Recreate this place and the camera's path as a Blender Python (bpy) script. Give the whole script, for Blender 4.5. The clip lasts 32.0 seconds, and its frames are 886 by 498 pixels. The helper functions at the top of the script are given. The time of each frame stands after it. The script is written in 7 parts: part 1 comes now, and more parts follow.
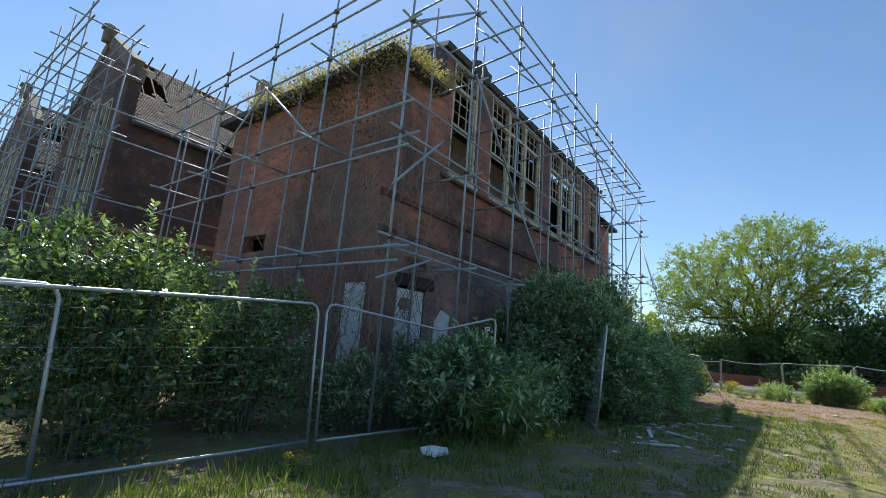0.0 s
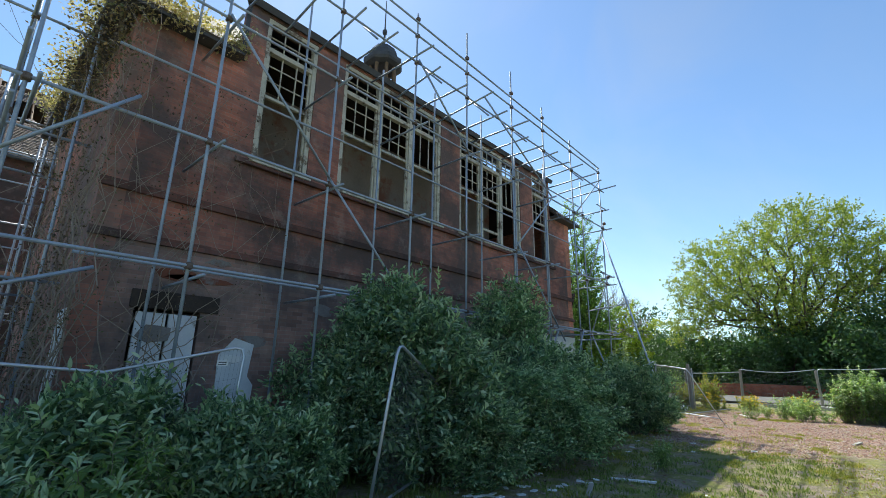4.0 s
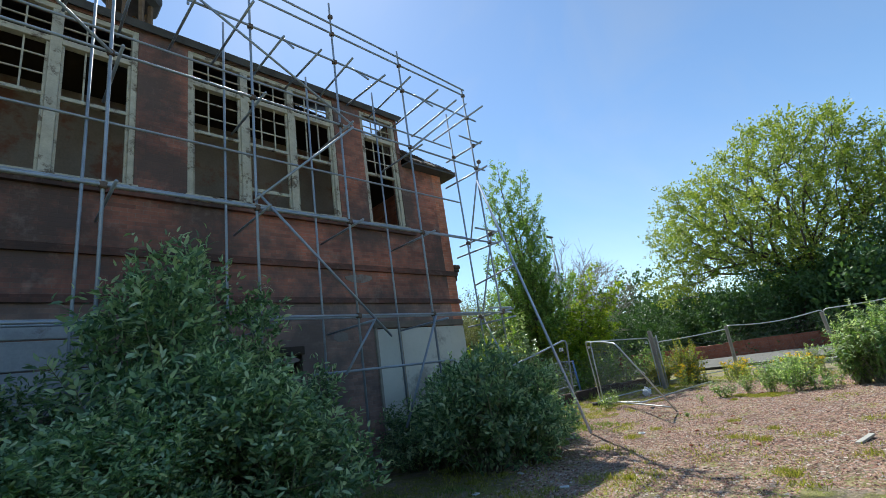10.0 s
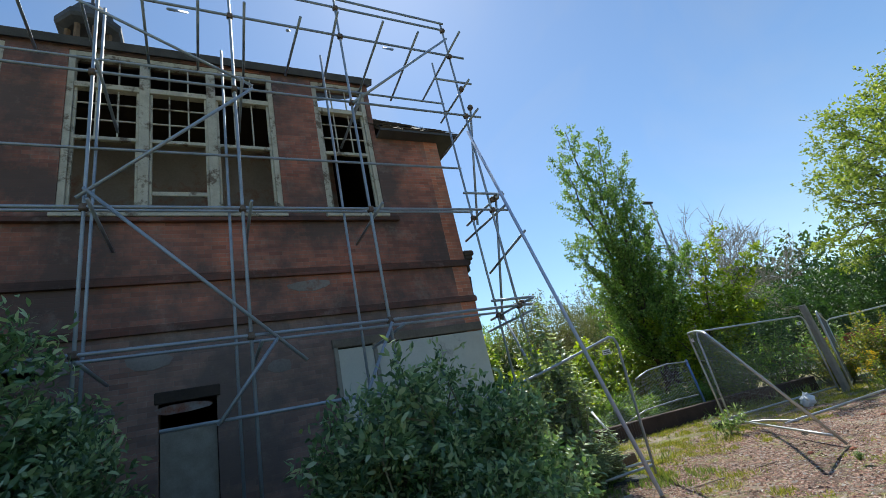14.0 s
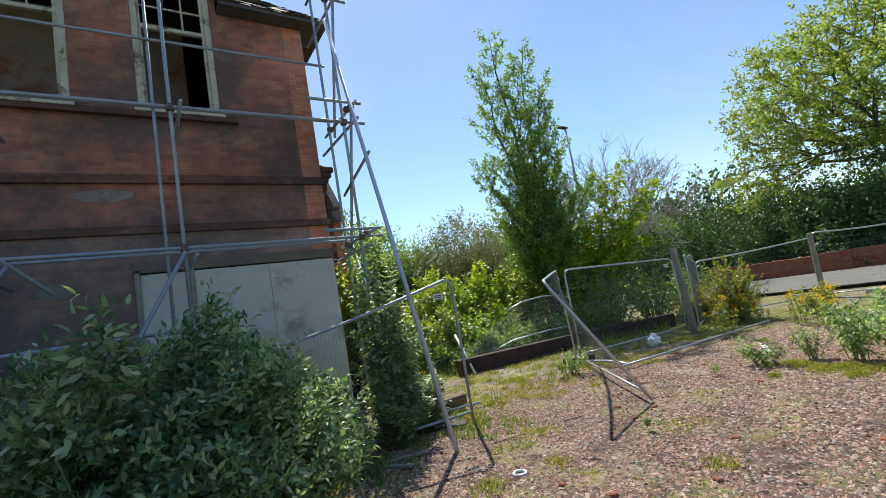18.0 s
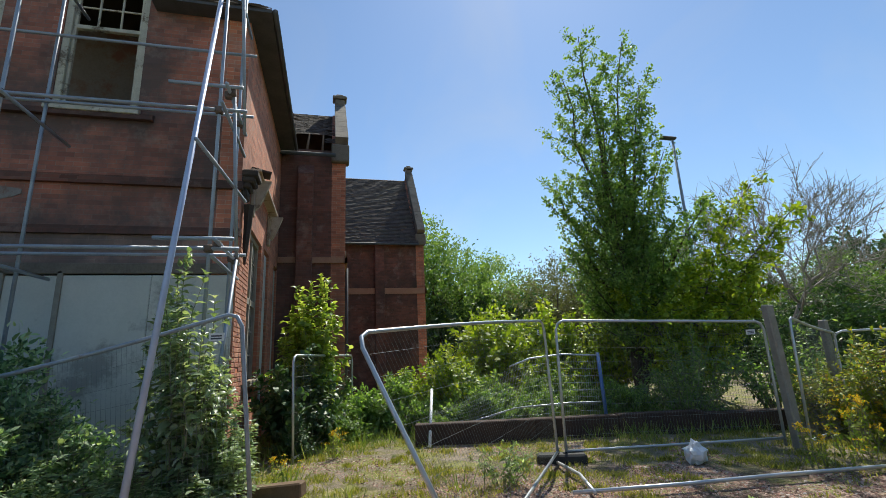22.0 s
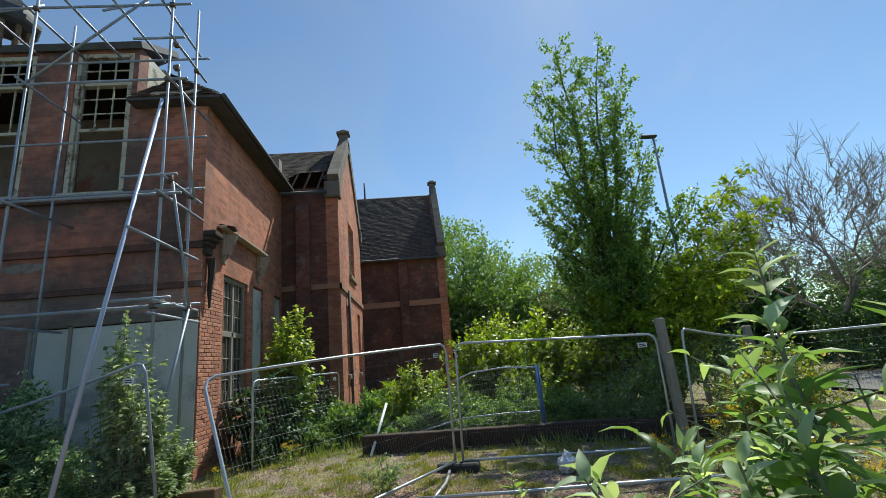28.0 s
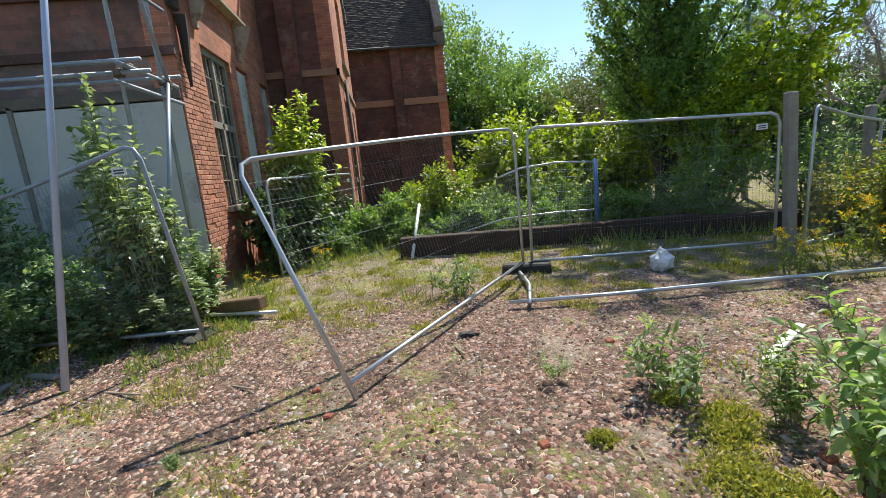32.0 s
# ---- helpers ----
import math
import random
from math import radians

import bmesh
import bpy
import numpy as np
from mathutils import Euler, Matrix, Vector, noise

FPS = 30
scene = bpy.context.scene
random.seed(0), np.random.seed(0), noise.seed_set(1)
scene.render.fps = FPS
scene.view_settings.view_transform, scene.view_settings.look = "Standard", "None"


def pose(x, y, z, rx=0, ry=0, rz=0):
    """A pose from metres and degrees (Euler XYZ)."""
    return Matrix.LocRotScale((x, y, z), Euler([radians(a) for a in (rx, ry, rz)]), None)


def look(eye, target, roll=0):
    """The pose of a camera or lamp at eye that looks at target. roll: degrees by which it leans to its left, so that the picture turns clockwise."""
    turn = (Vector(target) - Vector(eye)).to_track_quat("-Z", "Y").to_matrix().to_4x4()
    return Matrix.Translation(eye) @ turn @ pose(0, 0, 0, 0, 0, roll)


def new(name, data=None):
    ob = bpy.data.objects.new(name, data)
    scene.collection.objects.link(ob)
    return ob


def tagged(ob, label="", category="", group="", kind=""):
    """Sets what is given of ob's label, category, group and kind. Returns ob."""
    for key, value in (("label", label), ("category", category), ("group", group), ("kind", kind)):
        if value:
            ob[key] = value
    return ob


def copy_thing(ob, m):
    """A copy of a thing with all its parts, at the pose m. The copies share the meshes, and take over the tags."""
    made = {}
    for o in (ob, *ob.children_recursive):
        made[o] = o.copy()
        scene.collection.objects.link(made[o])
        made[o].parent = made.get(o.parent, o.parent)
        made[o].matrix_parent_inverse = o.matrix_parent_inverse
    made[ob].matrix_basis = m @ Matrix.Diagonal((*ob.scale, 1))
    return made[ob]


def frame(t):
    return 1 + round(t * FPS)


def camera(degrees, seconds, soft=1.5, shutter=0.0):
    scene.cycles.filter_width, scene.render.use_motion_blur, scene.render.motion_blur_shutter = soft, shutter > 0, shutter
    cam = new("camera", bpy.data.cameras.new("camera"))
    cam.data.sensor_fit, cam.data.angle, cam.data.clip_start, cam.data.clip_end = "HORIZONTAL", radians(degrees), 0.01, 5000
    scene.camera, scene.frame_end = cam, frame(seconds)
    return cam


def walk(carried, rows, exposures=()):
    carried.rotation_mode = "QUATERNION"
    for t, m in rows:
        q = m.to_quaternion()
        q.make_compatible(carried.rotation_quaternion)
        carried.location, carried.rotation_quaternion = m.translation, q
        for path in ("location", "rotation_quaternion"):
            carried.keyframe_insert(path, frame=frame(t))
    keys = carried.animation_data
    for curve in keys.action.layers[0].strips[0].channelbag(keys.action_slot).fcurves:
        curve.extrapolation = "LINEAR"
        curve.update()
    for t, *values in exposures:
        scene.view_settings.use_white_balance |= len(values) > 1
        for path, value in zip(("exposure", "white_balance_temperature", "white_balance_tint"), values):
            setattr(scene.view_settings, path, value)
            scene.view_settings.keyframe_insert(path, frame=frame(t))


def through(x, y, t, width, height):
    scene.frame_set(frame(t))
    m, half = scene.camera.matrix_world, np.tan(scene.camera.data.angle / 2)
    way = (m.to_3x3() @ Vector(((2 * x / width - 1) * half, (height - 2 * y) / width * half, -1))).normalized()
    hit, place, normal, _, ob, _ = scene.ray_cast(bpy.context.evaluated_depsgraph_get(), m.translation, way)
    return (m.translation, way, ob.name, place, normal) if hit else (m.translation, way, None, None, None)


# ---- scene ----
cam = camera(89.1, 32.0, soft=0.75)
PATH = [
    (0, (0.707, 0.32, 1.321), (-0.482, 1.87, 1.75), 4.5),
    (0.5, (1.127, 0.993, 1.295), (-0.054, 2.526, 1.801), -5.3),
    (1, (1.415, 1.622, 1.335), (0.234, 3.155, 1.84), -2.8),
    (1.5, (1.669, 2.267, 1.359), (0.506, 3.809, 1.881), -4.6),
    (2, (1.867, 2.941, 1.459), (0.683, 4.462, 1.993), -5.4),
    (2.5, (1.924, 3.597, 1.486), (0.653, 5.096, 1.858), -5.1),
    (3, (2.127, 4.15, 1.546), (0.84, 5.64, 1.899), -4.8),
    (3.5, (2.216, 4.656, 1.569), (0.91, 6.133, 1.905), -2.6),
    (4, (2.33, 5.421, 1.716), (1.028, 6.848, 2.234), 0.9),
    (4.5, (2.393, 6.135, 1.825), (1.115, 7.524, 2.485), 4.2),
    (6.5, (1.954, 8.301, 1.914), (0.666, 9.681, 2.573), -6.1),
    (7, (1.921, 8.914, 1.966), (0.769, 10.424, 2.592), -4.9),
    (7.5, (1.961, 9.543, 1.948), (0.933, 11.165, 2.506), -3.4),
    (8, (2.112, 10.178, 1.919), (1.111, 11.82, 2.467), -5.0),
    (8.5, (2.293, 10.808, 1.88), (1.275, 12.441, 2.423), -3.0),
    (9, (2.477, 11.633, 1.834), (1.439, 13.283, 2.282), -6.1),
    (9.5, (2.648, 12.161, 1.824), (1.51, 13.729, 2.319), -5.2),
    (10, (2.784, 12.721, 1.756), (1.449, 14.113, 2.287), -8.7),
    (10.5, (2.889, 13.193, 1.726), (1.408, 14.394, 2.33), -11.8),
    (11, (2.817, 13.736, 1.689), (1.281, 14.855, 2.315), -7.4),
    (11.5, (2.615, 14.453, 1.66), (1.14, 15.664, 2.258), -10.1),
    (12, (2.57, 15.135, 1.697), (1.311, 16.558, 2.322), -6.0),
    (12.5, (2.376, 15.698, 1.62), (1.168, 17.16, 2.255), -6.1),
    (13, (2.191, 16.206, 1.604), (0.996, 17.684, 2.228), -6.0),
    (13.5, (2.155, 16.654, 1.588), (0.699, 17.872, 2.216), -9.9),
    (14, (2.004, 17.18, 1.547), (0.364, 18.1, 2.226), -13.0),
    (14.5, (1.966, 17.428, 1.543), (0.177, 17.592, 2.423), -9.7),
    (16.5, (2.223, 18.088, 1.827), (0.627, 18.007, 3.029), -6.1),
    (17, (2.15, 18.231, 1.829), (0.492, 18.457, 2.924), -14.7),
    (17.5, (2.204, 18.478, 1.801), (0.531, 19.384, 2.418), -6.0),
    (18, (2.049, 19.066, 1.778), (0.414, 20.191, 2.022), -10.1),
    (18.5, (1.942, 19.669, 1.783), (0.26, 20.722, 2.04), -10.4),
    (19, (1.858, 20.296, 1.839), (0.16, 21.31, 2.138), -14.3),
    (19.5, (1.652, 20.778, 1.822), (0.007, 21.819, 2.283), -9.9),
    (20, (1.651, 21.337, 1.75), (-0.079, 22.217, 2.232), -14.5),
    (20.5, (1.532, 21.98, 1.745), (-0.235, 22.809, 2.178), -5.7),
    (21, (1.592, 22.576, 1.751), (-0.219, 23.29, 2.212), -2.5),
    (21.5, (1.535, 23.022, 1.676), (-0.342, 23.531, 2.144), -2.2),
    (22, (1.579, 23.461, 1.652), (-0.307, 23.947, 2.107), -2.6),
    (22.5, (1.796, 23.961, 1.666), (-0.015, 24.684, 2.111), -3.5),
    (23, (2.015, 24.579, 1.629), (0.284, 25.486, 2.056), -5.0),
    (23.5, (2.368, 25.097, 1.626), (0.711, 26.135, 2.046), -5.5),
    (24, (2.655, 25.562, 1.642), (0.971, 26.54, 2.097), -4.5),
    (24.5, (2.798, 25.748, 1.73), (0.88, 26.021, 2.227), -6.8),
    (25, (2.992, 25.713, 1.803), (1.08, 25.474, 2.338), -4.9),
    (25.5, (3.176, 25.689, 1.848), (1.274, 25.406, 2.398), -6.9),
    (27.5, (3.157, 26.093, 1.889), (1.267, 26.092, 2.542), -7.9),
    (28, (3.061, 26.1, 1.838), (1.124, 26.255, 2.31), -5.1),
    (28.5, (3.019, 26.125, 1.761), (1.078, 26.332, 2.196), -4.1),
    (29, (2.879, 25.953, 1.741), (0.915, 26.169, 2.052), -1.7),
    (29.5, (2.675, 25.651, 1.748), (0.708, 25.875, 2.033), -2.0),
    (30, (2.307, 25.447, 1.699), (0.341, 25.677, 1.986), -2.6),
    (30.5, (1.921, 25.161, 1.651), (-0.053, 25.397, 1.872), -4.7),
    (31, (1.614, 24.948, 1.569), (-0.373, 25.159, 1.507), -4.6),
    (31.5, (1.456, 24.852, 1.664), (-0.463, 25.006, 1.119), -6.8),
    (32, (1.37, 24.86, 1.659), (-0.587, 25.066, 1.303), -5.6),
]
walk(cam, [(t, look(eye, target, roll)) for t, eye, target, roll in PATH],
     [(0, 0.27, 6350, 3), (2, 0.30, 6350, 3), (3, 0.45, 6350, 3), (4, 0.53, 6350, 3), (8, 0.44, 6350, 3), (11, 0.32, 6350, 3), (13, 0.24, 6350, 3), (14, 0.2, 6350, 3), (14.5, 0.0, 6350, 3),
      (16.5, -0.3, 6350, 3), (17, -0.25, 6350, 3), (17.6, 0.2, 6600, 5), (18, 0.38, 6650, 5), (20, 0.19, 6650, 5), (23, 0.09, 6550, 3), (24, 0.0, 6450, 0), (25, 0.0, 6350, -1), (28, 0.04, 6450, 0), (29, 0.08, 6600, 3),
      (30, 0.16, 6700, 5), (31, 0.47, 6700, 5), (32, 0.52, 6700, 5)])

# ---- light ----
SUN = Vector((-0.515, 0.301, 0.803))
world = bpy.data.worlds.new("sky")
scene.world = world
world.use_nodes = True
wn = world.node_tree.nodes
sky = wn.new("ShaderNodeTexSky")
sky.sky_type = "NISHITA"
sky.sun_disc = False
sky.sun_elevation = math.asin(SUN.z)
sky.sun_rotation = math.atan2(SUN.x, SUN.y)
sky.air_density, sky.dust_density, sky.ozone_density = 1.0, 0.16, 4.2
# thin high cloud, as a faint whitening of the blue
cirrus = wn.new("ShaderNodeTexNoise")
cirrus.inputs["Scale"].default_value, cirrus.inputs["Detail"].default_value = 2.6, 7.0
cirrus.inputs["Roughness"].default_value, cirrus.inputs["Distortion"].default_value = 0.55, 0.7
veil = wn.new("ShaderNodeMapRange")
veil.inputs["From Min"].default_value, veil.inputs["From Max"].default_value = 0.46, 0.74
veil.inputs["To Min"].default_value, veil.inputs["To Max"].default_value = 0.0, 0.2
grey = wn.new("ShaderNodeRGBToBW")
white = wn.new("ShaderNodeMixRGB")
wl = world.node_tree.links
wl.new(cirrus.outputs[0], veil.inputs[0])
wl.new(sky.outputs[0], grey.inputs[0])
lift = wn.new("ShaderNodeMath")
lift.operation = "MULTIPLY"
lift.inputs[1].default_value = 1.35
wl.new(grey.outputs[0], lift.inputs[0])
wl.new(veil.outputs[0], white.inputs[0])
wl.new(sky.outputs[0], white.inputs[1])
wl.new(lift.outputs[0], white.inputs[2])
wl.new(white.outputs[0], wn["Background"].inputs[0])
wn["Background"].inputs[1].default_value = 0.14
sun_data = bpy.data.lights.new("sun", "SUN")
sun_data.energy, sun_data.angle, sun_data.color = 5.0, radians(0.53), (1.0, 0.95, 0.86)
new("sun", sun_data).matrix_world = look(SUN * 50, (0, 0, 0))


# ---- materials ----
def material(name, rough=0.8, metal=0.0):
    m = bpy.data.materials.new(name)
    m.use_nodes = True
    b = m.node_tree.nodes["Principled BSDF"]
    b.inputs["Roughness"].default_value, b.inputs["Metallic"].default_value = rough, metal
    return m, m.node_tree.nodes, m.node_tree.links, b


def put_in(nodes, kind, **inputs):
    n = nodes.new(kind)
    for k, v in inputs.items():
        n.inputs[k.replace("_", " ")].default_value = v
    return n


def ramp(nodes, links, source, stops):
    r = nodes.new("ShaderNodeValToRGB")
    e = r.color_ramp.elements
    while len(e) < len(stops):
        e.new(0.5)
    for el, (p, c) in zip(e, stops):
        el.position, el.color = p, (*c, 1)
    links.new(source, r.inputs[0])
    return r.outputs[0]


def mix(nodes, links, fac, a, b, how="MIX"):
    m = nodes.new("ShaderNodeMix")
    m.data_type, m.blend_type = "RGBA", how
    for v, i in ((fac, 0), (a, 6), (b, 7)):
        if isinstance(v, (int, float)):
            m.inputs[i].default_value = v
        elif isinstance(v, tuple):
            m.inputs[i].default_value = (*v, 1)
        else:
            links.new(v, m.inputs[i])
    return m.outputs[2]


def noise_tex(nodes, links, scale, detail=6, rough=0.6, coord=None):
    n = put_in(nodes, "ShaderNodeTexNoise", Scale=scale, Detail=detail, Roughness=rough)
    if coord is not None:
        links.new(coord, n.inputs["Vector"])
    return n.outputs[0]


def bump(nodes, links, bsdf, height, strength, distance):
    b = put_in(nodes, "ShaderNodeBump", Strength=strength, Distance=distance)
    links.new(height, b.inputs["Height"])
    links.new(b.outputs[0], bsdf.inputs["Normal"])
    return b


def mottled(name, low, high, scale=6.0, rough=0.8, metal=0.0, fine=60.0, relief=0.3, depth=0.004, dirt=None, dirt_at=0.58):
    """A surface with two scales of tone, fine relief and, if given, patches of dirt."""
    m, n, l, b = material(name, rough, metal)
    c = n.new("ShaderNodeTexCoord").outputs["Object"]
    big = noise_tex(n, l, scale, 5, 0.6, c)
    small = noise_tex(n, l, fine, 4, 0.6, c)
    col = ramp(n, l, big, ((0.32, low), (0.68, high)))
    col = mix(n, l, 0.35, col, ramp(n, l, small, ((0.3, low), (0.7, high))))
    if dirt:
        spot = ramp(n, l, noise_tex(n, l, scale * 0.6, 8, 0.7, c), ((dirt_at, (0, 0, 0)), (dirt_at + 0.08, (1, 1, 1))))
        col = mix(n, l, spot, col, dirt)
    l.new(col, b.inputs["Base Color"])
    bump(n, l, b, small, relief, depth)
    return m


def brick_material(name, c1, c2, mortar, stain=0.55, soot_tone=(0.165, 0.118, 0.10)):
    """Brickwork of 225 x 75 mm gauge, with bleached and sooty patches."""
    m, n, l, b = material(name, 0.88)
    co = n.new("ShaderNodeTexCoord").outputs["Object"]
    sep = n.new("ShaderNodeSeparateXYZ")
    l.new(co, sep.inputs[0])
    com = n.new("ShaderNodeCombineXYZ")
    face = n.new("ShaderNodeSeparateXYZ")
    l.new(n.new("ShaderNodeNewGeometry").outputs["Normal"], face.inputs[0])
    runs = []
    for along, across in ((0, 1), (1, 0)):
        k = n.new("ShaderNodeMath")
        k.operation = "ABSOLUTE"
        l.new(face.outputs[across], k.inputs[0])
        p = n.new("ShaderNodeMath")
        p.operation = "MULTIPLY"
        l.new(k.outputs[0], p.inputs[0])
        l.new(sep.outputs[along], p.inputs[1])
        runs.append(p)
    total = n.new("ShaderNodeMath")
    l.new(runs[0].outputs[0], total.inputs[0])
    l.new(runs[1].outputs[0], total.inputs[1])
    l.new(total.outputs[0], com.inputs[0])
    l.new(sep.outputs[2], com.inputs[1])
    br = put_in(n, "ShaderNodeTexBrick", Scale=1.0, Mortar_Size=0.006, Brick_Width=0.225, Row_Height=0.075, Bias=-0.2)
    br.inputs["Color1"].default_value, br.inputs["Color2"].default_value = (*c1, 1), (*c2, 1)
    br.inputs["Mortar"].default_value = (*mortar, 1)
    l.new(com.outputs[0], br.inputs["Vector"])
    blotch = noise_tex(n, l, 0.55, 8, 0.7, co)
    soot = ramp(n, l, blotch, ((stain - 0.12, (0, 0, 0)), (stain + 0.10, (0.92, 0.92, 0.92))))
    # streaks that follow the courses, and runs of damp that follow gravity
    streak = []
    for sx, sz in ((0.55, 5.0), (2.6, 0.35)):
        mp = n.new("ShaderNodeMapping")
        mp.inputs["Scale"].default_value = (sx, sx, sz)
        l.new(co, mp.inputs["Vector"])
        streak.append(ramp(n, l, noise_tex(n, l, 1.0, 6, 0.65, mp.outputs[0]), ((0.46, (0, 0, 0)), (0.68, (0.62, 0.62, 0.62)))))
    single = put_in(n, "ShaderNodeTexBrick", Scale=1.0, Mortar_Size=0.0, Brick_Width=0.225, Row_Height=0.075, Bias=0.0)
    single.inputs["Color1"].default_value, single.inputs["Color2"].default_value = (0, 0, 0, 1), (1, 1, 1, 1)
    l.new(com.outputs[0], single.inputs["Vector"])
    each = ramp(n, l, single.outputs[0], ((0.0, (0.62, 0.59, 0.59)), (0.45, (1.0, 1.0, 1.0)), (1.0, (1.34, 1.30, 1.26))))
    pale = ramp(n, l, noise_tex(n, l, 1.6, 8, 0.7, co), ((0.55, (0, 0, 0)), (0.7, (1, 1, 1))))
    fine = noise_tex(n, l, 22, 6, 0.7, co)
    col = mix(n, l, ramp(n, l, fine, ((0.3, (0, 0, 0)), (0.75, (0.5, 0.5, 0.5)))), br.outputs[0], c2)
    col = mix(n, l, 1.0, col, each, "MULTIPLY")
    col = mix(n, l, streak[0], col, tuple(q * 0.6 + 0.03 for q in c2))
    col = mix(n, l, streak[1], col, tuple(q * 0.6 + 0.05 for q in c2))
    col = mix(n, l, soot, col, soot_tone)
    broad = ramp(n, l, noise_tex(n, l, 0.32, 4, 0.55, co), ((0.36, (0.78, 0.76, 0.76)), (0.64, (1.25, 1.22, 1.2))))
    col = mix(n, l, 1.0, col, broad, "MULTIPLY")
    half = n.new("ShaderNodeMath")
    half.operation = "MULTIPLY"
    half.inputs[1].default_value = 0.36
    l.new(pale, half.inputs[0])
    col = mix(n, l, half.outputs[0], col, (0.42, 0.33, 0.28))
    l.new(col, b.inputs["Base Color"])
    inv = n.new("ShaderNodeMath")
    inv.operation = "SUBTRACT"
    inv.inputs[0].default_value = 1.0
    l.new(br.outputs[1], inv.inputs[1])
    hgt = n.new("ShaderNodeMath")
    hgt.operation = "MULTIPLY_ADD"
    hgt.inputs[1].default_value = 0.5
    l.new(fine, hgt.inputs[0])
    l.new(inv.outputs[0], hgt.inputs[2])
    bump(n, l, b, hgt.outputs[0], 0.6, 0.008)
    return m


def leaf_material(name, dark, light, warm=None, gloss=0.45, through=0.35):
    """Leaves: each one its own tone, shiny on top and letting light through."""
    m, n, l, b = material(name, gloss)
    g = n.new("ShaderNodeNewGeometry")
    stops = [(0.0, dark), (0.75, light)] + ([(1.0, warm)] if warm else [])
    col = ramp(n, l, g.outputs["Random Per Island"], stops)
    info = n.new("ShaderNodeObjectInfo")
    hsv = n.new("ShaderNodeHueSaturation")
    rng = put_in(n, "ShaderNodeMapRange", To_Min=0.85, To_Max=1.2)
    l.new(info.outputs["Random"], rng.inputs[0])
    l.new(rng.outputs[0], hsv.inputs["Value"])
    l.new(col, hsv.inputs["Color"])
    l.new(hsv.outputs[0], b.inputs["Base Color"])
    tr = n.new("ShaderNodeBsdfTranslucent")
    bright = mix(n, l, 1.0, hsv.outputs[0], (1.0, 1.0, 0.45), "MULTIPLY")
    gain = n.new("ShaderNodeHueSaturation")
    gain.inputs["Value"].default_value = 1.8
    l.new(bright, gain.inputs["Color"])
    l.new(gain.outputs[0], tr.inputs[0])
    ms = n.new("ShaderNodeMixShader")
    ms.inputs[0].default_value = through
    l.new(b.outputs[0], ms.inputs[1])
    l.new(tr.outputs[0], ms.inputs[2])
    l.new(ms.outputs[0], n["Material Output"].inputs[0])
    return m


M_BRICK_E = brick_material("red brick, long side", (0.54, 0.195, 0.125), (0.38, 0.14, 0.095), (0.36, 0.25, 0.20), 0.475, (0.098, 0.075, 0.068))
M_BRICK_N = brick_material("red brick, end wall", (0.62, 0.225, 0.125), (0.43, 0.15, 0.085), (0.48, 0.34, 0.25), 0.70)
M_SOOTY = brick_material("smoke-blackened brick", (0.22, 0.10, 0.078), (0.155, 0.075, 0.06), (0.13, 0.10, 0.085), 0.47, (0.06, 0.046, 0.042))
M_GREYBRICK = brick_material("grey-washed brick", (0.40, 0.225, 0.175), (0.30, 0.185, 0.15), (0.34, 0.27, 0.24), 0.50, (0.125, 0.10, 0.092))
# colour and soot deepened to paint in the shade of the wings' east walls
M_WINGBRICK = brick_material("old red brick darkened for shade", (0.235, 0.088, 0.06), (0.165, 0.064, 0.046), (0.16, 0.10, 0.078), 0.50, (0.06, 0.039, 0.034))
M_SOUTH = brick_material("dull red brick", (0.54, 0.20, 0.13), (0.42, 0.16, 0.11), (0.30, 0.23, 0.19), 0.52)
M_BANDBRICK = mottled("paler weathered band course", (0.30, 0.155, 0.10), (0.42, 0.24, 0.165), 2.0, 0.9, 0, 30, 0.4, 0.006, (0.18, 0.08, 0.055), 0.6)
M_BRICK = mottled("loose red brick", (0.20, 0.06, 0.035), (0.40, 0.14, 0.08), 3, 0.9, 0, 40, 0.5, 0.006)
M_STONE = mottled("weathered dark stone", (0.10, 0.085, 0.07), (0.24, 0.20, 0.16), 2.0, 0.9, 0, 30, 0.5, 0.01, (0.04, 0.035, 0.03))
M_PALE_STONE = mottled("pale stone coping", (0.26, 0.22, 0.17), (0.38, 0.33, 0.26), 2.0, 0.9, 0, 30, 0.5, 0.01, (0.10, 0.09, 0.07))
M_RENDER = mottled("grey patched render", (0.16, 0.14, 0.13), (0.30, 0.27, 0.25), 1.5, 0.92, 0, 25, 0.5, 0.01, (0.20, 0.07, 0.04), 0.52)
M_CREAM = mottled("flaking cream paint on wood", (0.38, 0.35, 0.28), (0.60, 0.56, 0.46), 5, 0.65, 0, 45, 0.4, 0.003, (0.16, 0.12, 0.085), 0.535)
M_BOARD = mottled("grey-white painted board", (0.52, 0.52, 0.47), (0.66, 0.65, 0.59), 1.2, 0.7, 0, 30, 0.15, 0.002, (0.33, 0.32, 0.29), 0.54)
M_OLDBOARD = mottled("weathered grey-white board", (0.30, 0.31, 0.32), (0.46, 0.47, 0.48), 1.8, 0.8, 0, 30, 0.4, 0.004, (0.17, 0.14, 0.12), 0.56)
M_PEEL = mottled("peeling white painted sheet", (0.60, 0.62, 0.64), (0.74, 0.75, 0.75), 2.5, 0.65, 0, 40, 0.3, 0.003, (0.26, 0.22, 0.18), 0.60)
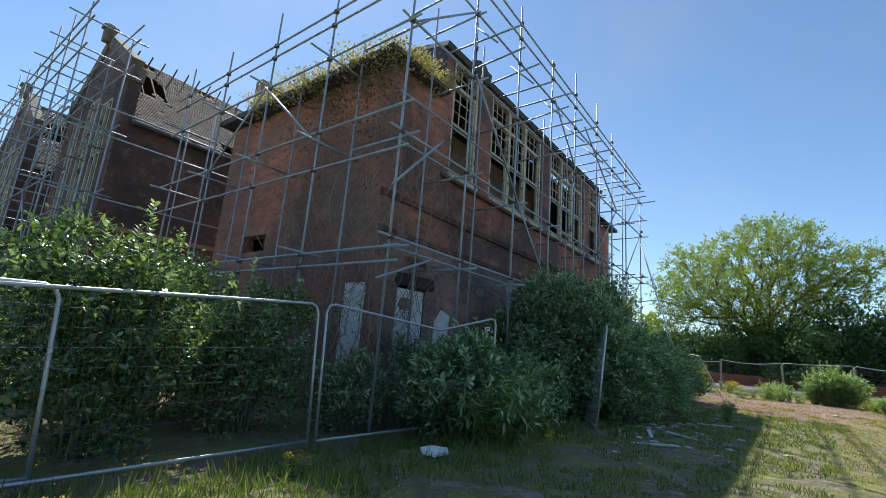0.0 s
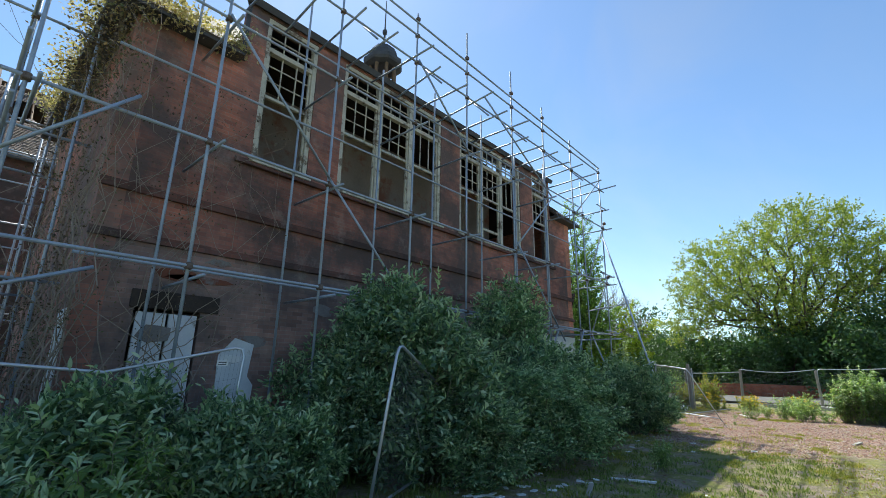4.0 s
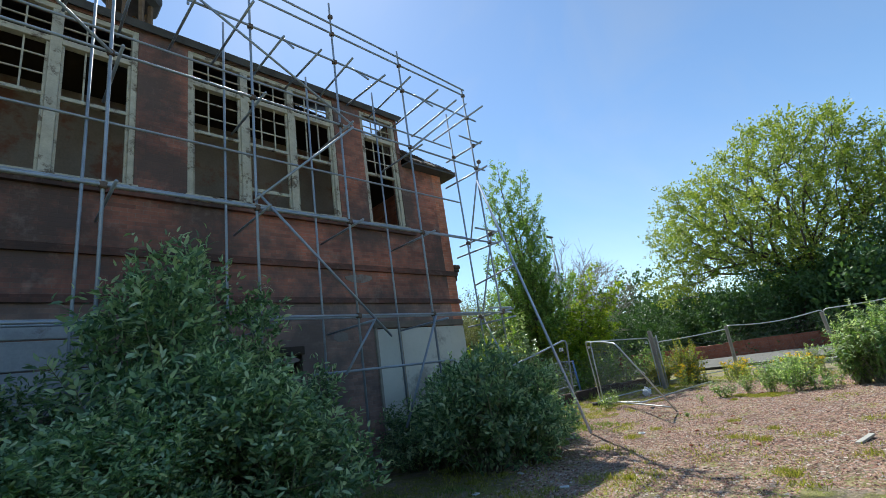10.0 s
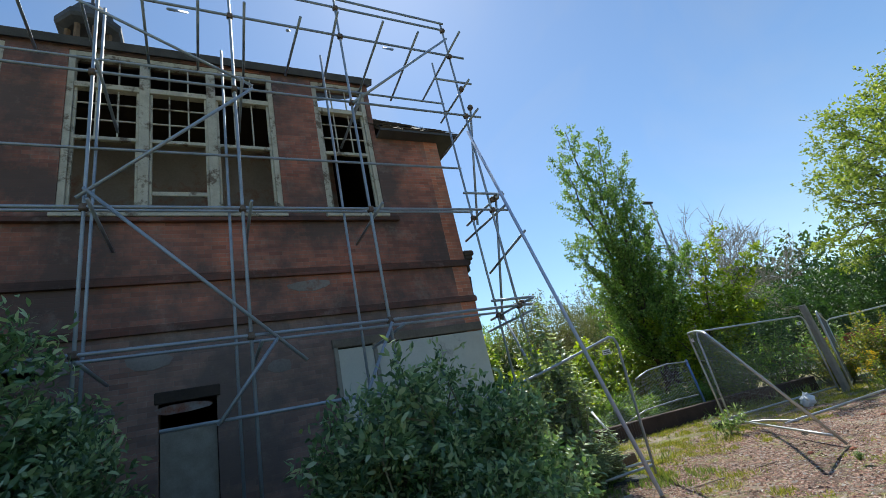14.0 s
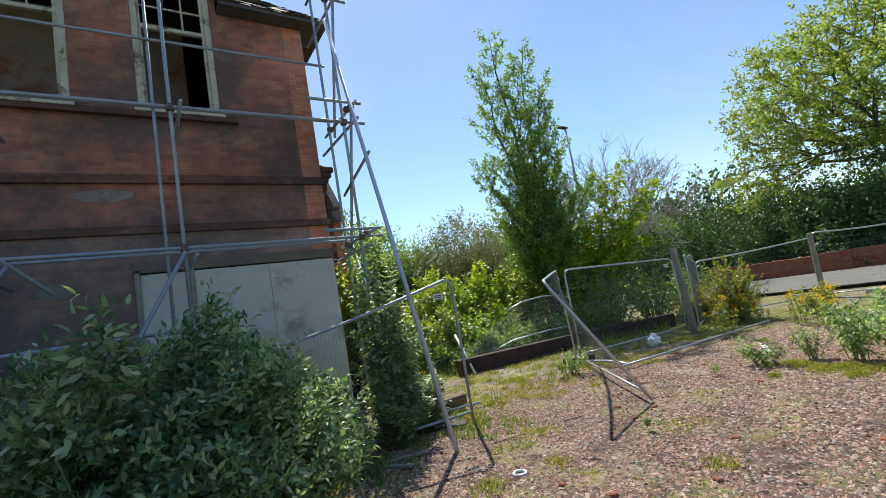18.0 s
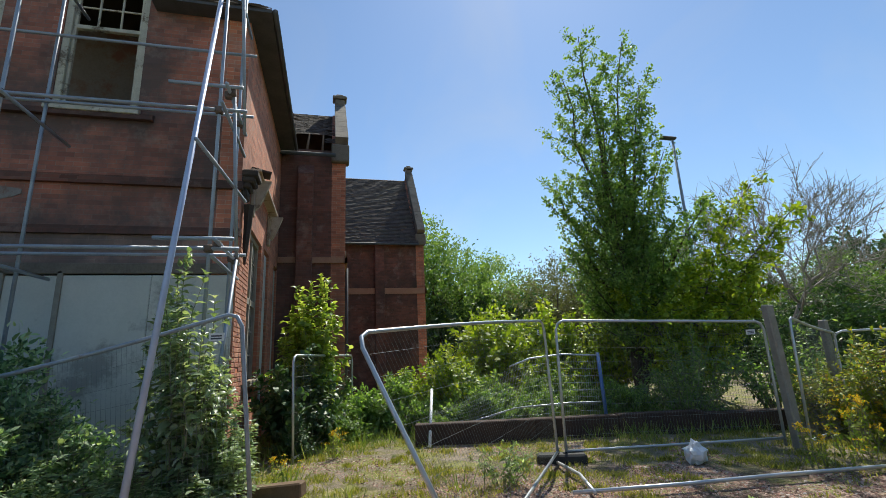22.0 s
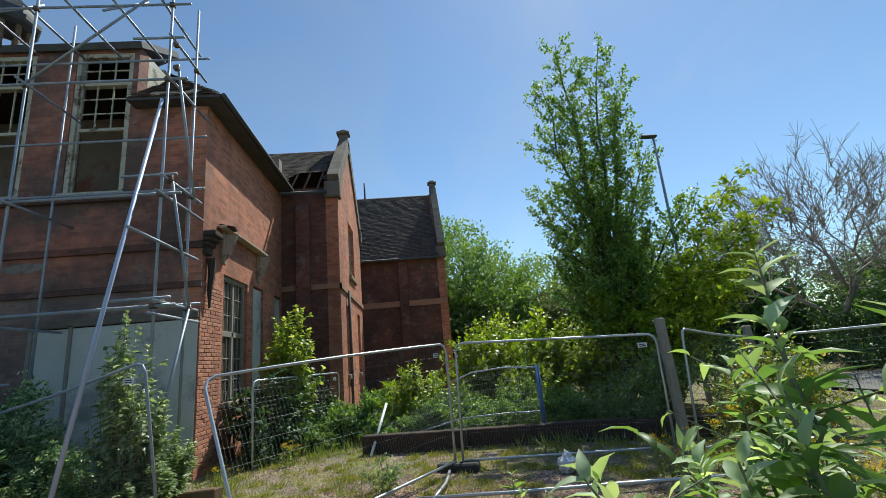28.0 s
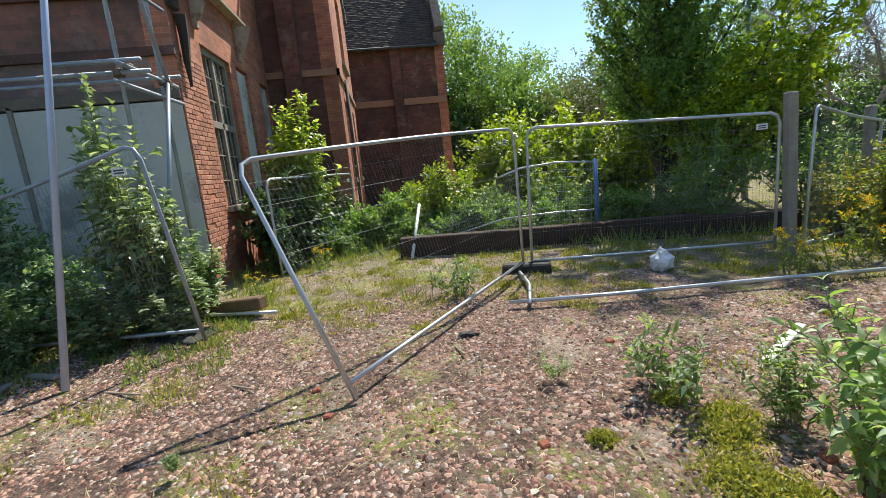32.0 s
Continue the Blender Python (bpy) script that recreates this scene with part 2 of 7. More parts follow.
M_WOOD = mottled("old brown timber", (0.10, 0.06, 0.035), (0.22, 0.14, 0.08), 6, 0.85, 0, 60, 0.5, 0.004)
M_GREYWOOD = mottled("weathered grey timber", (0.22, 0.20, 0.17), (0.36, 0.33, 0.28), 6, 0.85, 0, 60, 0.5, 0.004)
M_PALEWOOD = mottled("bleached timber with old paint", (0.34, 0.27, 0.20), (0.52, 0.45, 0.36), 5, 0.85, 0, 60, 0.5, 0.004, (0.20, 0.13, 0.09), 0.58)
M_DARK = mottled("blackened brick and soot", (0.03, 0.024, 0.02), (0.075, 0.055, 0.045), 2, 0.95, 0, 30, 0.4, 0.008)
M_LEAD = mottled("dark lead and bitumen edge", (0.035, 0.035, 0.04), (0.09, 0.09, 0.095), 3, 0.7, 0, 40, 0.3, 0.004)
M_TUBE = mottled("galvanised scaffold tube", (0.24, 0.28, 0.34), (0.40, 0.45, 0.52), 4, 0.5, 0.3, 60, 0.2, 0.001, (0.20, 0.13, 0.08), 0.66)
M_NEWTUBE = mottled("bright pale blue-grey tube", (0.42, 0.49, 0.68), (0.52, 0.59, 0.76), 4, 0.4, 0.15, 60, 0.1, 0.001)
M_FITTING = mottled("rusty coupler", (0.11, 0.07, 0.05), (0.22, 0.17, 0.14), 20, 0.7, 0.5, 80, 0.3, 0.002)
M_FENCE = mottled("galvanised fence steel", (0.45, 0.47, 0.50), (0.60, 0.62, 0.64), 5, 0.38, 0.6, 60, 0.2, 0.001, (0.25, 0.18, 0.12), 0.70)
M_WIRE = mottled("fine grey fence wire", (0.15, 0.16, 0.15), (0.26, 0.27, 0.26), 5, 0.5, 0.5, 60, 0.1, 0.001)
M_BLUEPOST = mottled("blue-painted steel post", (0.08, 0.16, 0.36), (0.14, 0.24, 0.48), 5, 0.5, 0.2, 60, 0.2, 0.001)
M_RUBBER = mottled("black rubber block", (0.02, 0.02, 0.02), (0.05, 0.05, 0.05), 8, 0.8, 0, 60, 0.3, 0.002)
M_WHITE = mottled("white plastic", (0.70, 0.72, 0.74), (0.82, 0.83, 0.84), 4, 0.4, 0, 40, 0.2, 0.003)
M_PLATE = mottled("white sign plate", (0.70, 0.70, 0.68), (0.80, 0.80, 0.78), 9, 0.5, 0, 60, 0.1, 0.001)
M_INK = mottled("dark printed bar", (0.05, 0.05, 0.06), (0.09, 0.09, 0.10), 9, 0.6)
M_GUTTED = mottled("smoke-stained bare plaster", (0.24, 0.20, 0.175), (0.40, 0.33, 0.285), 1.0, 0.95, 0, 20, 0.4, 0.006, (0.28, 0.13, 0.095), 0.53)
M_ASPHALT = mottled("worn asphalt", (0.12, 0.118, 0.113), (0.19, 0.185, 0.175), 2, 0.9, 0, 90, 0.4, 0.004)
M_KERB = mottled("pale concrete kerb", (0.36, 0.35, 0.32), (0.48, 0.46, 0.42), 3, 0.9, 0, 50, 0.3, 0.004)
M_BARK = mottled("grey-brown bark", (0.055, 0.042, 0.032), (0.15, 0.12, 0.09), 8, 0.95, 0, 40, 0.8, 0.02)
M_TWIG = mottled("dry pale twig", (0.20, 0.155, 0.115), (0.36, 0.29, 0.225), 8, 0.9, 0, 40, 0.4, 0.005)
M_PALETWIG = mottled("bleached grey twig", (0.26, 0.225, 0.195), (0.42, 0.37, 0.33), 8, 0.9, 0, 40, 0.4, 0.005)
M_SLEEPER = mottled("dark old sleeper", (0.035, 0.022, 0.017), (0.085, 0.05, 0.038), 3, 0.9, 0, 40, 0.6, 0.008, (0.14, 0.07, 0.045), 0.62)
M_STEM = mottled("grey-green felted stem", (0.15, 0.15, 0.09), (0.29, 0.29, 0.19), 8, 0.8, 0, 40, 0.4, 0.004)
M_LEAF_BUDD = leaf_material("grey-green buddleia leaf", (0.05, 0.105, 0.058), (0.19, 0.30, 0.17), (0.42, 0.52, 0.36), 0.38, 0.40)
M_LEAF_NEAR = leaf_material("fresh buddleia leaf", (0.085, 0.16, 0.055), (0.21, 0.31, 0.11), (0.50, 0.56, 0.40), 0.45, 0.50)
M_LEAF_LIGHT = leaf_material("pale yellow-green leaf", (0.12, 0.19, 0.06), (0.29, 0.37, 0.12), (0.52, 0.56, 0.36), 0.42, 0.5)
M_LEAF_DARK = leaf_material("deep green leaf", (0.030, 0.070, 0.026), (0.070, 0.14, 0.045), None, 0.5, 0.25)
M_LEAF_TREE = leaf_material("spring green tree leaf", (0.115, 0.175, 0.034), (0.26, 0.325, 0.07), (0.43, 0.46, 0.165), 0.38, 0.5)
M_LEAF_SLIM = leaf_material("mid green leaf", (0.075, 0.145, 0.040), (0.175, 0.28, 0.075), (0.32, 0.42, 0.15), 0.42, 0.46)
M_LEAF_LIME = leaf_material("yellow-green leaf", (0.12, 0.20, 0.014), (0.28, 0.37, 0.03), (0.42, 0.44, 0.06), 0.45, 0.42)
M_LEAF_GOLD = leaf_material("yellow bronze leaf", (0.10, 0.15, 0.02), (0.30, 0.34, 0.05), (0.42, 0.25, 0.06), 0.5, 0.42)
M_LEAF_GREY = leaf_material("pale olive leaf", (0.09, 0.11, 0.05), (0.17, 0.18, 0.09), None, 0.6, 0.30)
M_GRASS = leaf_material("rough grass", (0.15, 0.175, 0.03), (0.32, 0.32, 0.07), (0.50, 0.42, 0.18), 0.6, 0.30)
M_FLOWER = leaf_material("yellow ragwort flower", (0.62, 0.40, 0.015), (0.80, 0.56, 0.03), None, 0.6, 0.25)
M_LEAF_TIP = leaf_material("felted pale young leaf", (0.26, 0.36, 0.20), (0.42, 0.52, 0.32), (0.56, 0.62, 0.47), 0.6, 0.30)
M_LEAF_DEAD = leaf_material("withered brown leaf", (0.055, 0.042, 0.03), (0.17, 0.125, 0.085), (0.09, 0.12, 0.05), 0.8, 0.2)
M_RUST = leaf_material("rust-brown spent flower head", (0.20, 0.075, 0.04), (0.36, 0.16, 0.085), None, 0.8, 0.2)
M_LEAF_GLOSS = leaf_material("glossy bush leaf", (0.035, 0.075, 0.03), (0.13, 0.21, 0.08), (0.40, 0.48, 0.28), 0.26, 0.32)
M_LEAF_PALE = leaf_material("pale sunlit climber leaf", (0.13, 0.20, 0.10), (0.33, 0.42, 0.25), (0.60, 0.64, 0.51), 0.34, 0.40)
# greener than M_GRASS, and darker to paint the block's shade into it
M_GRASS_DIMMED = leaf_material("lush green grass dimmed for shade", (0.075, 0.12, 0.026), (0.18, 0.25, 0.06), (0.30, 0.32, 0.12), 0.6, 0.30)
M_STRAW = leaf_material("dry straw", (0.30, 0.24, 0.13), (0.52, 0.44, 0.27), None, 0.7, 0.2)
M_MOSS = leaf_material("dry yellow moss and grass", (0.28, 0.23, 0.14), (0.54, 0.46, 0.30), (0.30, 0.31, 0.14), 0.75, 0.35)


def tile_material(name, low, high):
    """Clay tiles in courses of 0.11 m, each tile its own tone."""
    m, n, l, b = material(name, 0.85)
    g = n.new("ShaderNodeNewGeometry")
    co = n.new("ShaderNodeTexCoord").outputs["Object"]
    col = ramp(n, l, g.outputs["Random Per Island"], ((0.0, low), (1.0, high)))
    moss = ramp(n, l, noise_tex(n, l, 1.1, 7, 0.7, co), ((0.55, (0, 0, 0)), (0.68, (0.8, 0.8, 0.8))))
    col = mix(n, l, moss, col, (0.10, 0.085, 0.06))
    l.new(col, b.inputs["Base Color"])
    bump(n, l, b, noise_tex(n, l, 50, 4, 0.6, co), 0.3, 0.004)
    return m


M_TILE = tile_material("dark weathered clay tile", (0.055, 0.042, 0.036), (0.12, 0.088, 0.07))
M_TILE_S = tile_material("grey-brown clay tile", (0.10, 0.075, 0.06), (0.20, 0.14, 0.11))


def ground_material():
    m, n, l, b = material("grass, moss and crushed red stone", 0.95)
    co = n.new("ShaderNodeTexCoord").outputs["Object"]
    fine = noise_tex(n, l, 55, 6, 0.75, co)
    mid = noise_tex(n, l, 3.5, 7, 0.7, co)
    big = noise_tex(n, l, 0.35, 6, 0.6, co)
    cell = put_in(n, "ShaderNodeTexVoronoi", Scale=26.0)
    l.new(co, cell.inputs["Vector"])
    # low ends kept near black to paint the shadow gaps between the stones
    gravel = mix(n, l, 0.5, ramp(n, l, fine, ((0.36, (0.035, 0.021, 0.017)), (0.68, (0.27, 0.165, 0.125)))), ramp(n, l, cell.outputs["Color"], ((0.1, (0.055, 0.032, 0.025)), (0.9, (0.42, 0.28, 0.215)))))
    soil = ramp(n, l, fine, ((0.30, (0.15, 0.115, 0.085)), (0.55, (0.33, 0.265, 0.20)), (0.75, (0.52, 0.45, 0.36))))
    green = mix(n, l, ramp(n, l, fine, ((0.35, (0, 0, 0)), (0.68, (1, 1, 1)))), (0.13, 0.145, 0.032), (0.35, 0.335, 0.09))
    cover = ramp(n, l, noise_tex(n, l, 1.7, 10, 0.78, co), ((0.44, (0, 0, 0)), (0.54, (1, 1, 1))))
    grass = mix(n, l, cover, soil, green)
    grass = mix(n, l, ramp(n, l, noise_tex(n, l, 5.5, 8, 0.75, co), ((0.54, (0, 0, 0)), (0.64, (0.75, 0.75, 0.75)))), grass, (0.48, 0.385, 0.22))
    # the bare, stony patch where the track opens out
    sep = n.new("ShaderNodeSeparateXYZ")
    l.new(co, sep.inputs[0])

    def span(out, centre, half):
        s = n.new("ShaderNodeMath")
        s.operation = "SUBTRACT"
        s.inputs[1].default_value = centre
        l.new(out, s.inputs[0])
        d = n.new("ShaderNodeMath")
        d.operation = "DIVIDE"
        d.inputs[1].default_value = half
        l.new(s.outputs[0], d.inputs[0])
        p = n.new("ShaderNodeMath")
        p.operation = "MULTIPLY"
        l.new(d.outputs[0], p.inputs[0])
        l.new(d.outputs[0], p.inputs[1])
        return p.outputs[0]

    add = n.new("ShaderNodeMath")
    l.new(span(sep.outputs[0], -0.4, 4.2), add.inputs[0])
    l.new(span(sep.outputs[1], 24.8, 6.6), add.inputs[1])
    wob = n.new("ShaderNodeMath")
    wob.operation = "MULTIPLY_ADD"
    wob.inputs[1].default_value = 1.6
    l.new(big, wob.inputs[0])
    l.new(add.outputs[0], wob.inputs[2])
    wob2 = n.new("ShaderNodeMath")
    wob2.operation = "MULTIPLY_ADD"
    wob2.inputs[1].default_value = 1.2
    l.new(mid, wob2.inputs[0])
    l.new(wob.outputs[0], wob2.inputs[2])
    rng = put_in(n, "ShaderNodeMapRange", From_Min=1.9, From_Max=2.6, To_Min=1.0, To_Max=0.0)
    l.new(wob2.outputs[0], rng.inputs[0])
    bare = ramp(n, l, mid, ((0.52, (0, 0, 0)), (0.62, (0.7, 0.7, 0.7))))
    col = mix(n, l, mix(n, l, 0.5, bare, (0, 0, 0)), grass, (0.36, 0.28, 0.20))
    tuft = ramp(n, l, noise_tex(n, l, 1.1, 8, 0.72, co), ((0.51, (1, 1, 1)), (0.57, (0.05, 0.05, 0.05))))
    col = mix(n, l, mix(n, l, 1.0, rng.outputs[0], tuft, "MULTIPLY"), col, gravel)
    l.new(col, b.inputs["Base Color"])
    bump(n, l, b, mix(n, l, 0.5, fine, cover), 1.0, 0.04)
    return m


M_GROUND = ground_material()


# ---- builders ----
def mesh_of(bm, name, mat, smooth=False):
    me = bpy.data.meshes.new(name)
    bm.to_mesh(me)
    bm.free()
    me.materials.append(mat)
    if smooth:
        me.polygons.foreach_set("use_smooth", [True] * len(me.polygons))
    return me


def part(name, bm, mat, parent=None, label="", smooth=False):
    ob = new(name, mesh_of(bm, name, mat, smooth))
    ob.parent = parent
    if label:
        tagged(ob, label)
    return ob


def thing(name, label, category, group="", kind="", at=(0, 0, 0)):
    ob = new(name)
    ob.location = at
    return tagged(ob, label, category, group, kind)


def box(bm, lo, hi, m=None):
    """A box from corner to corner, turned by m if given."""
    c = [(Vector(lo)[i] + Vector(hi)[i]) / 2 for i in range(3)]
    s = [abs(hi[i] - lo[i]) for i in range(3)]
    mm = Matrix.LocRotScale(c, None, s)
    bmesh.ops.create_cube(bm, size=1, matrix=(m @ mm) if m else mm)


def soft_box(bm, lo, hi, r=0.01, m=None):
    b2 = bmesh.new()
    box(b2, lo, hi)
    bmesh.ops.bevel(b2, geom=b2.edges[:], offset=r, segments=1, affect="EDGES")
    tmp = bpy.data.meshes.new("tmp")
    b2.to_mesh(tmp)
    b2.free()
    if m:
        tmp.transform(m)
    bm.from_mesh(tmp)
    bpy.data.meshes.remove(tmp)


def sweep(bm, pts, radii, seg=8, cap=True):
    """A round bar along points, with a radius at each."""
    pts = [Vector(p) for p in pts]
    if isinstance(radii, (int, float)):
        radii = [radii] * len(pts)
    rings = []
    ref = Vector((0.31, 0.22, 0.92)).normalized()
    for i, p in enumerate(pts):
        d = (pts[min(i + 1, len(pts) - 1)] - pts[max(i - 1, 0)]).normalized()
        if abs(d.dot(ref)) > 0.97:
            ref = Vector((0.9, 0.3, 0.1)).normalized()
        u = d.cross(ref).normalized()
        v = d.cross(u)
        rings.append([bm.verts.new(p + float(radii[i]) * (math.cos(a) * u + math.sin(a) * v)) for a in (2 * math.pi * k / seg for k in range(seg))])
    for a, b in zip(rings, rings[1:]):
        for k in range(seg):
            bm.faces.new((a[k], a[(k + 1) % seg], b[(k + 1) % seg], b[k]))
    if cap:
        bm.faces.new(rings[0][::-1])
        bm.faces.new(rings[-1])


def tube(name, a, b, r, mat, parent, label="", seg=8):
    bm = bmesh.new()
    sweep(bm, [a, b], r, seg)
    return part(name, bm, mat, parent, label, True)


def slab(bm, pts, thick):
    """A plate: the outline pts pushed along its normal by -thick."""
    pts = [Vector(p) for p in pts]
    nrm = (pts[1] - pts[0]).cross(pts[-1] - pts[0]).normalized()
    top = [bm.verts.new(p) for p in pts]
    low = [bm.verts.new(p - nrm * thick) for p in pts]
    bm.faces.new(top)
    bm.faces.new(low[::-1])
    for i in range(len(pts)):
        j = (i + 1) % len(pts)
        bm.faces.new((top[j], top[i], low[i], low[j]))


def wall(name, mat, axis, face, thick, u0, u1, z0, z1, holes=(), parent=None, label="", top=None):
    """An upright wall with openings. axis: the way it runs; face: its outer plane; thick: signed, inwards. top(u): its upper edge."""
    us = sorted({u0, u1, *[h[0] for h in holes], *[h[1] for h in holes]})
    zs = sorted({z0, z1, *[h[2] for h in holes], *[h[3] for h in holes]})
    bm = bmesh.new()
    for a, b in zip(us, us[1:]):
        for c, d in zip(zs, zs[1:]):
            um, zm = (a + b) / 2, (c + d) / 2
            if any(h[0] < um < h[1] and h[2] < zm < h[3] for h in holes):
                continue
            lo, hi = (a, face, c), (b, face + thick, d)
            if axis == "y":
                lo, hi = (face, a, c), (face + thick, b, d)
            box(bm, lo, hi)
    bmesh.ops.remove_doubles(bm, verts=bm.verts[:], dist=0.0005)
    bm.verts.index_update()
    seen = {}
    for f in bm.faces:
        seen.setdefault(tuple(sorted(v.index for v in f.verts)), []).append(f)
    dup = [f for fs in seen.values() if len(fs) > 1 for f in fs]
    bmesh.ops.delete(bm, geom=dup, context="FACES_ONLY")
    bmesh.ops.recalc_face_normals(bm, faces=bm.faces[:])
    ob = part(name, bm, mat, parent)
    if parent is None:
        tagged(ob, label, "wall", "", "structure")
    return ob


def gable(name, mat, y, thick, x0, x1, z0, z1, apex, parent=None, label="", holes=()):
    """A gable wall across x, at y, with eaves at z1 and its point at apex."""
    ob = wall(name, mat, "x", y, thick, x0, x1, z0, z1, holes, parent, label)
    bm = bmesh.new()
    bm.from_mesh(ob.data)
    xm = (x0 + x1) / 2
    a = [bm.verts.new(p) for p in ((x0, y, z1), (x1, y, z1), (xm, y, apex))]
    b = [bm.verts.new(p) for p in ((x0, y + thick, z1), (x1, y + thick, z1), (xm, y + thick, apex))]
    bm.faces.new(a)
    bm.faces.new(b[::-1])
    for i in range(3):
        j = (i + 1) % 3
        bm.faces.new((a[j], a[i], b[i], b[j]))
    bmesh.ops.recalc_face_normals(bm, faces=bm.faces[:])
    bm.to_mesh(ob.data)
    bm.free()
    return ob


def roof_tiles(name, mat, a, b, c, d, parent, tile_w=0.17, gauge=0.11, missing=None, label=""):
    """Overlapping tiles on the slope a-b (eaves), d-c (ridge), as one mesh of small plates."""
    a, b, c, d = (Vector(p) for p in (a, b, c, d))
    rnd = random.Random(len(name) * 7 + int(abs(a.x) * 10))
    rows = int((d - a).length / gauge)
    nrm = (b - a).cross(d - a).normalized()
    verts, faces = [], []
    for r in range(rows):
        v0, v1 = r / rows, min(1.0, (r + 1.35) / rows)
        l0, r0 = a.lerp(d, v0), b.lerp(c, v0)
        l1, r1 = a.lerp(d, v1), b.lerp(c, v1)
        n = max(1, int((r0 - l0).length / tile_w))
        for k in range(n):
            u0, u1 = (k + 0.02) / n, (k + 0.98) / n
            off = (r % 2) * 0.5 / n
            u0, u1 = min(1, u0 + off), min(1, u1 + off)
            if u1 - u0 < 0.2 / n or rnd.random() < 0.012 or (missing and missing((u0 + u1) / 2, v0, rnd)):
                continue
            lift = 0.028 + rnd.uniform(-0.006, 0.010)
            q = [l0.lerp(r0, u0) + nrm * lift, l0.lerp(r0, u1) + nrm * (lift + rnd.uniform(-0.004, 0.004)), l1.lerp(r1, u1) + nrm * 0.006, l1.lerp(r1, u0) + nrm * 0.006]
            i = len(verts)
            verts += q + [q[0] - nrm * 0.015, q[1] - nrm * 0.015]
            faces += [(i, i + 1, i + 2, i + 3), (i + 1, i, i + 4, i + 5)]
    me = bpy.data.meshes.new(name)
    me.from_pydata([tuple(v) for v in verts], [], faces)
    me.materials.append(mat)
    ob = new(name, me)
    ob.parent = parent
    return tagged(ob, label, kind="stuff")


# ---- leaves ----
def leaf_mesh(name, pos, way, up, length, width, mat, fold=0.18, droop=0.15):
    """Many leaves as one mesh: each a pointed blade, folded along its rib and bent at its tip."""
    n = len(pos)
    way = way / np.linalg.norm(way, axis=1, keepdims=True)
    side = np.cross(way, up)
    side /= np.linalg.norm(side, axis=1, keepdims=True) + 1e-9
    nrm = np.cross(side, way)
    L, W = length[:, None], width[:, None]
    rib = lambda q: pos + way * L * q + nrm * L * (0.35 * droop * q - 1.35 * droop * q * q)
    cols = [rib(0.0)]
    for q, w in ((0.2, 0.34), (0.45, 0.5), (0.74, 0.33)):
        m = rib(q)
        cols += [m + side * W * w + nrm * W * fold, m, m - side * W * w + nrm * W * fold]
    v = np.stack(cols + [rib(1.0)], 1).reshape(-1, 3)
    i = np.arange(n)[:, None] * 11
    tri = [(0, 2, 1), (0, 3, 2)]
    for k in (1, 4):
        tri += [(k, k + 1, k + 4), (k, k + 4, k + 3), (k + 1, k + 2, k + 5), (k + 1, k + 5, k + 4)]
    tri += [(7, 8, 10), (8, 9, 10)]
    f = np.concatenate([i + list(q) for q in tri], 1).reshape(-1, 3)
    me = tri_mesh(name, v, f, mat)
    me.polygons.foreach_set("use_smooth", [True] * len(me.polygons))
    return me


def quad_leaves(name, pos, way, up, length, width, mat):
    """Cheaper leaves for things farther off: one bent lozenge of two faces each."""
    n = len(pos)
    way = way / np.linalg.norm(way, axis=1, keepdims=True)
    side = np.cross(way, up)
    side /= np.linalg.norm(side, axis=1, keepdims=True) + 1e-9
    nrm = np.cross(side, way)
    L, W = length[:, None], width[:, None]
    mid = pos + way * L * 0.45
    v = np.stack([pos, mid + side * W * 0.5 + nrm * W * 0.15, pos + way * L, mid - side * W * 0.5 + nrm * W * 0.15], 1).reshape(-1, 3)
    i = np.arange(n)[:, None] * 4
    f = np.concatenate([i + [0, 1, 3], i + [1, 2, 3]], 1).reshape(-1, 3)
    return tri_mesh(name, v, f, mat)


def blade_leaves(name, pos, way, up, length, width, mat, droop=0.5):
    """Leaves for the middle distance: six points each, rounded in outline and bent down at the tip."""
    n = len(pos)
    way = way / np.linalg.norm(way, axis=1, keepdims=True)
    side = np.cross(way, up)
    side /= np.linalg.norm(side, axis=1, keepdims=True) + 1e-9
    nrm = np.cross(side, way)
    L, W = length[:, None], width[:, None]

    def rib(q):
        return pos + way * L * q + nrm * L * droop * (0.25 * q - q * q)

    v = np.stack([rib(0.0), rib(0.3) + side * W * 0.46, rib(0.3) - side * W * 0.46, rib(0.66) + side * W * 0.42, rib(0.66) - side * W * 0.42, rib(1.0)], 1).reshape(-1, 3)
    i = np.arange(n)[:, None] * 6
    f = np.concatenate([i + [0, 2, 1], i + [1, 2, 4], i + [1, 4, 3], i + [3, 4, 5]], 1).reshape(-1, 3)
    return tri_mesh(name, v, f, mat)


def tri_mesh(name, v, f, mat):
    me = bpy.data.meshes.new(name)
    me.vertices.add(len(v))
    me.vertices.foreach_set("co", np.ascontiguousarray(v, np.float32).ravel())
    me.loops.add(len(f) * 3)
    me.loops.foreach_set("vertex_index", np.ascontiguousarray(f, np.int32).ravel())
    me.polygons.add(len(f))
    me.polygons.foreach_set("loop_start", np.arange(0, len(f) * 3, 3, dtype=np.int32))
    me.polygons.foreach_set("loop_total", np.full(len(f), 3, np.int32))
    me.polygons.foreach_set("use_smooth", [False] * len(f))
    me.update(calc_edges=True)
    me.materials.append(mat)
    return me


def unit(rng, n):
    v = rng.normal(size=(n, 3))
    return v / np.linalg.norm(v, axis=1, keepdims=True)


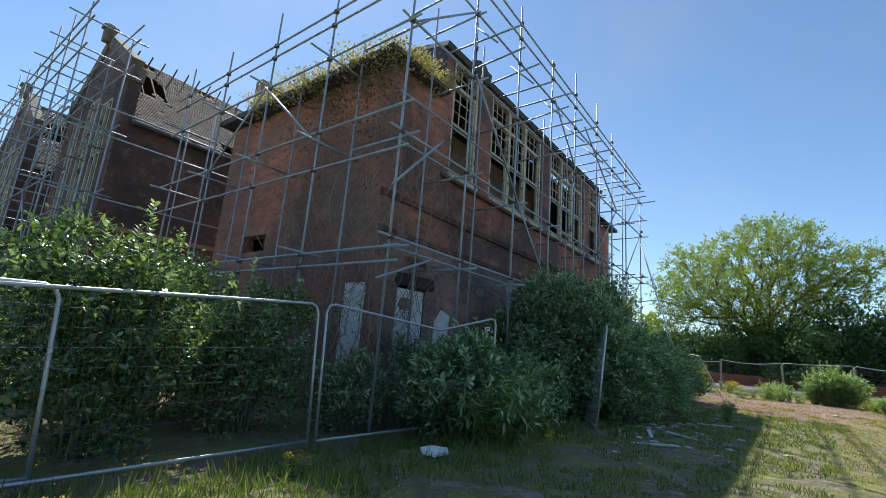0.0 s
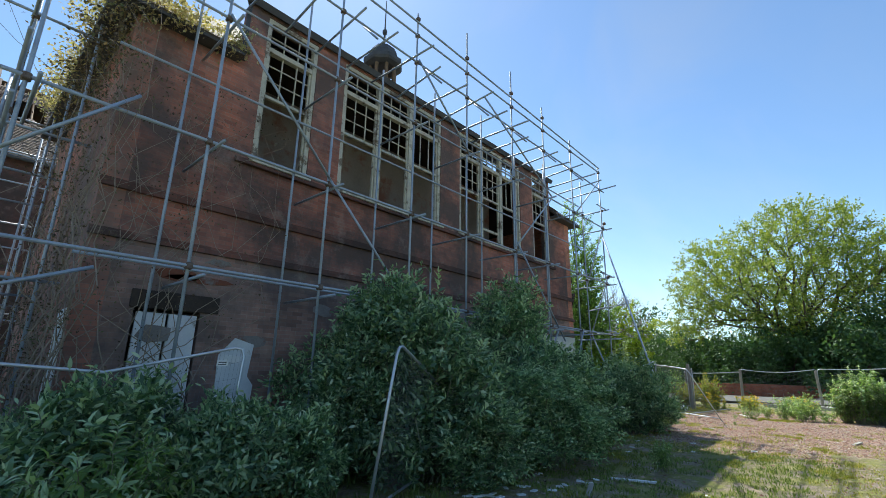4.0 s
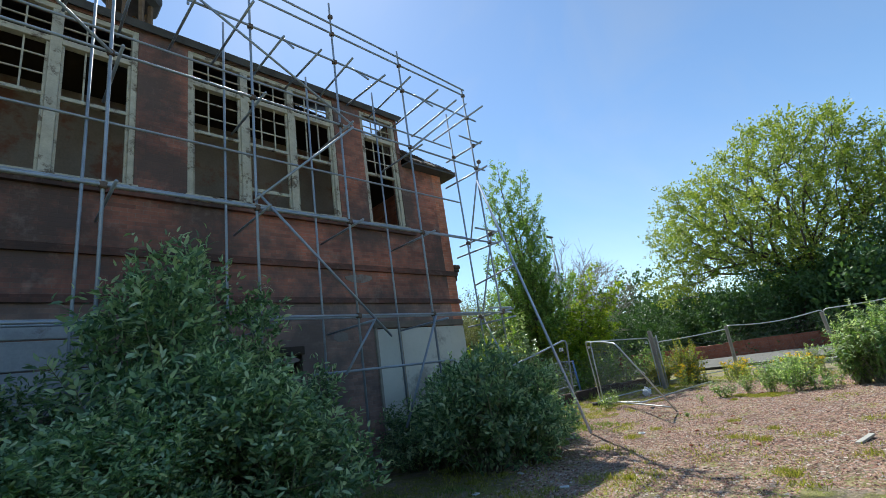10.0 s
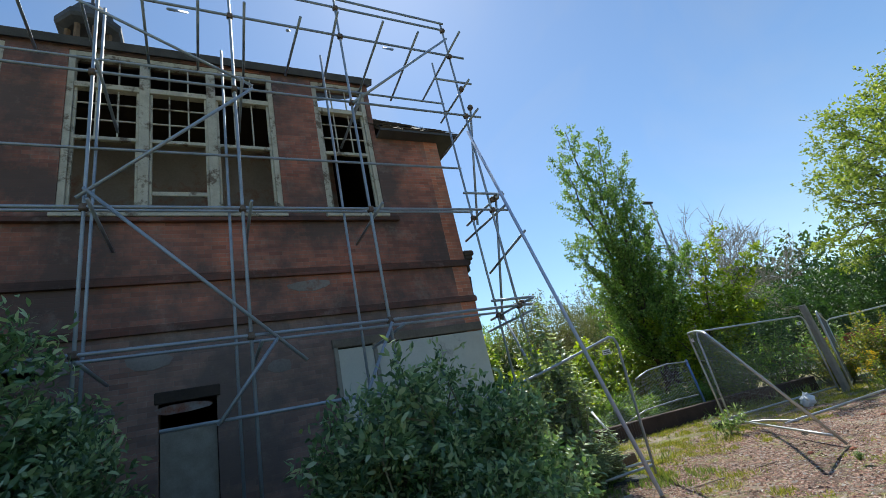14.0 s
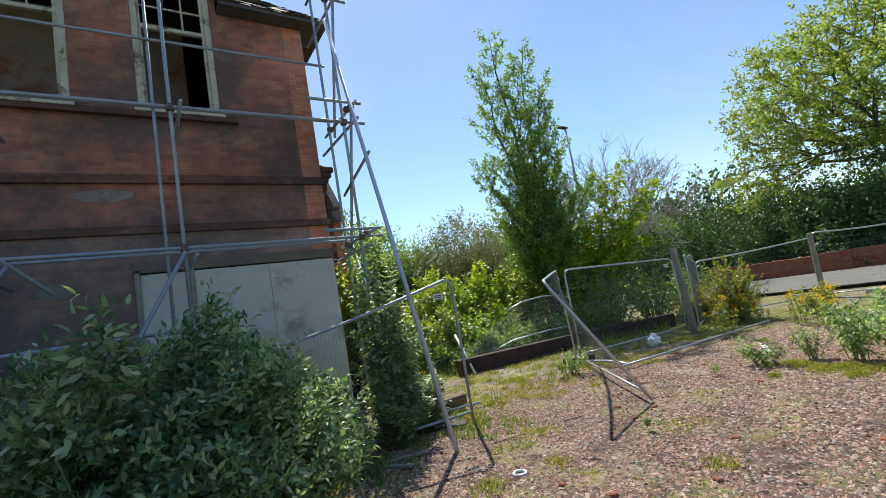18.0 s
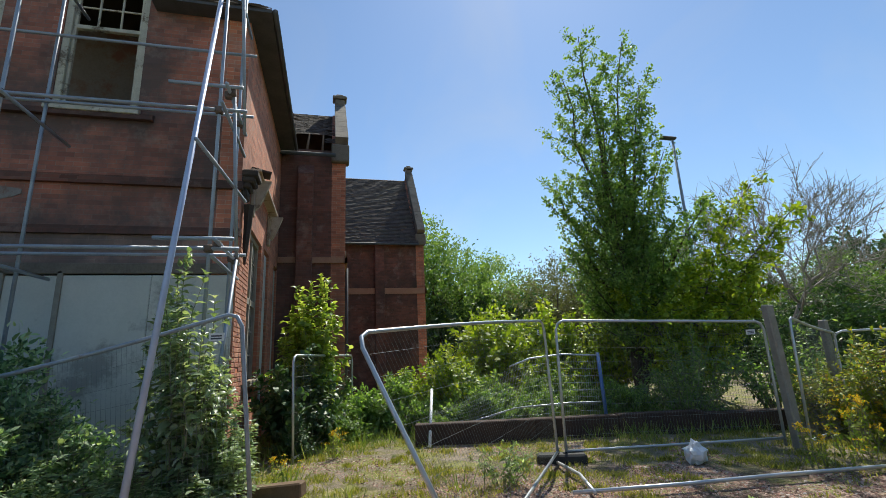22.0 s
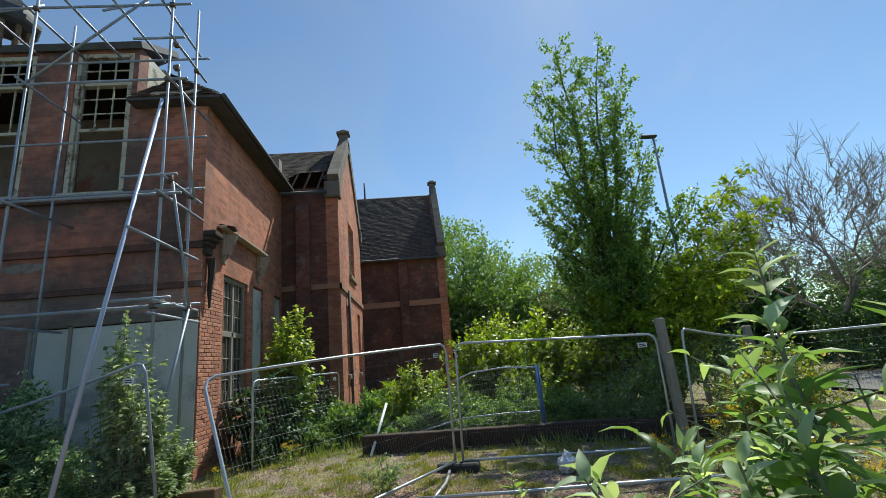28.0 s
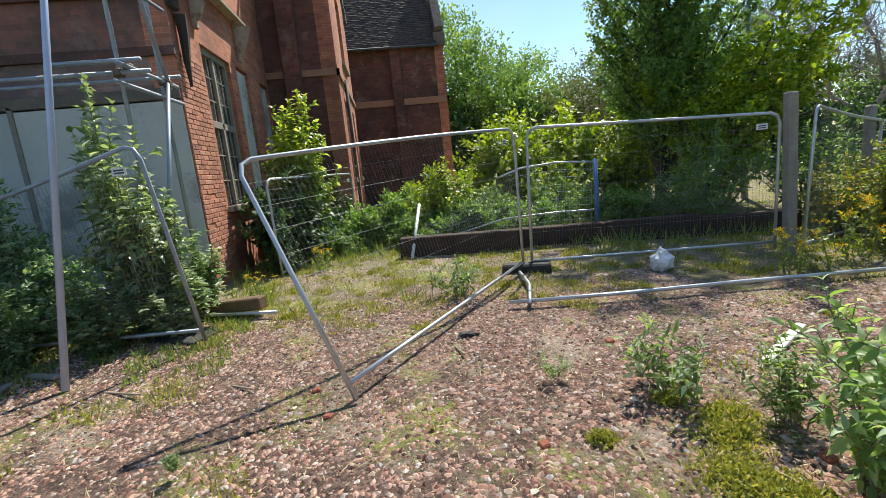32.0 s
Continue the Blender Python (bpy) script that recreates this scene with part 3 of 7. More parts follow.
def spray_leaves(rng, starts, ways, n_each, leaf, spread, mat, name, near=False, upright=0.0):
    """Leaves set along short twigs that leave starts along ways."""
    m = len(starts)
    t = rng.random((m, n_each))
    pos = starts[:, None] + ways[:, None] * t[..., None] + rng.normal(size=(m, n_each, 3)) * spread
    way = ways[:, None] / (np.linalg.norm(ways, axis=1)[:, None, None] + 1e-9) * 0.6 + unit(rng, m * n_each).reshape(m, n_each, 3)
    way[..., 2] += upright
    up = np.array([0, 0, 0.6]) + rng.normal(size=(m, n_each, 3)) * 0.7
    p, w, u = pos.reshape(-1, 3), way.reshape(-1, 3), up.reshape(-1, 3)
    L = leaf * rng.uniform(0.6, 1.25, len(p))
    make = leaf_mesh if near else quad_leaves
    return make(name, p, w, u, L, L * rng.uniform(0.42, 0.62, len(p)), mat)


def tree(name, label, base, trunk_h, trunk_r, blobs, clumps, per_clump, leaf, mat, bark, seed, twig=0.7, upright=0.2, limbs=26, gaps=0.0, lean=(0, 0), group="", category="tree", twigs=0, fret=0.55, sprays=0):
    """A tree: a tapered trunk with limbs that reach into the crown, and a crown of leaf sprays inside blobs (centre, radii, weight)."""
    rng = np.random.default_rng(seed)
    t = thing(name, label, category, group, at=base)
    w = np.array([b[2] for b in blobs], float)
    pick = rng.choice(len(blobs), clumps, p=w / w.sum())
    d = unit(rng, clumps)
    r = rng.random(clumps) ** 0.42
    cen = np.array([b[0] for b in blobs])[pick]
    rad = np.array([b[1] for b in blobs])[pick]
    starts = cen + d * rad * r[:, None]
    if gaps:
        keep = np.array([noise.noise(Vector(p) * fret + Vector((seed, 0, 0))) > -gaps for p in starts])
        starts, d, cen = starts[keep], d[keep], cen[keep]
    ways = d * rng.uniform(0.4, 1.0, (len(d), 1)) * twig
    ways[:, 2] += upright * twig * rng.uniform(0.2, 1.0, len(d))
    crown = new("crown", spray_leaves(rng, starts, ways, per_clump, leaf, leaf * 0.9, mat, "crown"))
    tagged(crown, kind="stuff").parent = t
    if sprays:
        pick = rng.choice(len(blobs), sprays, p=w / w.sum())
        d = unit(rng, sprays)
        d[:, 2] = np.abs(d[:, 2]) * 0.9 - 0.15
        s2 = np.array([b[0] for b in blobs])[pick] + d * np.array([b[1] for b in blobs])[pick] * rng.uniform(0.9, 1.06, (sprays, 1))
        w2 = d * rng.uniform(0.7, 1.7, (sprays, 1)) + [0, 0, 0.45] + rng.normal(size=(sprays, 3)) * 0.25
        ob = new("outer_sprays", spray_leaves(rng, s2, w2, 22, leaf * 0.95, 0.07, mat, "outer_sprays"))
        tagged(ob, kind="stuff").parent = t
    bm = bmesh.new()
    top = Vector((lean[0], lean[1], trunk_h))
    pts = [Vector((0, 0, -0.15)).lerp(top, k / 6) + Vector((noise.noise(Vector((seed, k, 0))), noise.noise(Vector((seed, k, 9))), 0)) * trunk_r * 1.2 * (k > 0) for k in range(7)]
    sweep(bm, pts, [trunk_r * (1.5 if k == 0 else 1.0 - 0.11 * k) for k in range(7)], 9)
    part("trunk", bm, bark, t, smooth=True)
    bm = bmesh.new()
    for k in rng.choice(len(starts), min(limbs, len(starts)), replace=False):
        end = Vector(starts[k] * 0.94 + cen[k] * 0.06)
        h = min(0.96, max(0.3, 0.25 + 0.6 * rng.random()))
        p0 = pts[int(h * 6)]
        mid = p0.lerp(end, 0.5) + Vector(rng.normal(size=3)) * 0.12 * (end - p0).length + Vector((0, 0, 0.08 * (end - p0).length))
        r0 = trunk_r * (0.42 if limbs < 70 else 0.26) * (1.1 - h * 0.5)
        sweep(bm, [p0, p0.lerp(mid, 0.55) + Vector(rng.normal(size=3)) * 0.06, mid, mid.lerp(end, 0.6) + Vector(rng.normal(size=3)) * 0.1, end], [r0, r0 * 0.75, r0 * 0.5, r0 * 0.3, 0.008], 5)
    for k in rng.choice(len(starts), min(twigs, len(starts)), replace=False):
        for _ in range(3):
            p = Vector(starts[k])
            w = Vector(ways[k] * rng.uniform(0.5, 1.1) + rng.normal(size=3) * 0.3)
            sweep(bm, [p - w * 0.5, p + w * 0.3 + Vector(rng.normal(size=3)) * 0.05, p + w], [0.013, 0.009, 0.004], 3, False)
    tagged(part("limb_mass", bm, bark, t, smooth=True), kind="stuff")
    return t


def limb_tree(name, label, base, trunk_r, fork, blobs, clumps, per, leaf, mat, bark, seed, clump=0.8, rise=0.25, gap=0.8, twigs=8, bare=0, group="", category="tree", wide=0.55, blade=False, young=None):
    """A tree or bush grown limb by limb: every clump of the crown hangs on the nearest limb that leads back to the fork, and carries its own leafy twigs."""
    rng = np.random.default_rng(seed)
    t = thing(name, label, category, group, at=base)
    w = np.array([b[2] for b in blobs], float)
    pick = rng.choice(len(blobs), clumps * 6, p=w / w.sum())
    cen, rad = np.array([b[0] for b in blobs])[pick], np.array([b[1] for b in blobs])[pick]
    cand = cen + unit(rng, len(pick)) * rad * rng.random((len(pick), 1)) ** 0.4
    ends = cand[:1]
    for p in cand[1:]:
        if len(ends) < clumps and ((ends - p) ** 2).sum(1).min() > gap * gap:
            ends = np.vstack([ends, p])
    top = np.array(fork, float)
    nodes, link, run = [np.array([0, 0, -0.15])], [-1], [0.0]
    for k in range(1, 6):
        nodes.append(top * k / 5 + rng.normal(size=3) * trunk_r * 0.35 * [1, 1, 0])
        link.append(k - 1)
        run.append(0.0)
    tips = []
    for p in ends[np.argsort(((ends - top) ** 2).sum(1))]:
        far = np.linalg.norm(np.array(nodes) - p, axis=1)
        far[:3] += 99
        j = int(np.argmin(far + 0.5 * np.array(run)))
        a, ln = nodes[j], far[j]
        steps = max(1, int(ln / 0.9))
        bend = rng.normal(size=3) * 0.09 * ln + [0, 0, 0.10 * ln]
        for q in range(1, steps + 1):
            f = q / steps
            nodes.append(a + (p - a) * f + bend * 4 * f * (1 - f) * 0.6)
            link.append(len(nodes) - 2 if q > 1 else j)
            run.append(run[j] + ln * f)
        tips.append(len(nodes) - 1)
    load = np.zeros(len(nodes))
    for k in tips:
        while k >= 0:
            load[k] += 1
            k = link[k]
    size = np.maximum(0.011, trunk_r * (load / load[0]) ** 0.48)
    bm = bmesh.new()
    sweep(bm, [tuple(nodes[k]) for k in range(6)], [trunk_r * (1.4 if k == 0 else 1.0 - 0.05 * k) for k in range(6)], 9)
    part("trunk", bm, bark, t, smooth=True)
    bm = bmesh.new()
    for k in range(6, len(nodes)):
        sweep(bm, [tuple(nodes[link[k]]), tuple(nodes[k])], [min(size[k] * 1.12, size[link[k]]), size[k]], 5 if size[k] > 0.04 else 3, False)
    tip = np.array([nodes[k] for k in tips])
    mid = np.average(np.array([b[0] for b in blobs]), axis=0, weights=w)
    out = tip - mid
    out /= np.linalg.norm(out, axis=1, keepdims=True) + 1e-9
    n = len(tip)
    ways = out[:, None] * 0.75 + unit(rng, n * twigs).reshape(n, twigs, 3) * 0.8 + [0, 0, rise]
    ways *= clump * rng.uniform(0.45, 1.15, (n, twigs, 1)) / np.linalg.norm(ways, axis=2, keepdims=True)
    for k in range(n):
        for q in range(bare):
            e = ways[k, q] * 1.2
            sweep(bm, [tuple(tip[k] - e * 0.1), tuple(tip[k] + e * 0.5 + rng.normal(size=3) * 0.06), tuple(tip[k] + e)], [0.017, 0.012, 0.006], 3, False)
            for z in range(3):
                g = e * 0.45 + rng.normal(size=3) * 0.28
                p = tip[k] + e * rng.uniform(0.2, 0.9)
                sweep(bm, [tuple(p), tuple(p + g)], [0.011, 0.006], 3, False)
    tagged(part("limb_mass", bm, bark, t, smooth=True), kind="stuff")
    each = max(1, per // twigs)
    u = rng.random((n, twigs, each, 1)) ** 0.8
    pos = tip[:, None, None] + ways[:, :, None] * u + rng.normal(size=(n, twigs, each, 3)) * leaf * 0.42
    way = ways[:, :, None] / clump + unit(rng, n * twigs * each).reshape(n, twigs, each, 3) * 0.9
    up = out[:, None, None] * 0.35 + rng.normal(size=(n, twigs, each, 3)) * 0.7 + [0, 0, 0.45]
    pos, way, up = (np.broadcast_to(q, (n, twigs, each, 3)).reshape(-1, 3) for q in (pos, way, up))
    ln = leaf * rng.uniform(0.6, 1.2, len(pos))
    wd = ln * wide * rng.uniform(0.8, 1.2, len(pos))
    tender = (u.reshape(-1) > 0.9) & (young is not None)
    make = blade_leaves if blade else quad_leaves
    for kind_of, use, k in (("crown", mat, ~tender), ("young_foliage", young, tender)):
        if k.any():
            tagged(new(kind_of, make(kind_of, pos[k], way[k], up[k], ln[k], wd[k], use)), kind="stuff").parent = t
    return t


def mound(name, label, at, height, spread, clumps, per, leaf, mat, seed, young=None, wide=0.29, group="", clump=0.46, category="shrub", rise=0.7):
    """A dense bush: a low mound with a few taller heads, each head a spray of leafy shoots."""
    rng = np.random.default_rng(seed + 900)
    heads = [((0, 0, height * 0.34), (spread, spread, height * 0.32), 2.6)]
    for k in range(7):
        a, r = 0.8976 * k + rng.random(), spread * rng.uniform(0.2, 0.75)
        heads.append(((math.cos(a) * r, math.sin(a) * r, height * rng.uniform(0.4, 0.80)), (spread * 0.32, spread * 0.32, height * rng.uniform(0.16, 0.28)), 0.6))
    t = limb_tree(name, label, at, 0.035, (0, 0, height * 0.12), heads, clumps, per, leaf, mat, M_STEM, seed, clump, rise, spread * 0.13, 6, group=group, category=category, wide=wide, blade=True, young=young)
    shoots = shrub("shoots", "", at, height * 1.08, spread * 1.05, 30, mat, seed + 7, leaf * 1.4, 0.05, young=young or M_LEAF_TIP, narrow=wide, start=0.5, stem_r=0.011)
    for ob in list(shoots.children):
        ob.parent = t
    bpy.data.objects.remove(shoots)
    return t


def leader_tree(name, label, base, leaders, per_leader, reach, mat, bark, seed, leaf=0.15, rise=0.7, low=0.12, category="tree", thick=0.16, dense=5):
    """A tree of several upright leaders, each with side branches that shorten upwards and carry leaves along most of their length."""
    rng = np.random.default_rng(seed)
    t = thing(name, label, category, at=base)
    bm = bmesh.new()
    P, W = [], []
    for n, top in enumerate(leaders):
        top = np.array(top, float)
        q = np.linspace(0, 1, 9)[:, None]
        line = top * [1, 1, 0] * q ** 1.6 + np.array([0, 0, top[2]]) * q + rng.normal(size=(9, 3)) * 0.07 * (q > 0.1) * [1, 1, 0]
        line[0, 2] = -0.15
        r = thick * (1.0 if n == 0 else 0.75)
        sweep(bm, [tuple(p) for p in line], [max(0.012, r * (1 - 0.95 * k / 8)) for k in range(9)], 7, False)
        for b in range(per_leader):
            h = low + (1.0 - low) * (b + rng.random()) / per_leader
            i = min(7, int(h * 8))
            p = line[i] * (1 - (h * 8 - i)) + line[i + 1] * (h * 8 - i)
            a = b * 2.399 + rng.normal() * 0.5 + n
            ln = (reach * (1.05 - h) ** 0.6 + 0.28) * rng.uniform(0.5, 1.15)
            d = np.array([math.cos(a), math.sin(a), rise * rng.uniform(0.5, 1.5)])
            d /= np.linalg.norm(d)
            pts = [p, p + d * ln * 0.4 - [0, 0, 0.04 * ln], p + d * ln * 0.75, p + d * ln + [0, 0, 0.12 * ln]]
            sweep(bm, [tuple(k) for k in pts], [0.03 * (1.1 - h), 0.022 * (1.1 - h), 0.013, 0.005], 4, False)
            for u in np.arange(0.16, 1.0, 0.11 / ln):
                k = min(2, int(u * 3))
                P.append(pts[k] * (1 - (u * 3 - k)) + pts[k + 1] * (u * 3 - k))
                W.append(d * 0.22 + rng.normal(size=3) * 0.16 * (1.25 - u))
    tagged(part("limb_mass", bm, bark, t, smooth=True), kind="stuff")
    ob = new("crown", spray_leaves(rng, np.array(P), np.array(W), dense, leaf, 0.05, mat, "crown"))
    tagged(ob, kind="stuff").parent = t
    return t


def shrub(name, label, at, height, spread, stems, mat, seed, leaf=0.14, node=0.07, near=False, arch=0.5, stem_r=0.009, group="", start=0.15, narrow=0.27, category="shrub", split=False, young=None):
    """A many-stemmed shrub: stems that rise and arch outwards, with pairs of long leaves at every node and a tuft at the tip."""
    rng = np.random.default_rng(seed)
    t = thing(name, label, category, group, at=at)
    P, D, U, L, Y = [], [], [], [], []
    bm = bmesh.new()
    for s in range(stems):
        a = rng.random() * 6.283
        out = spread * math.sqrt(rng.random())
        h = height * (1.0 - 0.45 * (out / spread) ** 2) * rng.uniform(0.48, 1.04)
        foot = np.array([math.cos(a), math.sin(a), 0]) * out * 0.25
        tip = np.array([math.cos(a) * out, math.sin(a) * out, h])
        bend = np.array([math.cos(a), math.sin(a), -0.4]) * arch * 0.25 * rng.random()
        k = np.linspace(0, 1, 7)[:, None]
        pts = foot + (tip - foot) * k + bend * (k ** 3) + np.array([0, 0, 0.22 * h]) * (k * (1 - k)) + rng.normal(size=(7, 3)) * 0.02 * h ** 0.5
        pts[0, 2] = -0.04
        sweep(bm, [tuple(p) for p in pts], [stem_r * (1.3 - q) for q in np.linspace(0, 1, 7)], 4, False)
        first = len(P)
        n = max(4, int(h * (1 - start) / node))
        for q in np.linspace(start, 0.99, n):
            i = min(5, int(q * 6))
            f = q * 6 - i
            p = pts[i] * (1 - f) + pts[i + 1] * f
            axis = pts[i + 1] - pts[i]
            axis /= np.linalg.norm(axis) + 1e-9
            b = rng.random() * 6.283
            side = np.cross(axis, [math.cos(b), math.sin(b), 0.2])
            side /= np.linalg.norm(side) + 1e-9
            rise = 0.3 + 5.0 * max(0, q - 0.72)
            size = leaf * rng.uniform(0.65, 1.2) * (1.0 if q < 0.9 else 0.75)
            for sg in (-1, 1):
                P.append(p)
                D.append(side * sg + axis * rise + rng.normal(size=3) * 0.18)
                U.append(axis + rng.normal(size=3) * 0.35)
                L.append(size)
                Y.append(q > 0.90)
        # side shoots in the upper half
        for _ in range(3):
            q = rng.uniform(0.35, 0.95)
            i = min(5, int(q * 6))
            p = pts[i] * (1 - (q * 6 - i)) + pts[i + 1] * (q * 6 - i)
            w = unit(rng, 1)[0] * [1, 1, 0.4] + [0, 0, 0.55]
            ln = leaf * rng.uniform(1.2, 3.0)
            sweep(bm, [tuple(p), tuple(p + w * ln * 0.85)], [0.004, 0.002], 3, False)
            for j in range(5):
                P.append(p + w * ln * j / 5)
                D.append(w + unit(rng, 1)[0] * 0.9)
                U.append(np.array([0, 0, 1.0]) + rng.normal(size=3) * 0.4)
                L.append(leaf * rng.uniform(0.5, 0.95))
                Y.append(False)
        if split:
            stem = part("stem", bm, M_STEM, t, smooth=True)
            bm = bmesh.new()
            a, b, c, d, y = (np.array(q[first:]) for q in (P, D, U, L, Y))
            for kind_of, use, k in (("foliage", mat, ~y), ("young_foliage", young or mat, y)):
                ob = tagged(new(kind_of, leaf_mesh(kind_of, a[k], b[k], c[k], d[k], d[k] * narrow * rng.uniform(0.85, 1.2, k.sum()), use, 0.2, 0.62)), kind="stuff")
                ob.parent = stem
    if split:
        bm.free()
        return t
    tagged(part("stem_mass", bm, M_STEM, t, smooth=True), kind="stuff")
    P, D, U, L, Y = np.array(P), np.array(D), np.array(U), np.array(L), np.array(Y) & (young is not None)
    for kind_of, use, k in (("foliage", mat, ~Y), ("young_foliage", young, Y)):
        if not k.any():
            continue
        if near:
            me = leaf_mesh(kind_of, P[k], D[k], U[k], L[k], L[k] * narrow * rng.uniform(0.85, 1.2, k.sum()), use, 0.2, 0.60)
        else:
            me = blade_leaves(kind_of, P[k], D[k], U[k], L[k], L[k] * narrow * rng.uniform(0.8, 1.25, k.sum()), use)
        tagged(new(kind_of, me), kind="stuff").parent = t
    return t


def place(ob, x, y, z=0.0, turn=0.0, size=1.0, tall=1.0):
    return copy_thing(ob, Matrix.LocRotScale((x, y, z + dip(x, y)), Euler((0, 0, radians(turn))), (size, size, size * tall)))


# ---- ground ----
def dip(x, y):
    """The ground falls a little towards the fence at the south corner."""
    return -0.16 * min(1, max(0, -3.0 - x)) * min(1, max(0, (8.0 - y) / 2))


def lie(x, y):
    """The height of the ground."""
    z = 0.06 * noise.noise(Vector((x * 0.25, y * 0.25, 3))) + 0.02 * noise.noise(Vector((x * 1.3, y * 1.3, 7)))
    z += dip(x, y) + 0.10 * min(1, max(0, (y - 14) / 8))
    z += 0.25 * min(1, max(0, (x - 4) / 6)) * min(1, max(0, (y - 8) / 10))
    return z


def ground():
    xs = np.concatenate([np.linspace(-420, -34, 12), np.arange(-32, -8, 1.0), np.arange(-8, 7, 0.25), np.arange(7, 30, 1.0), np.linspace(32, 420, 12)])
    ys = np.concatenate([np.linspace(-420, -12, 12), np.arange(-10, 0, 1.0), np.arange(0, 33, 0.25), np.arange(33, 62, 1.0), np.linspace(64, 480, 12)])
    v = [(x, y, lie(x, y)) for x in xs for y in ys]
    n = len(ys)
    f = [(i * n + j, (i + 1) * n + j, (i + 1) * n + j + 1, i * n + j + 1) for i in range(len(xs) - 1) for j in range(n - 1)]
    me = bpy.data.meshes.new("ground")
    me.from_pydata(v, [], f)
    me.materials.append(M_GROUND)
    me.polygons.foreach_set("use_smooth", [True] * len(me.polygons))
    tagged(new("ground", me), "rough waste ground of grass, moss and crushed red stone", "ground", "", "structure")


ground()

# ---- the long classroom block ----
EX, SY, NY, WX = -5.85, 6.6, 22.05, -12.6      # its east, south, north and west faces
SILL, HEAD, EAVE, DORMER = 5.60, 8.93, 7.60, 9.06
LIGHTS = ((8.80, 10.02, 1), (10.78, 14.24, 3), (15.09, 18.45, 3), (19.27, 20.45, 1))
wall("wall_east", M_BRICK_E, "y", EX, -0.35, SY + 0.35, NY - 0.35, 3.62, EAVE, [(a, b, SILL, EAVE) for a, b, _ in LIGHTS], label="soot-stained red brick long wall with tall window openings")
wall("wall_east_base", M_GREYBRICK, "y", EX, -0.35, SY + 0.35, NY - 0.35, -0.4, 3.62, [(7.35, 8.32, -0.05, 2.58), (16.45, 17.2, 0.0, 2.55), (19.06, 21.698, 0.25, 3.05)], label="grey-washed patched brick lower wall with boarded openings")
wall("wall_east_attic", M_BRICK_E, "y", EX - 0.003, -0.34, 8.42, 20.56, EAVE, DORMER, [(a, b, EAVE, HEAD) for a, b, _ in LIGHTS], label="red brick upper wall between the window heads")
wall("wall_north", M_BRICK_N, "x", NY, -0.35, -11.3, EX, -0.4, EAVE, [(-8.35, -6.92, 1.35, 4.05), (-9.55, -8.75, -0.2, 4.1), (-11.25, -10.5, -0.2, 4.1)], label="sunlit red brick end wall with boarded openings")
wall("wall_south", M_SOUTH, "x", SY, 0.35, WX, EX, -0.4, EAVE, [(-11.1, -9.95, 3.42, 3.88)], label="ivy-covered red brick end wall")
wall("wall_west", M_GUTTED, "y", WX, 0.35, SY + 0.35, NY - 0.35, -0.4, DORMER + 0.3, [(8.6, 9.8, 5.65, 8.6), (15.2, 16.4, 5.65, 8.6), (19.3, 20.5, 5.65, 8.6), (11.6, 12.8, 5.65, 8.6)], label="far brick wall of the gutted classroom")

wall("wall_spine", M_GUTTED, "y", -8.6, -0.2, 8.6, 20.3, 4.75, 9.0, [(9.0, 9.9, 4.76, 7.0), (16.6, 17.5, 4.76, 7.0)], label="stained plaster corridor wall inside the gutted block")


def storey_floor():
    bm = bmesh.new()
    box(bm, (WX + 0.36, SY + 0.36, 4.5), (EX - 0.36, NY - 0.36, 4.75))
    tagged(part("floor", bm, M_WOOD), "dark timber upper floor of the gutted block", "floor", "", "structure")


storey_floor()


def string_course(z, h, out, y0, y1):
    bm = bmesh.new()
    box(bm, (EX - 0.02, y0, z), (EX + out, y1, z + h))
    box(bm, (EX - 0.02, y0, z + h), (EX + out * 0.55, y1, z + h * 1.6))
    tagged(part("trim", bm, M_WINGBRICK), "projecting sooty brick string course", "trim", "", "structure")


string_course(4.38, 0.09, 0.07, SY - 0.02, NY + 0.03)
string_course(3.60, 0.08, 0.06, SY - 0.02, NY + 0.03)
string_course(5.46, 0.07, 0.09, 8.5, 20.7)


def render_patches():
    rnd = random.Random(5)
    for k in range(20):
        bm = bmesh.new()
        y, z = rnd.uniform(7.3, 18.6), rnd.uniform(2.0, 4.0)
        w, h = rnd.uniform(0.4, 1.3), rnd.uniform(0.12, 0.32)
        z = round(z / 0.34) * 0.34
        if z < 3.75 < z + h or z < 3.58 < z + h:
            z = 3.05
        n = 9
        pts = [(EX + 0.012, y + w * (0.5 + 0.5 * math.cos(a) * rnd.uniform(0.75, 1.05)), z + h * (0.5 + 0.5 * math.sin(a) * rnd.uniform(0.7, 1.05))) for a in (6.283 * i / n for i in range(n))]
        slab(bm, pts, 0.016)
        tagged(part("render_patch", bm, M_RENDER), "patch of grey render surviving on the brick wall", "render patch", "patches of render on the long wall")


render_patches()


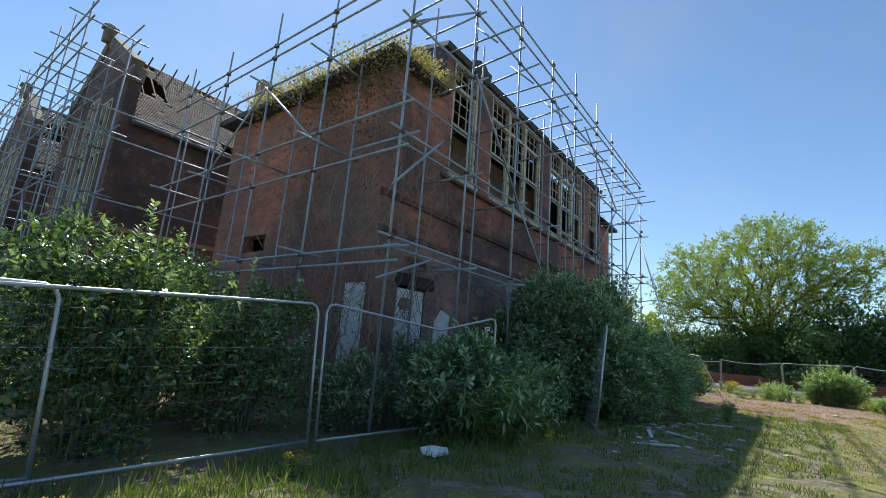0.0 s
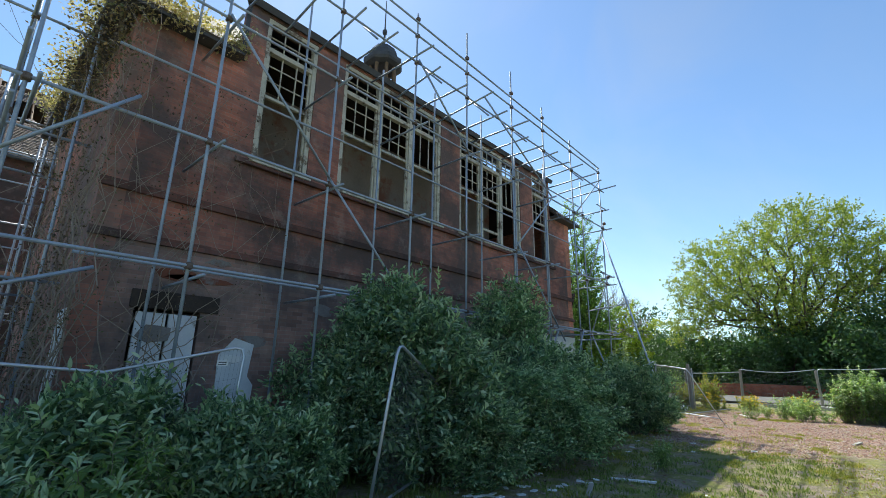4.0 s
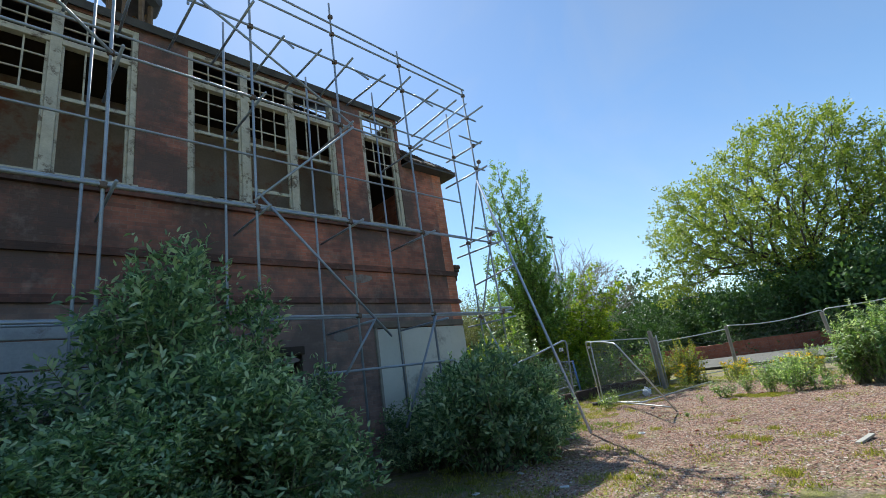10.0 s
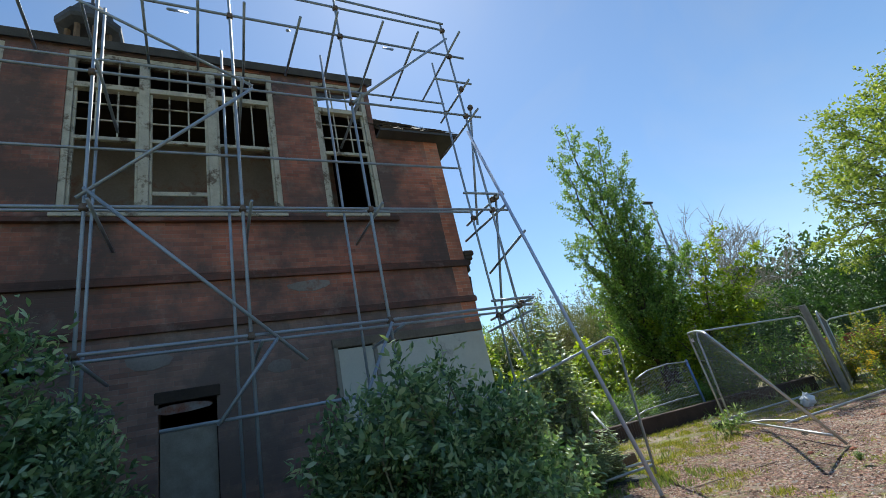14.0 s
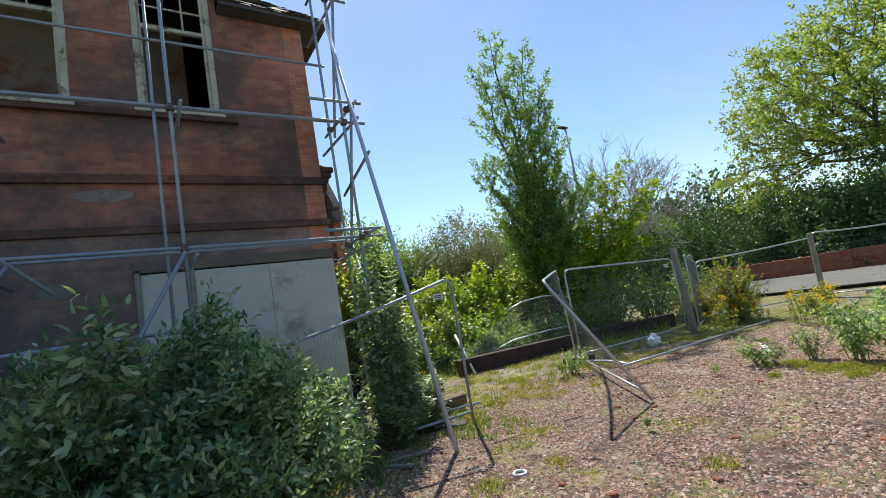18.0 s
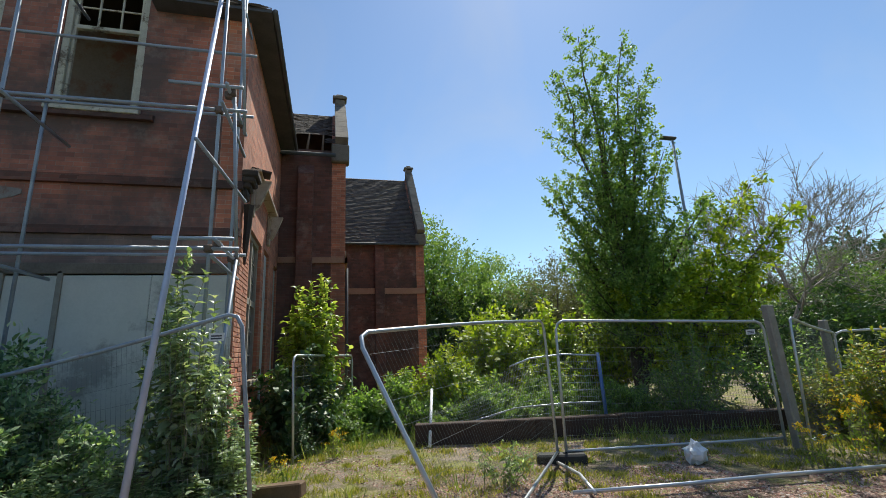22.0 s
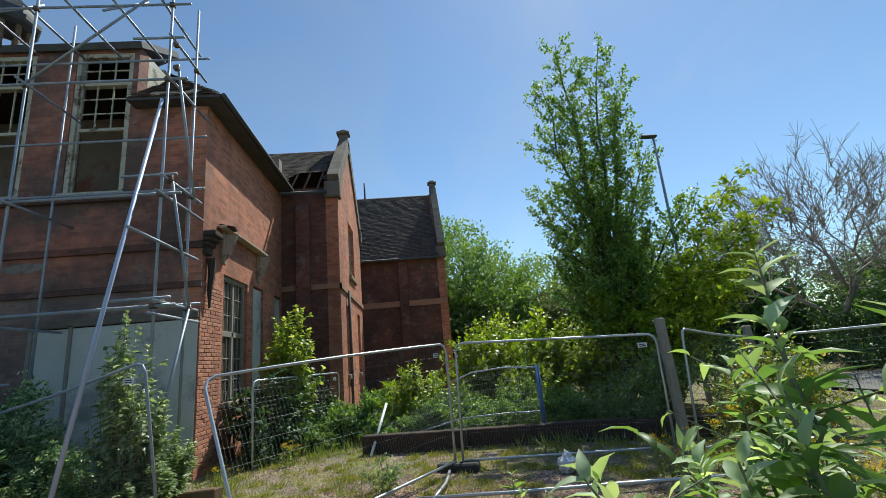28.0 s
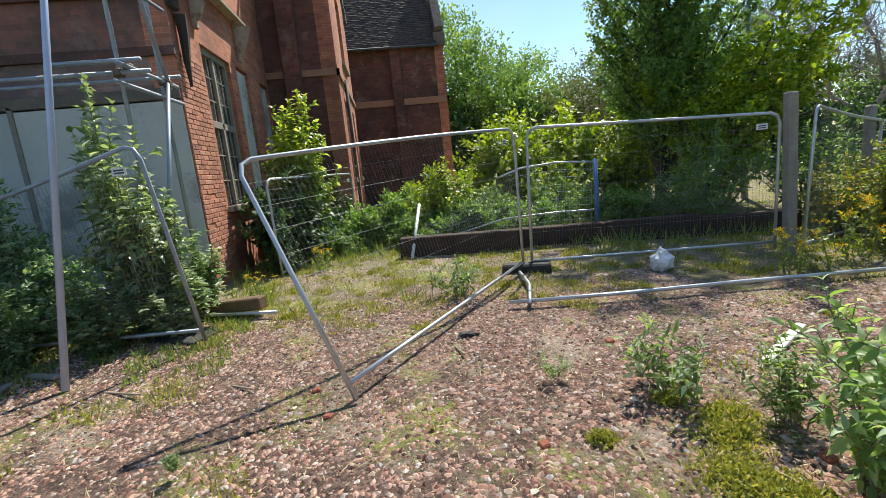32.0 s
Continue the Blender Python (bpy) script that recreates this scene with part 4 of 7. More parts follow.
def main_roof():
    """Hipped tiled roof with a long flat-topped dormer along the east side."""
    t = thing("roof", "dark tiled hipped roof with a long box dormer", "roof", kind="structure")
    rx, rz = -9.25, 11.1
    ex, wx, sy, ny = EX + 0.32, WX - 0.42, SY - 0.42, NY + 0.38
    bm = bmesh.new()
    slab(bm, [(ex, 20.56, EAVE), (ex, ny, EAVE), (rx, ny - 3.6, rz), (-7.05, 20.56, EAVE + (ex + 7.05) * (rz - EAVE) / (ex - rx))], 0.06)
    slab(bm, [(ex, sy, EAVE), (ex, 8.3, EAVE), (rx, 10.6, rz), (rx, sy + 3.6, rz)], 0.06)
    slab(bm, [(ex, ny, EAVE), (wx, ny, EAVE), (rx, ny - 3.6, rz)], 0.06)
    slab(bm, [(wx, sy, EAVE), (ex, sy, EAVE), (rx, sy + 3.6, rz)], 0.12)
    slab(bm, [(wx, ny, EAVE), (wx, sy, EAVE), (rx, sy + 3.6, rz), (rx, ny - 3.6, rz)], 0.12)
    part("slope", bm, M_TILE, t)
    bm = bmesh.new()
    slab(bm, [(EX + 0.16, 8.25, DORMER + 0.02), (EX + 0.16, 20.66, DORMER + 0.02), (-7.25, 20.62, DORMER + 0.02 + (EX + 7.41) / (EX + 0.16 - rx) * (rz + 0.04 - DORMER)), (rx, 18.75, rz + 0.06), (rx, 9.95, rz + 0.06)], 0.14)
    part("dormer_roof", bm, M_LEAD, t, "flat dark dormer roof with a thin worn edge")
    bm = bmesh.new()
    slab(bm, [(EX - 0.02, 20.56, EAVE - 0.05), (EX - 0.02, 20.56, DORMER), (-7.1, 20.56, DORMER)][::-1], 0.06)
    part("cheek", bm, M_CREAM, t, "dormer cheek of peeling cream boards")
    bm = bmesh.new()
    slab(bm, [(EX, 8.42, EAVE - 0.05), (EX, 8.42, DORMER), (rx + 0.1, 9.93, rz - 0.05), (rx + 0.1, 9.93, rz - 0.9)][::-1], 0.08)
    part("cheek", bm, M_LEAD, t, "dormer cheek of dark lead")
    bm = bmesh.new()
    for lo, hi in (((EX, NY, EAVE - 0.07), (ex, ny, EAVE - 0.02)), ((EX, 20.56, EAVE - 0.07), (ex, NY, EAVE - 0.02)), ((WX, NY, EAVE - 0.07), (EX, ny, EAVE - 0.02)), ((EX, sy, EAVE - 0.10), (ex, 8.3, EAVE - 0.04)), ((WX, sy, EAVE - 0.16), (EX, SY, EAVE - 0.02))):
        box(bm, lo, hi)
    part("soffit", bm, M_LEAD, t, "dark boxed eaves")
    sweeps = bmesh.new()
    sweep(sweeps, [(ex - 0.02, ny + 0.05, EAVE - 0.02), (-11.0, ny + 0.05, EAVE - 0.02)], 0.05, 8)
    part("gutter", sweeps, M_LEAD, t, "black iron gutter", True)
    roof_tiles("tiles", M_TILE, (ex, 20.6, EAVE), (ex, ny, EAVE), (rx, ny - 3.6, rz), (rx, 18.7, rz), t, missing=lambda u, v, r: noise.noise(Vector((u * 3, v * 8, 2))) > 0.22 and v < 0.7)
    return t


main_roof()


def cupola():
    """Octagonal ventilation turret with a domed cap and a finial."""
    t = thing("cupola", "dark weathered roof turret with domed cap and iron finial", "roof turret", at=(-9.25, 14.6, 11.0))
    bm = bmesh.new()

    def ring(r, z):
        return [bm.verts.new((r * math.cos(a), r * math.sin(a), z)) for a in (math.pi / 8 + k * math.pi / 4 for k in range(8))]

    def skin(profile):
        rings = [ring(r, z) for r, z in profile]
        for a, b in zip(rings, rings[1:]):
            for k in range(8):
                bm.faces.new((a[k], a[(k + 1) % 8], b[(k + 1) % 8], b[k]))
        bm.faces.new(rings[0][::-1])
        bm.faces.new(rings[-1])

    skin(((0.60, -0.4), (0.60, 0.35), (0.72, 0.42), (0.72, 0.58), (0.50, 0.66)))
    part("base", bm, M_LEAD, t)
    for k in range(8):
        bm = bmesh.new()
        a = math.pi / 8 + k * math.pi / 4
        sweep(bm, [(0.47 * math.cos(a), 0.47 * math.sin(a), 0.62), (0.47 * math.cos(a), 0.47 * math.sin(a), 1.62)], 0.07, 6)
        part("post", bm, M_WOOD, t)
    bm = bmesh.new()
    skin(((0.52, 1.54), (0.70, 1.62), (0.75, 1.70), (0.75, 1.84), (0.58, 1.92), (0.54, 2.16), (0.44, 2.38), (0.26, 2.52), (0.08, 2.58)))
    part("cap", bm, M_LEAD, t, "faceted dark metal dome")
    bm = bmesh.new()
    sweep(bm, [(0, 0, 2.5), (0, 0, 3.1), (0, 0, 3.15), (0, 0, 3.3), (0, 0, 3.35), (0, 0, 4.7)], [0.05, 0.035, 0.09, 0.09, 0.03, 0.012], 6)
    part("finial", bm, M_LEAD, t)


cupola()


def sash_window(number, y0, y1, lights, blank):
    """A tall timber window: top lights of small panes, barred upper sashes, broken-out lower sashes."""
    t = thing("window_%d" % number, "tall cream-painted timber window, flaking and mostly unglazed", "window", "tall windows of the long block", "structure", (EX - 0.10, 0, 0))
    cx, d = 0.0, 0.11
    tr, meet = 8.20, 7.12

    def bar(name, ya, yb, za, zb, depth=d, x=cx, label=""):
        bm = bmesh.new()
        soft_box(bm, (x - depth / 2, ya, za), (x + depth / 2, yb, zb), 0.006)
        return part(name, bm, M_CREAM, t, label)

    bar("jamb", y0, y0 + 0.10, SILL, HEAD, 0.16)
    bar("jamb", y1 - 0.10, y1, SILL, HEAD, 0.16)
    bar("head", y0 + 0.10, y1 - 0.10, HEAD - 0.10, HEAD, 0.16)
    bar("sill", y0 - 0.05, y1 + 0.05, SILL - 0.06, SILL + 0.06, 0.30, 0.06, "thick weathered sill")
    step = (y1 - y0 - 0.10) / lights
    for k in range(lights):
        a, b = y0 + 0.10 + k * step, y0 + (k + 1) * step
        if k:
            bar("mullion", a - 0.14, a + 0.02, SILL + 0.06, HEAD - 0.10, 0.15)
            a += 0.02
        if k < lights - 1:
            b -= 0.04
        bar("transom", a, b, tr - 0.05, tr + 0.06, 0.14)
        bar("meeting_rail", a, b, meet - 0.035, meet + 0.035, 0.07)
        full = blank[k]
        w = (b - a)
        cols = 3
        for c in range(1, cols):
            y = a + w * c / cols
            bar("glazing_bar", y - 0.014, y + 0.014, tr + 0.06, HEAD - 0.10, 0.035)
            if full > 0:
                bar("glazing_bar", y - 0.014, y + 0.014, meet + 0.035, tr - 0.05, 0.035)
        bar("glazing_bar", a, b, (tr + HEAD) / 2 - 0.03, (tr + HEAD) / 2 - 0.004, 0.035)
        if full > 1:
            for q in (0.36, 0.68):
                z = meet + (tr - meet) * q
                bar("glazing_bar", a, b, z - 0.014, z + 0.014, 0.03)
        if full == 3:
            bar("bottom_rail", a, b, SILL + 0.42, SILL + 0.50, 0.05)
        bar("stile", a, a + 0.045, SILL + 0.06, tr - 0.05, 0.06)
        bar("stile", b - 0.045, b, SILL + 0.06, tr - 0.05, 0.06)


sash_window(1, 8.80, 10.02, 1, (2,))
sash_window(2, 10.78, 14.24, 3, (2, 2, 1))
sash_window(3, 15.09, 18.45, 3, (2, 3, 1))
sash_window(4, 19.27, 20.45, 1, (2,))


def boarding():
    """The pale boards over the ground-floor openings of the long side."""
    t = thing("boarded_window", "wide grey-white painted boards over a ground-floor opening", "boarding")
    for y0, y1 in ((19.09, 19.72), (19.79, 20.9), (20.905, 22.035)):
        bm = bmesh.new()
        soft_box(bm, (EX - 0.06 if y1 < 20 else EX + 0.004, y0, 0.28), (EX + 0.015 if y1 < 20 else EX + 0.03, y1, 2.98), 0.008)
        part("board", bm, M_BOARD, t)
    for y in (19.02, 19.72):
        bm = bmesh.new()
        soft_box(bm, (EX - 0.06, y, 0.25), (EX + 0.05, y + 0.07, 3.05), 0.008)
        part("post", bm, M_GREYWOOD, t, "grey timber upright")
    bm = bmesh.new()
    soft_box(bm, (EX - 0.06, 19.0, 3.0), (EX + 0.05, 22.04, 3.16), 0.01)
    part("lintel", bm, M_STONE, t)
    t = thing("boarded_door", "doorway boarded with peeling white sheets", "boarding", at=(0, 0, 0))
    for y0, y1 in ((7.40, 7.82), (7.86, 8.28)):
        bm = bmesh.new()
        soft_box(bm, (EX - 0.07, y0, 0.0), (EX - 0.01, y1, 2.52), 0.006)
        part("board", bm, M_PEEL, t)
    bm = bmesh.new()
    soft_box(bm, (EX - 0.1, 7.28, 2.58), (EX + 0.04, 8.6, 2.86), 0.01)
    part("lintel", bm, M_DARK, t, "charred timber lintel")
    t = thing("boarded_door", "narrow doorway closed with a grey weathered sheet", "boarding")
    bm = bmesh.new()
    soft_box(bm, (EX - 0.16, 16.46, 0.0), (EX - 0.11, 17.19, 2.2), 0.006)
    part("board", bm, M_GREYWOOD, t)
    bm = bmesh.new()
    soft_box(bm, (EX - 0.2, 16.4, 2.55), (EX + 0.03, 17.25, 2.72), 0.012)
    part("lintel", bm, M_DARK, t, "charred timber lintel")
    t = thing("notice_board", "torn cream sheet on the wall with a small white notice", "boarding")
    bm = bmesh.new()
    slab(bm, [(EX + 0.03, 8.72, 0.5), (EX + 0.03, 9.30, 0.45), (EX + 0.03, 9.36, 1.4), (EX + 0.03, 9.24, 1.55), (EX + 0.03, 9.30, 2.1), (EX + 0.03, 8.95, 2.2), (EX + 0.03, 8.70, 1.9)], 0.02)
    part("sheet", bm, M_PEEL, t)
    bm = bmesh.new()
    soft_box(bm, (EX + 0.031, 8.80, 1.78), (EX + 0.045, 9.08, 1.90), 0.003)
    part("notice", bm, M_PLATE, t)
    t = thing("boarded_window", "ground-floor opening closed with three wide pale boards", "boarding")
    for z0, z1 in ((2.0, 2.62), (2.64, 3.05), (3.07, 3.36)):
        bm = bmesh.new()
        soft_box(bm, (EX - 0.02, 12.1, z0), (EX + 0.03, 14.0, z1), 0.01)
        part("board", bm, M_OLDBOARD, t)
    t = thing("boarded_window", "tall narrow white board beside the corner", "boarding")
    bm = bmesh.new()
    soft_box(bm, (-6.6, SY - 0.03, 0.4), (-6.0, SY + 0.02, 2.5), 0.01)
    part("board", bm, M_PEEL, t)


boarding()


def north_openings():
    t = thing("window_5", "brown timber casement with small dusty panes", "window", kind="structure")
    x0, x1, z0, z1, y = -8.35, -6.92, 1.35, 4.05, NY - 0.12

    def bar(name, a, b, c, d, dep=0.10):
        bm = bmesh.new()
        soft_box(bm, (a, y - dep / 2, c), (b, y + dep / 2, d), 0.006)
        part(name, bm, M_GREYWOOD, t)

    bar("jamb", x0, x0 + 0.1, z0, z1)
    bar("jamb", x1 - 0.1, x1, z0, z1)
    bar("head", x0, x1, z1 - 0.1, z1, 0.12)
    bm = bmesh.new()
    soft_box(bm, (x0 - 0.06, NY - 0.2, z0 - 0.1), (x1 + 0.06, NY + 0.10, z0), 0.01)
    part("window_sill", bm, M_PALE_STONE, t)
    bar("meeting_rail", x0 + 0.1, x1 - 0.1, 2.72, 2.84)
    bar("mullion", -7.68, -7.59, z0, z1)
    for k in (1, 2, 4, 5):
        x = x0 + 0.1 + (x1 - x0 - 0.2) * k / 6
        bar("glazing_bar", x - 0.012, x + 0.012, z0, z1, 0.03)
    for z in (1.8, 2.25, 3.2, 3.6):
        bar("glazing_bar", x0 + 0.1, x1 - 0.1, z - 0.012, z + 0.012, 0.03)
    glass, n, l, b = material("dusty window glass", 0.25)
    b.inputs["Base Color"].default_value = (0.07, 0.065, 0.05, 1)
    b.inputs["Specular IOR Level"].default_value = 0.7
    bm = bmesh.new()
    box(bm, (x0 + 0.1, y - 0.012, z0), (x1 - 0.1, y - 0.006, z1 - 0.1))
    part("pane", bm, glass, t)
    for a, b2 in ((-9.50, -8.80), (-11.22, -10.53)):
        t = thing("boarded_door", "tall narrow opening closed with white painted boards", "boarding", "boarded openings of the end wall")
        bm = bmesh.new()
        soft_box(bm, (a, NY - 0.12, -0.1), (b2, NY - 0.05, 4.05), 0.006)
        part("board", bm, M_BOARD, t)
    for xx in (-6.78, -9.02):
        t = thing("bracket", "pale weathered timber bracket of the lost canopy", "bracket", "canopy brackets on the end wall")
        bm = bmesh.new()
        soft_box(bm, (xx - 0.06, NY + 0.004, 4.22), (xx + 0.06, NY + 0.075, 4.98), 0.012)
        part("wall_piece", bm, M_PALEWOOD, t)
        bm = bmesh.new()
        n = 7
        arc = [(0.08 + 0.26 * q / n, 4.34 + 0.56 * (1 - math.cos(q / n * math.pi / 2)) ** 0.8) for q in range(n + 1)]
        rim = [(xx - 0.045, NY + a, z) for a, z in arc] + [(xx - 0.045, NY + 0.08, 4.90)]
        slab(bm, rim, -0.09)
        bmesh.ops.recalc_face_normals(bm, faces=bm.faces[:])
        part("brace_piece", bm, M_PALEWOOD, t)
    t = thing("canopy", "broken edge of a timber canopy over the end-wall openings", "canopy")
    bm = bmesh.new()
    soft_box(bm, (-9.3, NY + 0.01, 4.98), (-6.5, NY + 0.20, 5.04), 0.012)
    part("rail", bm, M_PALEWOOD, t)
    bm = bmesh.new()
    slab(bm, [(-6.95, NY + 0.01, 5.06), (-6.55, NY + 0.01, 5.06), (-6.5, NY + 0.36, 4.95), (-6.8, NY + 0.30, 4.95)][::-1], 0.04)
    bmesh.ops.recalc_face_normals(bm, faces=bm.faces[:])
    part("cover", bm, M_DARK, t, "charred scrap of the canopy cover")
    t = thing("corbel", "blackened moulded corbel at the corner of the end wall", "corbel")
    for lo, hi in (((-6.24, 4.62), (0.25, 4.74)), ((-6.20, 4.52), (0.20, 4.62)), ((-6.17, 4.42), (0.14, 4.52)), ((-6.14, 4.26), (0.09, 4.42))):
        bm = bmesh.new()
        soft_box(bm, (lo[0], NY + 0.003, lo[1]), (-5.86 + 0.2 * hi[0], NY + hi[0], hi[1]), 0.025)
        part("course", bm, M_DARK, t)
    bm = bmesh.new()
    sweep(bm, [(-6.08, NY + 0.09, 4.2), (-6.1, NY + 0.09, 3.9), (-6.06, NY + 0.08, 3.55), (-6.09, NY + 0.07, 3.2)], [0.09, 0.07, 0.05, 0.02], 6)
    part("charred_stub", bm, M_DARK, t)


north_openings()


# ---- the gabled wings ----
def wing(name, label, ex, half, ny, sy, z0, eave, apex, mat_e, mat_n, bands=(), tile=None, missing=None, north=True, low=None):
    """A steep-roofed wing whose ridge runs north-south; its gable with stone coping and finial looks north, or south."""
    t = thing(name, label, "wing", kind="structure")
    rx, wx = ex - half, ex - 2 * half
    gy, by = (ny, sy) if north else (sy, ny)
    s = 1 if north else -1
    w0, w1 = (sy, ny - 0.4) if north else (sy + 0.4, ny)
    low = low or eave
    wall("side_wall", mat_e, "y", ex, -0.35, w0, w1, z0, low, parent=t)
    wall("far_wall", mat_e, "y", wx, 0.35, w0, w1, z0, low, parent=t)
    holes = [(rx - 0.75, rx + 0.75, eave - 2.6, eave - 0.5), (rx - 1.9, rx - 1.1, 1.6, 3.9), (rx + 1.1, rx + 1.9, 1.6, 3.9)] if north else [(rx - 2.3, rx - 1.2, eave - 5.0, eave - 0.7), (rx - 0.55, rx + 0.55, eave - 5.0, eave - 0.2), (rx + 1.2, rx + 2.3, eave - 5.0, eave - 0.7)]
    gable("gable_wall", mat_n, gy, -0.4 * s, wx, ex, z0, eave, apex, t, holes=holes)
    for h in holes:
        bm = bmesh.new()
        y = gy - (0.16 if north else 0.03) * s
        for a, b, c, d in ((h[0], h[0] + 0.08, h[2], h[3]), (h[1] - 0.08, h[1], h[2], h[3]), (h[0], h[1], h[3] - 0.08, h[3]), ((h[0] + h[1]) / 2 - 0.04, (h[0] + h[1]) / 2 + 0.04, h[2], h[3]), (h[0], h[1], (h[2] + h[3]) / 2 - 0.03, (h[2] + h[3]) / 2 + 0.03)):
            box(bm, (a, y - 0.04, c), (b, y + 0.04, d))
        part("window_frame", bm, M_CREAM, t)
        bm = bmesh.new()
        soft_box(bm, (h[0] - 0.12, gy - 0.1 * s, h[2] - 0.14), (h[1] + 0.12, gy + 0.10 * s, h[2]), 0.015)
        part("window_sill", bm, M_PALE_STONE, t)
    # coping stones up both rakes, kneelers and finial
    for sg in (1, -1):
        n = 7
        for k in range(n):
            bm = bmesh.new()
            a = Vector((rx + sg * half * 1.03, gy - 0.12 * s, eave + 0.30)).lerp(Vector((rx, gy - 0.12 * s, apex + 0.34)), (k + 0.01) / n)
            b = Vector((rx + sg * half * 1.03, gy - 0.12 * s, eave + 0.30)).lerp(Vector((rx, gy - 0.12 * s, apex + 0.34)), (k + 0.99) / n)
            up = Vector((-(b - a).z, 0, (b - a).x)).normalized() * (0.12 if (b - a).x > 0 else -0.12)
            y0, y1 = Vector((0, -0.19, 0)), Vector((0, 0.19, 0))
            slab(bm, [a + up + y0, a + up + y1, b + up + y1, b + up + y0] if (b - a).x < 0 else [a + up + y1, a + up + y0, b + up + y0, b + up + y1], 0.46)
            part("coping_stone", bm, M_STONE, t)
        bm = bmesh.new()
        soft_box(bm, (rx + sg * half - 0.22, gy - 0.42 * s, eave - 0.4), (rx + sg * half + 0.16, gy + 0.10 * s, eave + 0.16), 0.03)
        part("kneeler", bm, M_STONE, t)
    bm = bmesh.new()
    soft_box(bm, (rx - 0.16, gy - 0.32, apex + 0.05), (rx + 0.16, gy + 0.04, apex + 0.62), 0.03)
    soft_box(bm, (rx - 0.23, gy - 0.40, apex + 0.62), (rx + 0.23, gy + 0.12, apex + 0.74), 0.03)
    soft_box(bm, (rx - 0.12, gy - 0.28, apex + 0.74), (rx + 0.12, gy + 0.0, apex + 0.86), 0.04)
    part("finial", bm, M_STONE, t)
    rb = by
    re = gy - 0.3 * s
    lo, hi = (rb, re) if north else (re, rb)
    eo = 0.28
    drop = eo * (apex - low) / half
    bm = bmesh.new()
    if missing is None:
        slab(bm, [(ex + eo, lo, low - drop), (ex + eo, hi, low - drop), (rx, hi, apex - 0.05), (rx, lo, apex - 0.05)], 0.08)
    slab(bm, [(wx - eo, hi, low - drop), (wx - eo, lo, low - drop), (rx, lo, apex - 0.05), (rx, hi, apex - 0.05)], 0.08)
    part("roof_deck", bm, M_WOOD, t)
    roof_tiles("tiles", tile or M_TILE, (ex + eo, lo, low - drop), (ex + eo, hi, low - drop), (rx, hi, apex - 0.05), (rx, lo, apex - 0.05), t, missing=missing)
    for k in range(int((hi - lo) / 0.45)):
        y = lo + 0.2 + k * 0.45
        tube("rafter", (ex + eo - 0.1, y, low - drop + 0.02), (rx, y, apex - 0.14), 0.04, M_WOOD, t, seg=4)
    sweepm = bmesh.new()
    sweep(sweepm, [(ex + eo + 0.05, lo, low - drop - 0.02), (ex + eo + 0.05, hi, low - drop - 0.02)], 0.06, 7)
    part("gutter", sweepm, M_LEAD, t, "black iron gutter", True)
    for z, h in bands:
        bm = bmesh.new()
        box(bm, (ex - 0.02, sy, z), (ex + 0.06, ny + (0.06 if north else 0), z + h))
        box(bm, (wx, gy - 0.02 * s, z), (ex + 0.06, gy + 0.06 * s, z + h))
        part("band", bm, M_BANDBRICK, t, "paler brick band")
    return t


# side walls get the brick with shade painted in, the gables plain brick
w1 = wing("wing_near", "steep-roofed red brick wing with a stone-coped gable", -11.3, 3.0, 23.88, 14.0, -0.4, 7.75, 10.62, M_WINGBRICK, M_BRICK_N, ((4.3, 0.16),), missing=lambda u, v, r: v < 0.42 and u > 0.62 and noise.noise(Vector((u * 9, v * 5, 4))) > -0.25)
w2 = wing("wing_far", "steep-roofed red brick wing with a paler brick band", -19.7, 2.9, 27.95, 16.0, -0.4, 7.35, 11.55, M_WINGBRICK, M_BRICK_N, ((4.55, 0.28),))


def buttress(x, y, z0, z1, parent):
    bm = bmesh.new()
    soft_box(bm, (x - 0.02, y - 0.22, z0), (x + 0.22, y + 0.22, z1), 0.02)
    slab(bm, [(x, y - 0.22, z1 + 0.35), (x + 0.22, y - 0.22, z1), (x + 0.22, y + 0.22, z1), (x, y + 0.22, z1 + 0.35)], 0.05)
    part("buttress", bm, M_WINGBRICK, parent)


buttress(-19.7, 25.75, -0.3, 7.0, w2)
tube("vent_pipe", (-22.6, 23.75, 11.4), (-22.6, 23.75, 12.5), 0.05, M_LEAD, w2, "short iron vent pipe on the ridge")
buttress(-11.3, 22.75, -0.3, 6.9, w1)
tube("downpipe", (-12.6, 23.97, 0.0), (-12.6, 23.97, 4.4), 0.05, M_LEAD, w1, "black iron downpipe")
s_gap = lambda u, v, r: (v < 0.16 and noise.noise(Vector((u * 14, v * 6, 1))) > 0.05) or (v > 0.90 and noise.noise(Vector((u * 11, v * 3, 5))) > 0.15) or (0.02 < u < 0.10 and 0.45 < v < 0.75 and noise.noise(Vector((u * 30, v * 9, 8))) > -0.25)
w3 = wing("wing_south", "tall gabled wing with broken roof and empty windows", -17.0, 3.5, 20.0, 4.7, -0.4, 10.0, 12.3, M_SOOTY, M_SOOTY, ((4.3, 0.16),), M_TILE_S, s_gap, False, 8.4)
wing("wing_south_far", "second gabled brick wing behind the scaffolding", -25.5, 3.3, 20.0, 3.8, -0.4, 9.5, 11.8, M_SOOTY, M_SOOTY, ((4.3, 0.16),), M_TILE_S, s_gap, False, 8.0)
for k in range(26):
    y = 5.6 + k * 0.5
    tube("ridge_stub", (-20.5, y, 12.2), (-20.5 + 0.12, y + 0.08, 12.62), 0.035, M_WOOD, w3, seg=4)
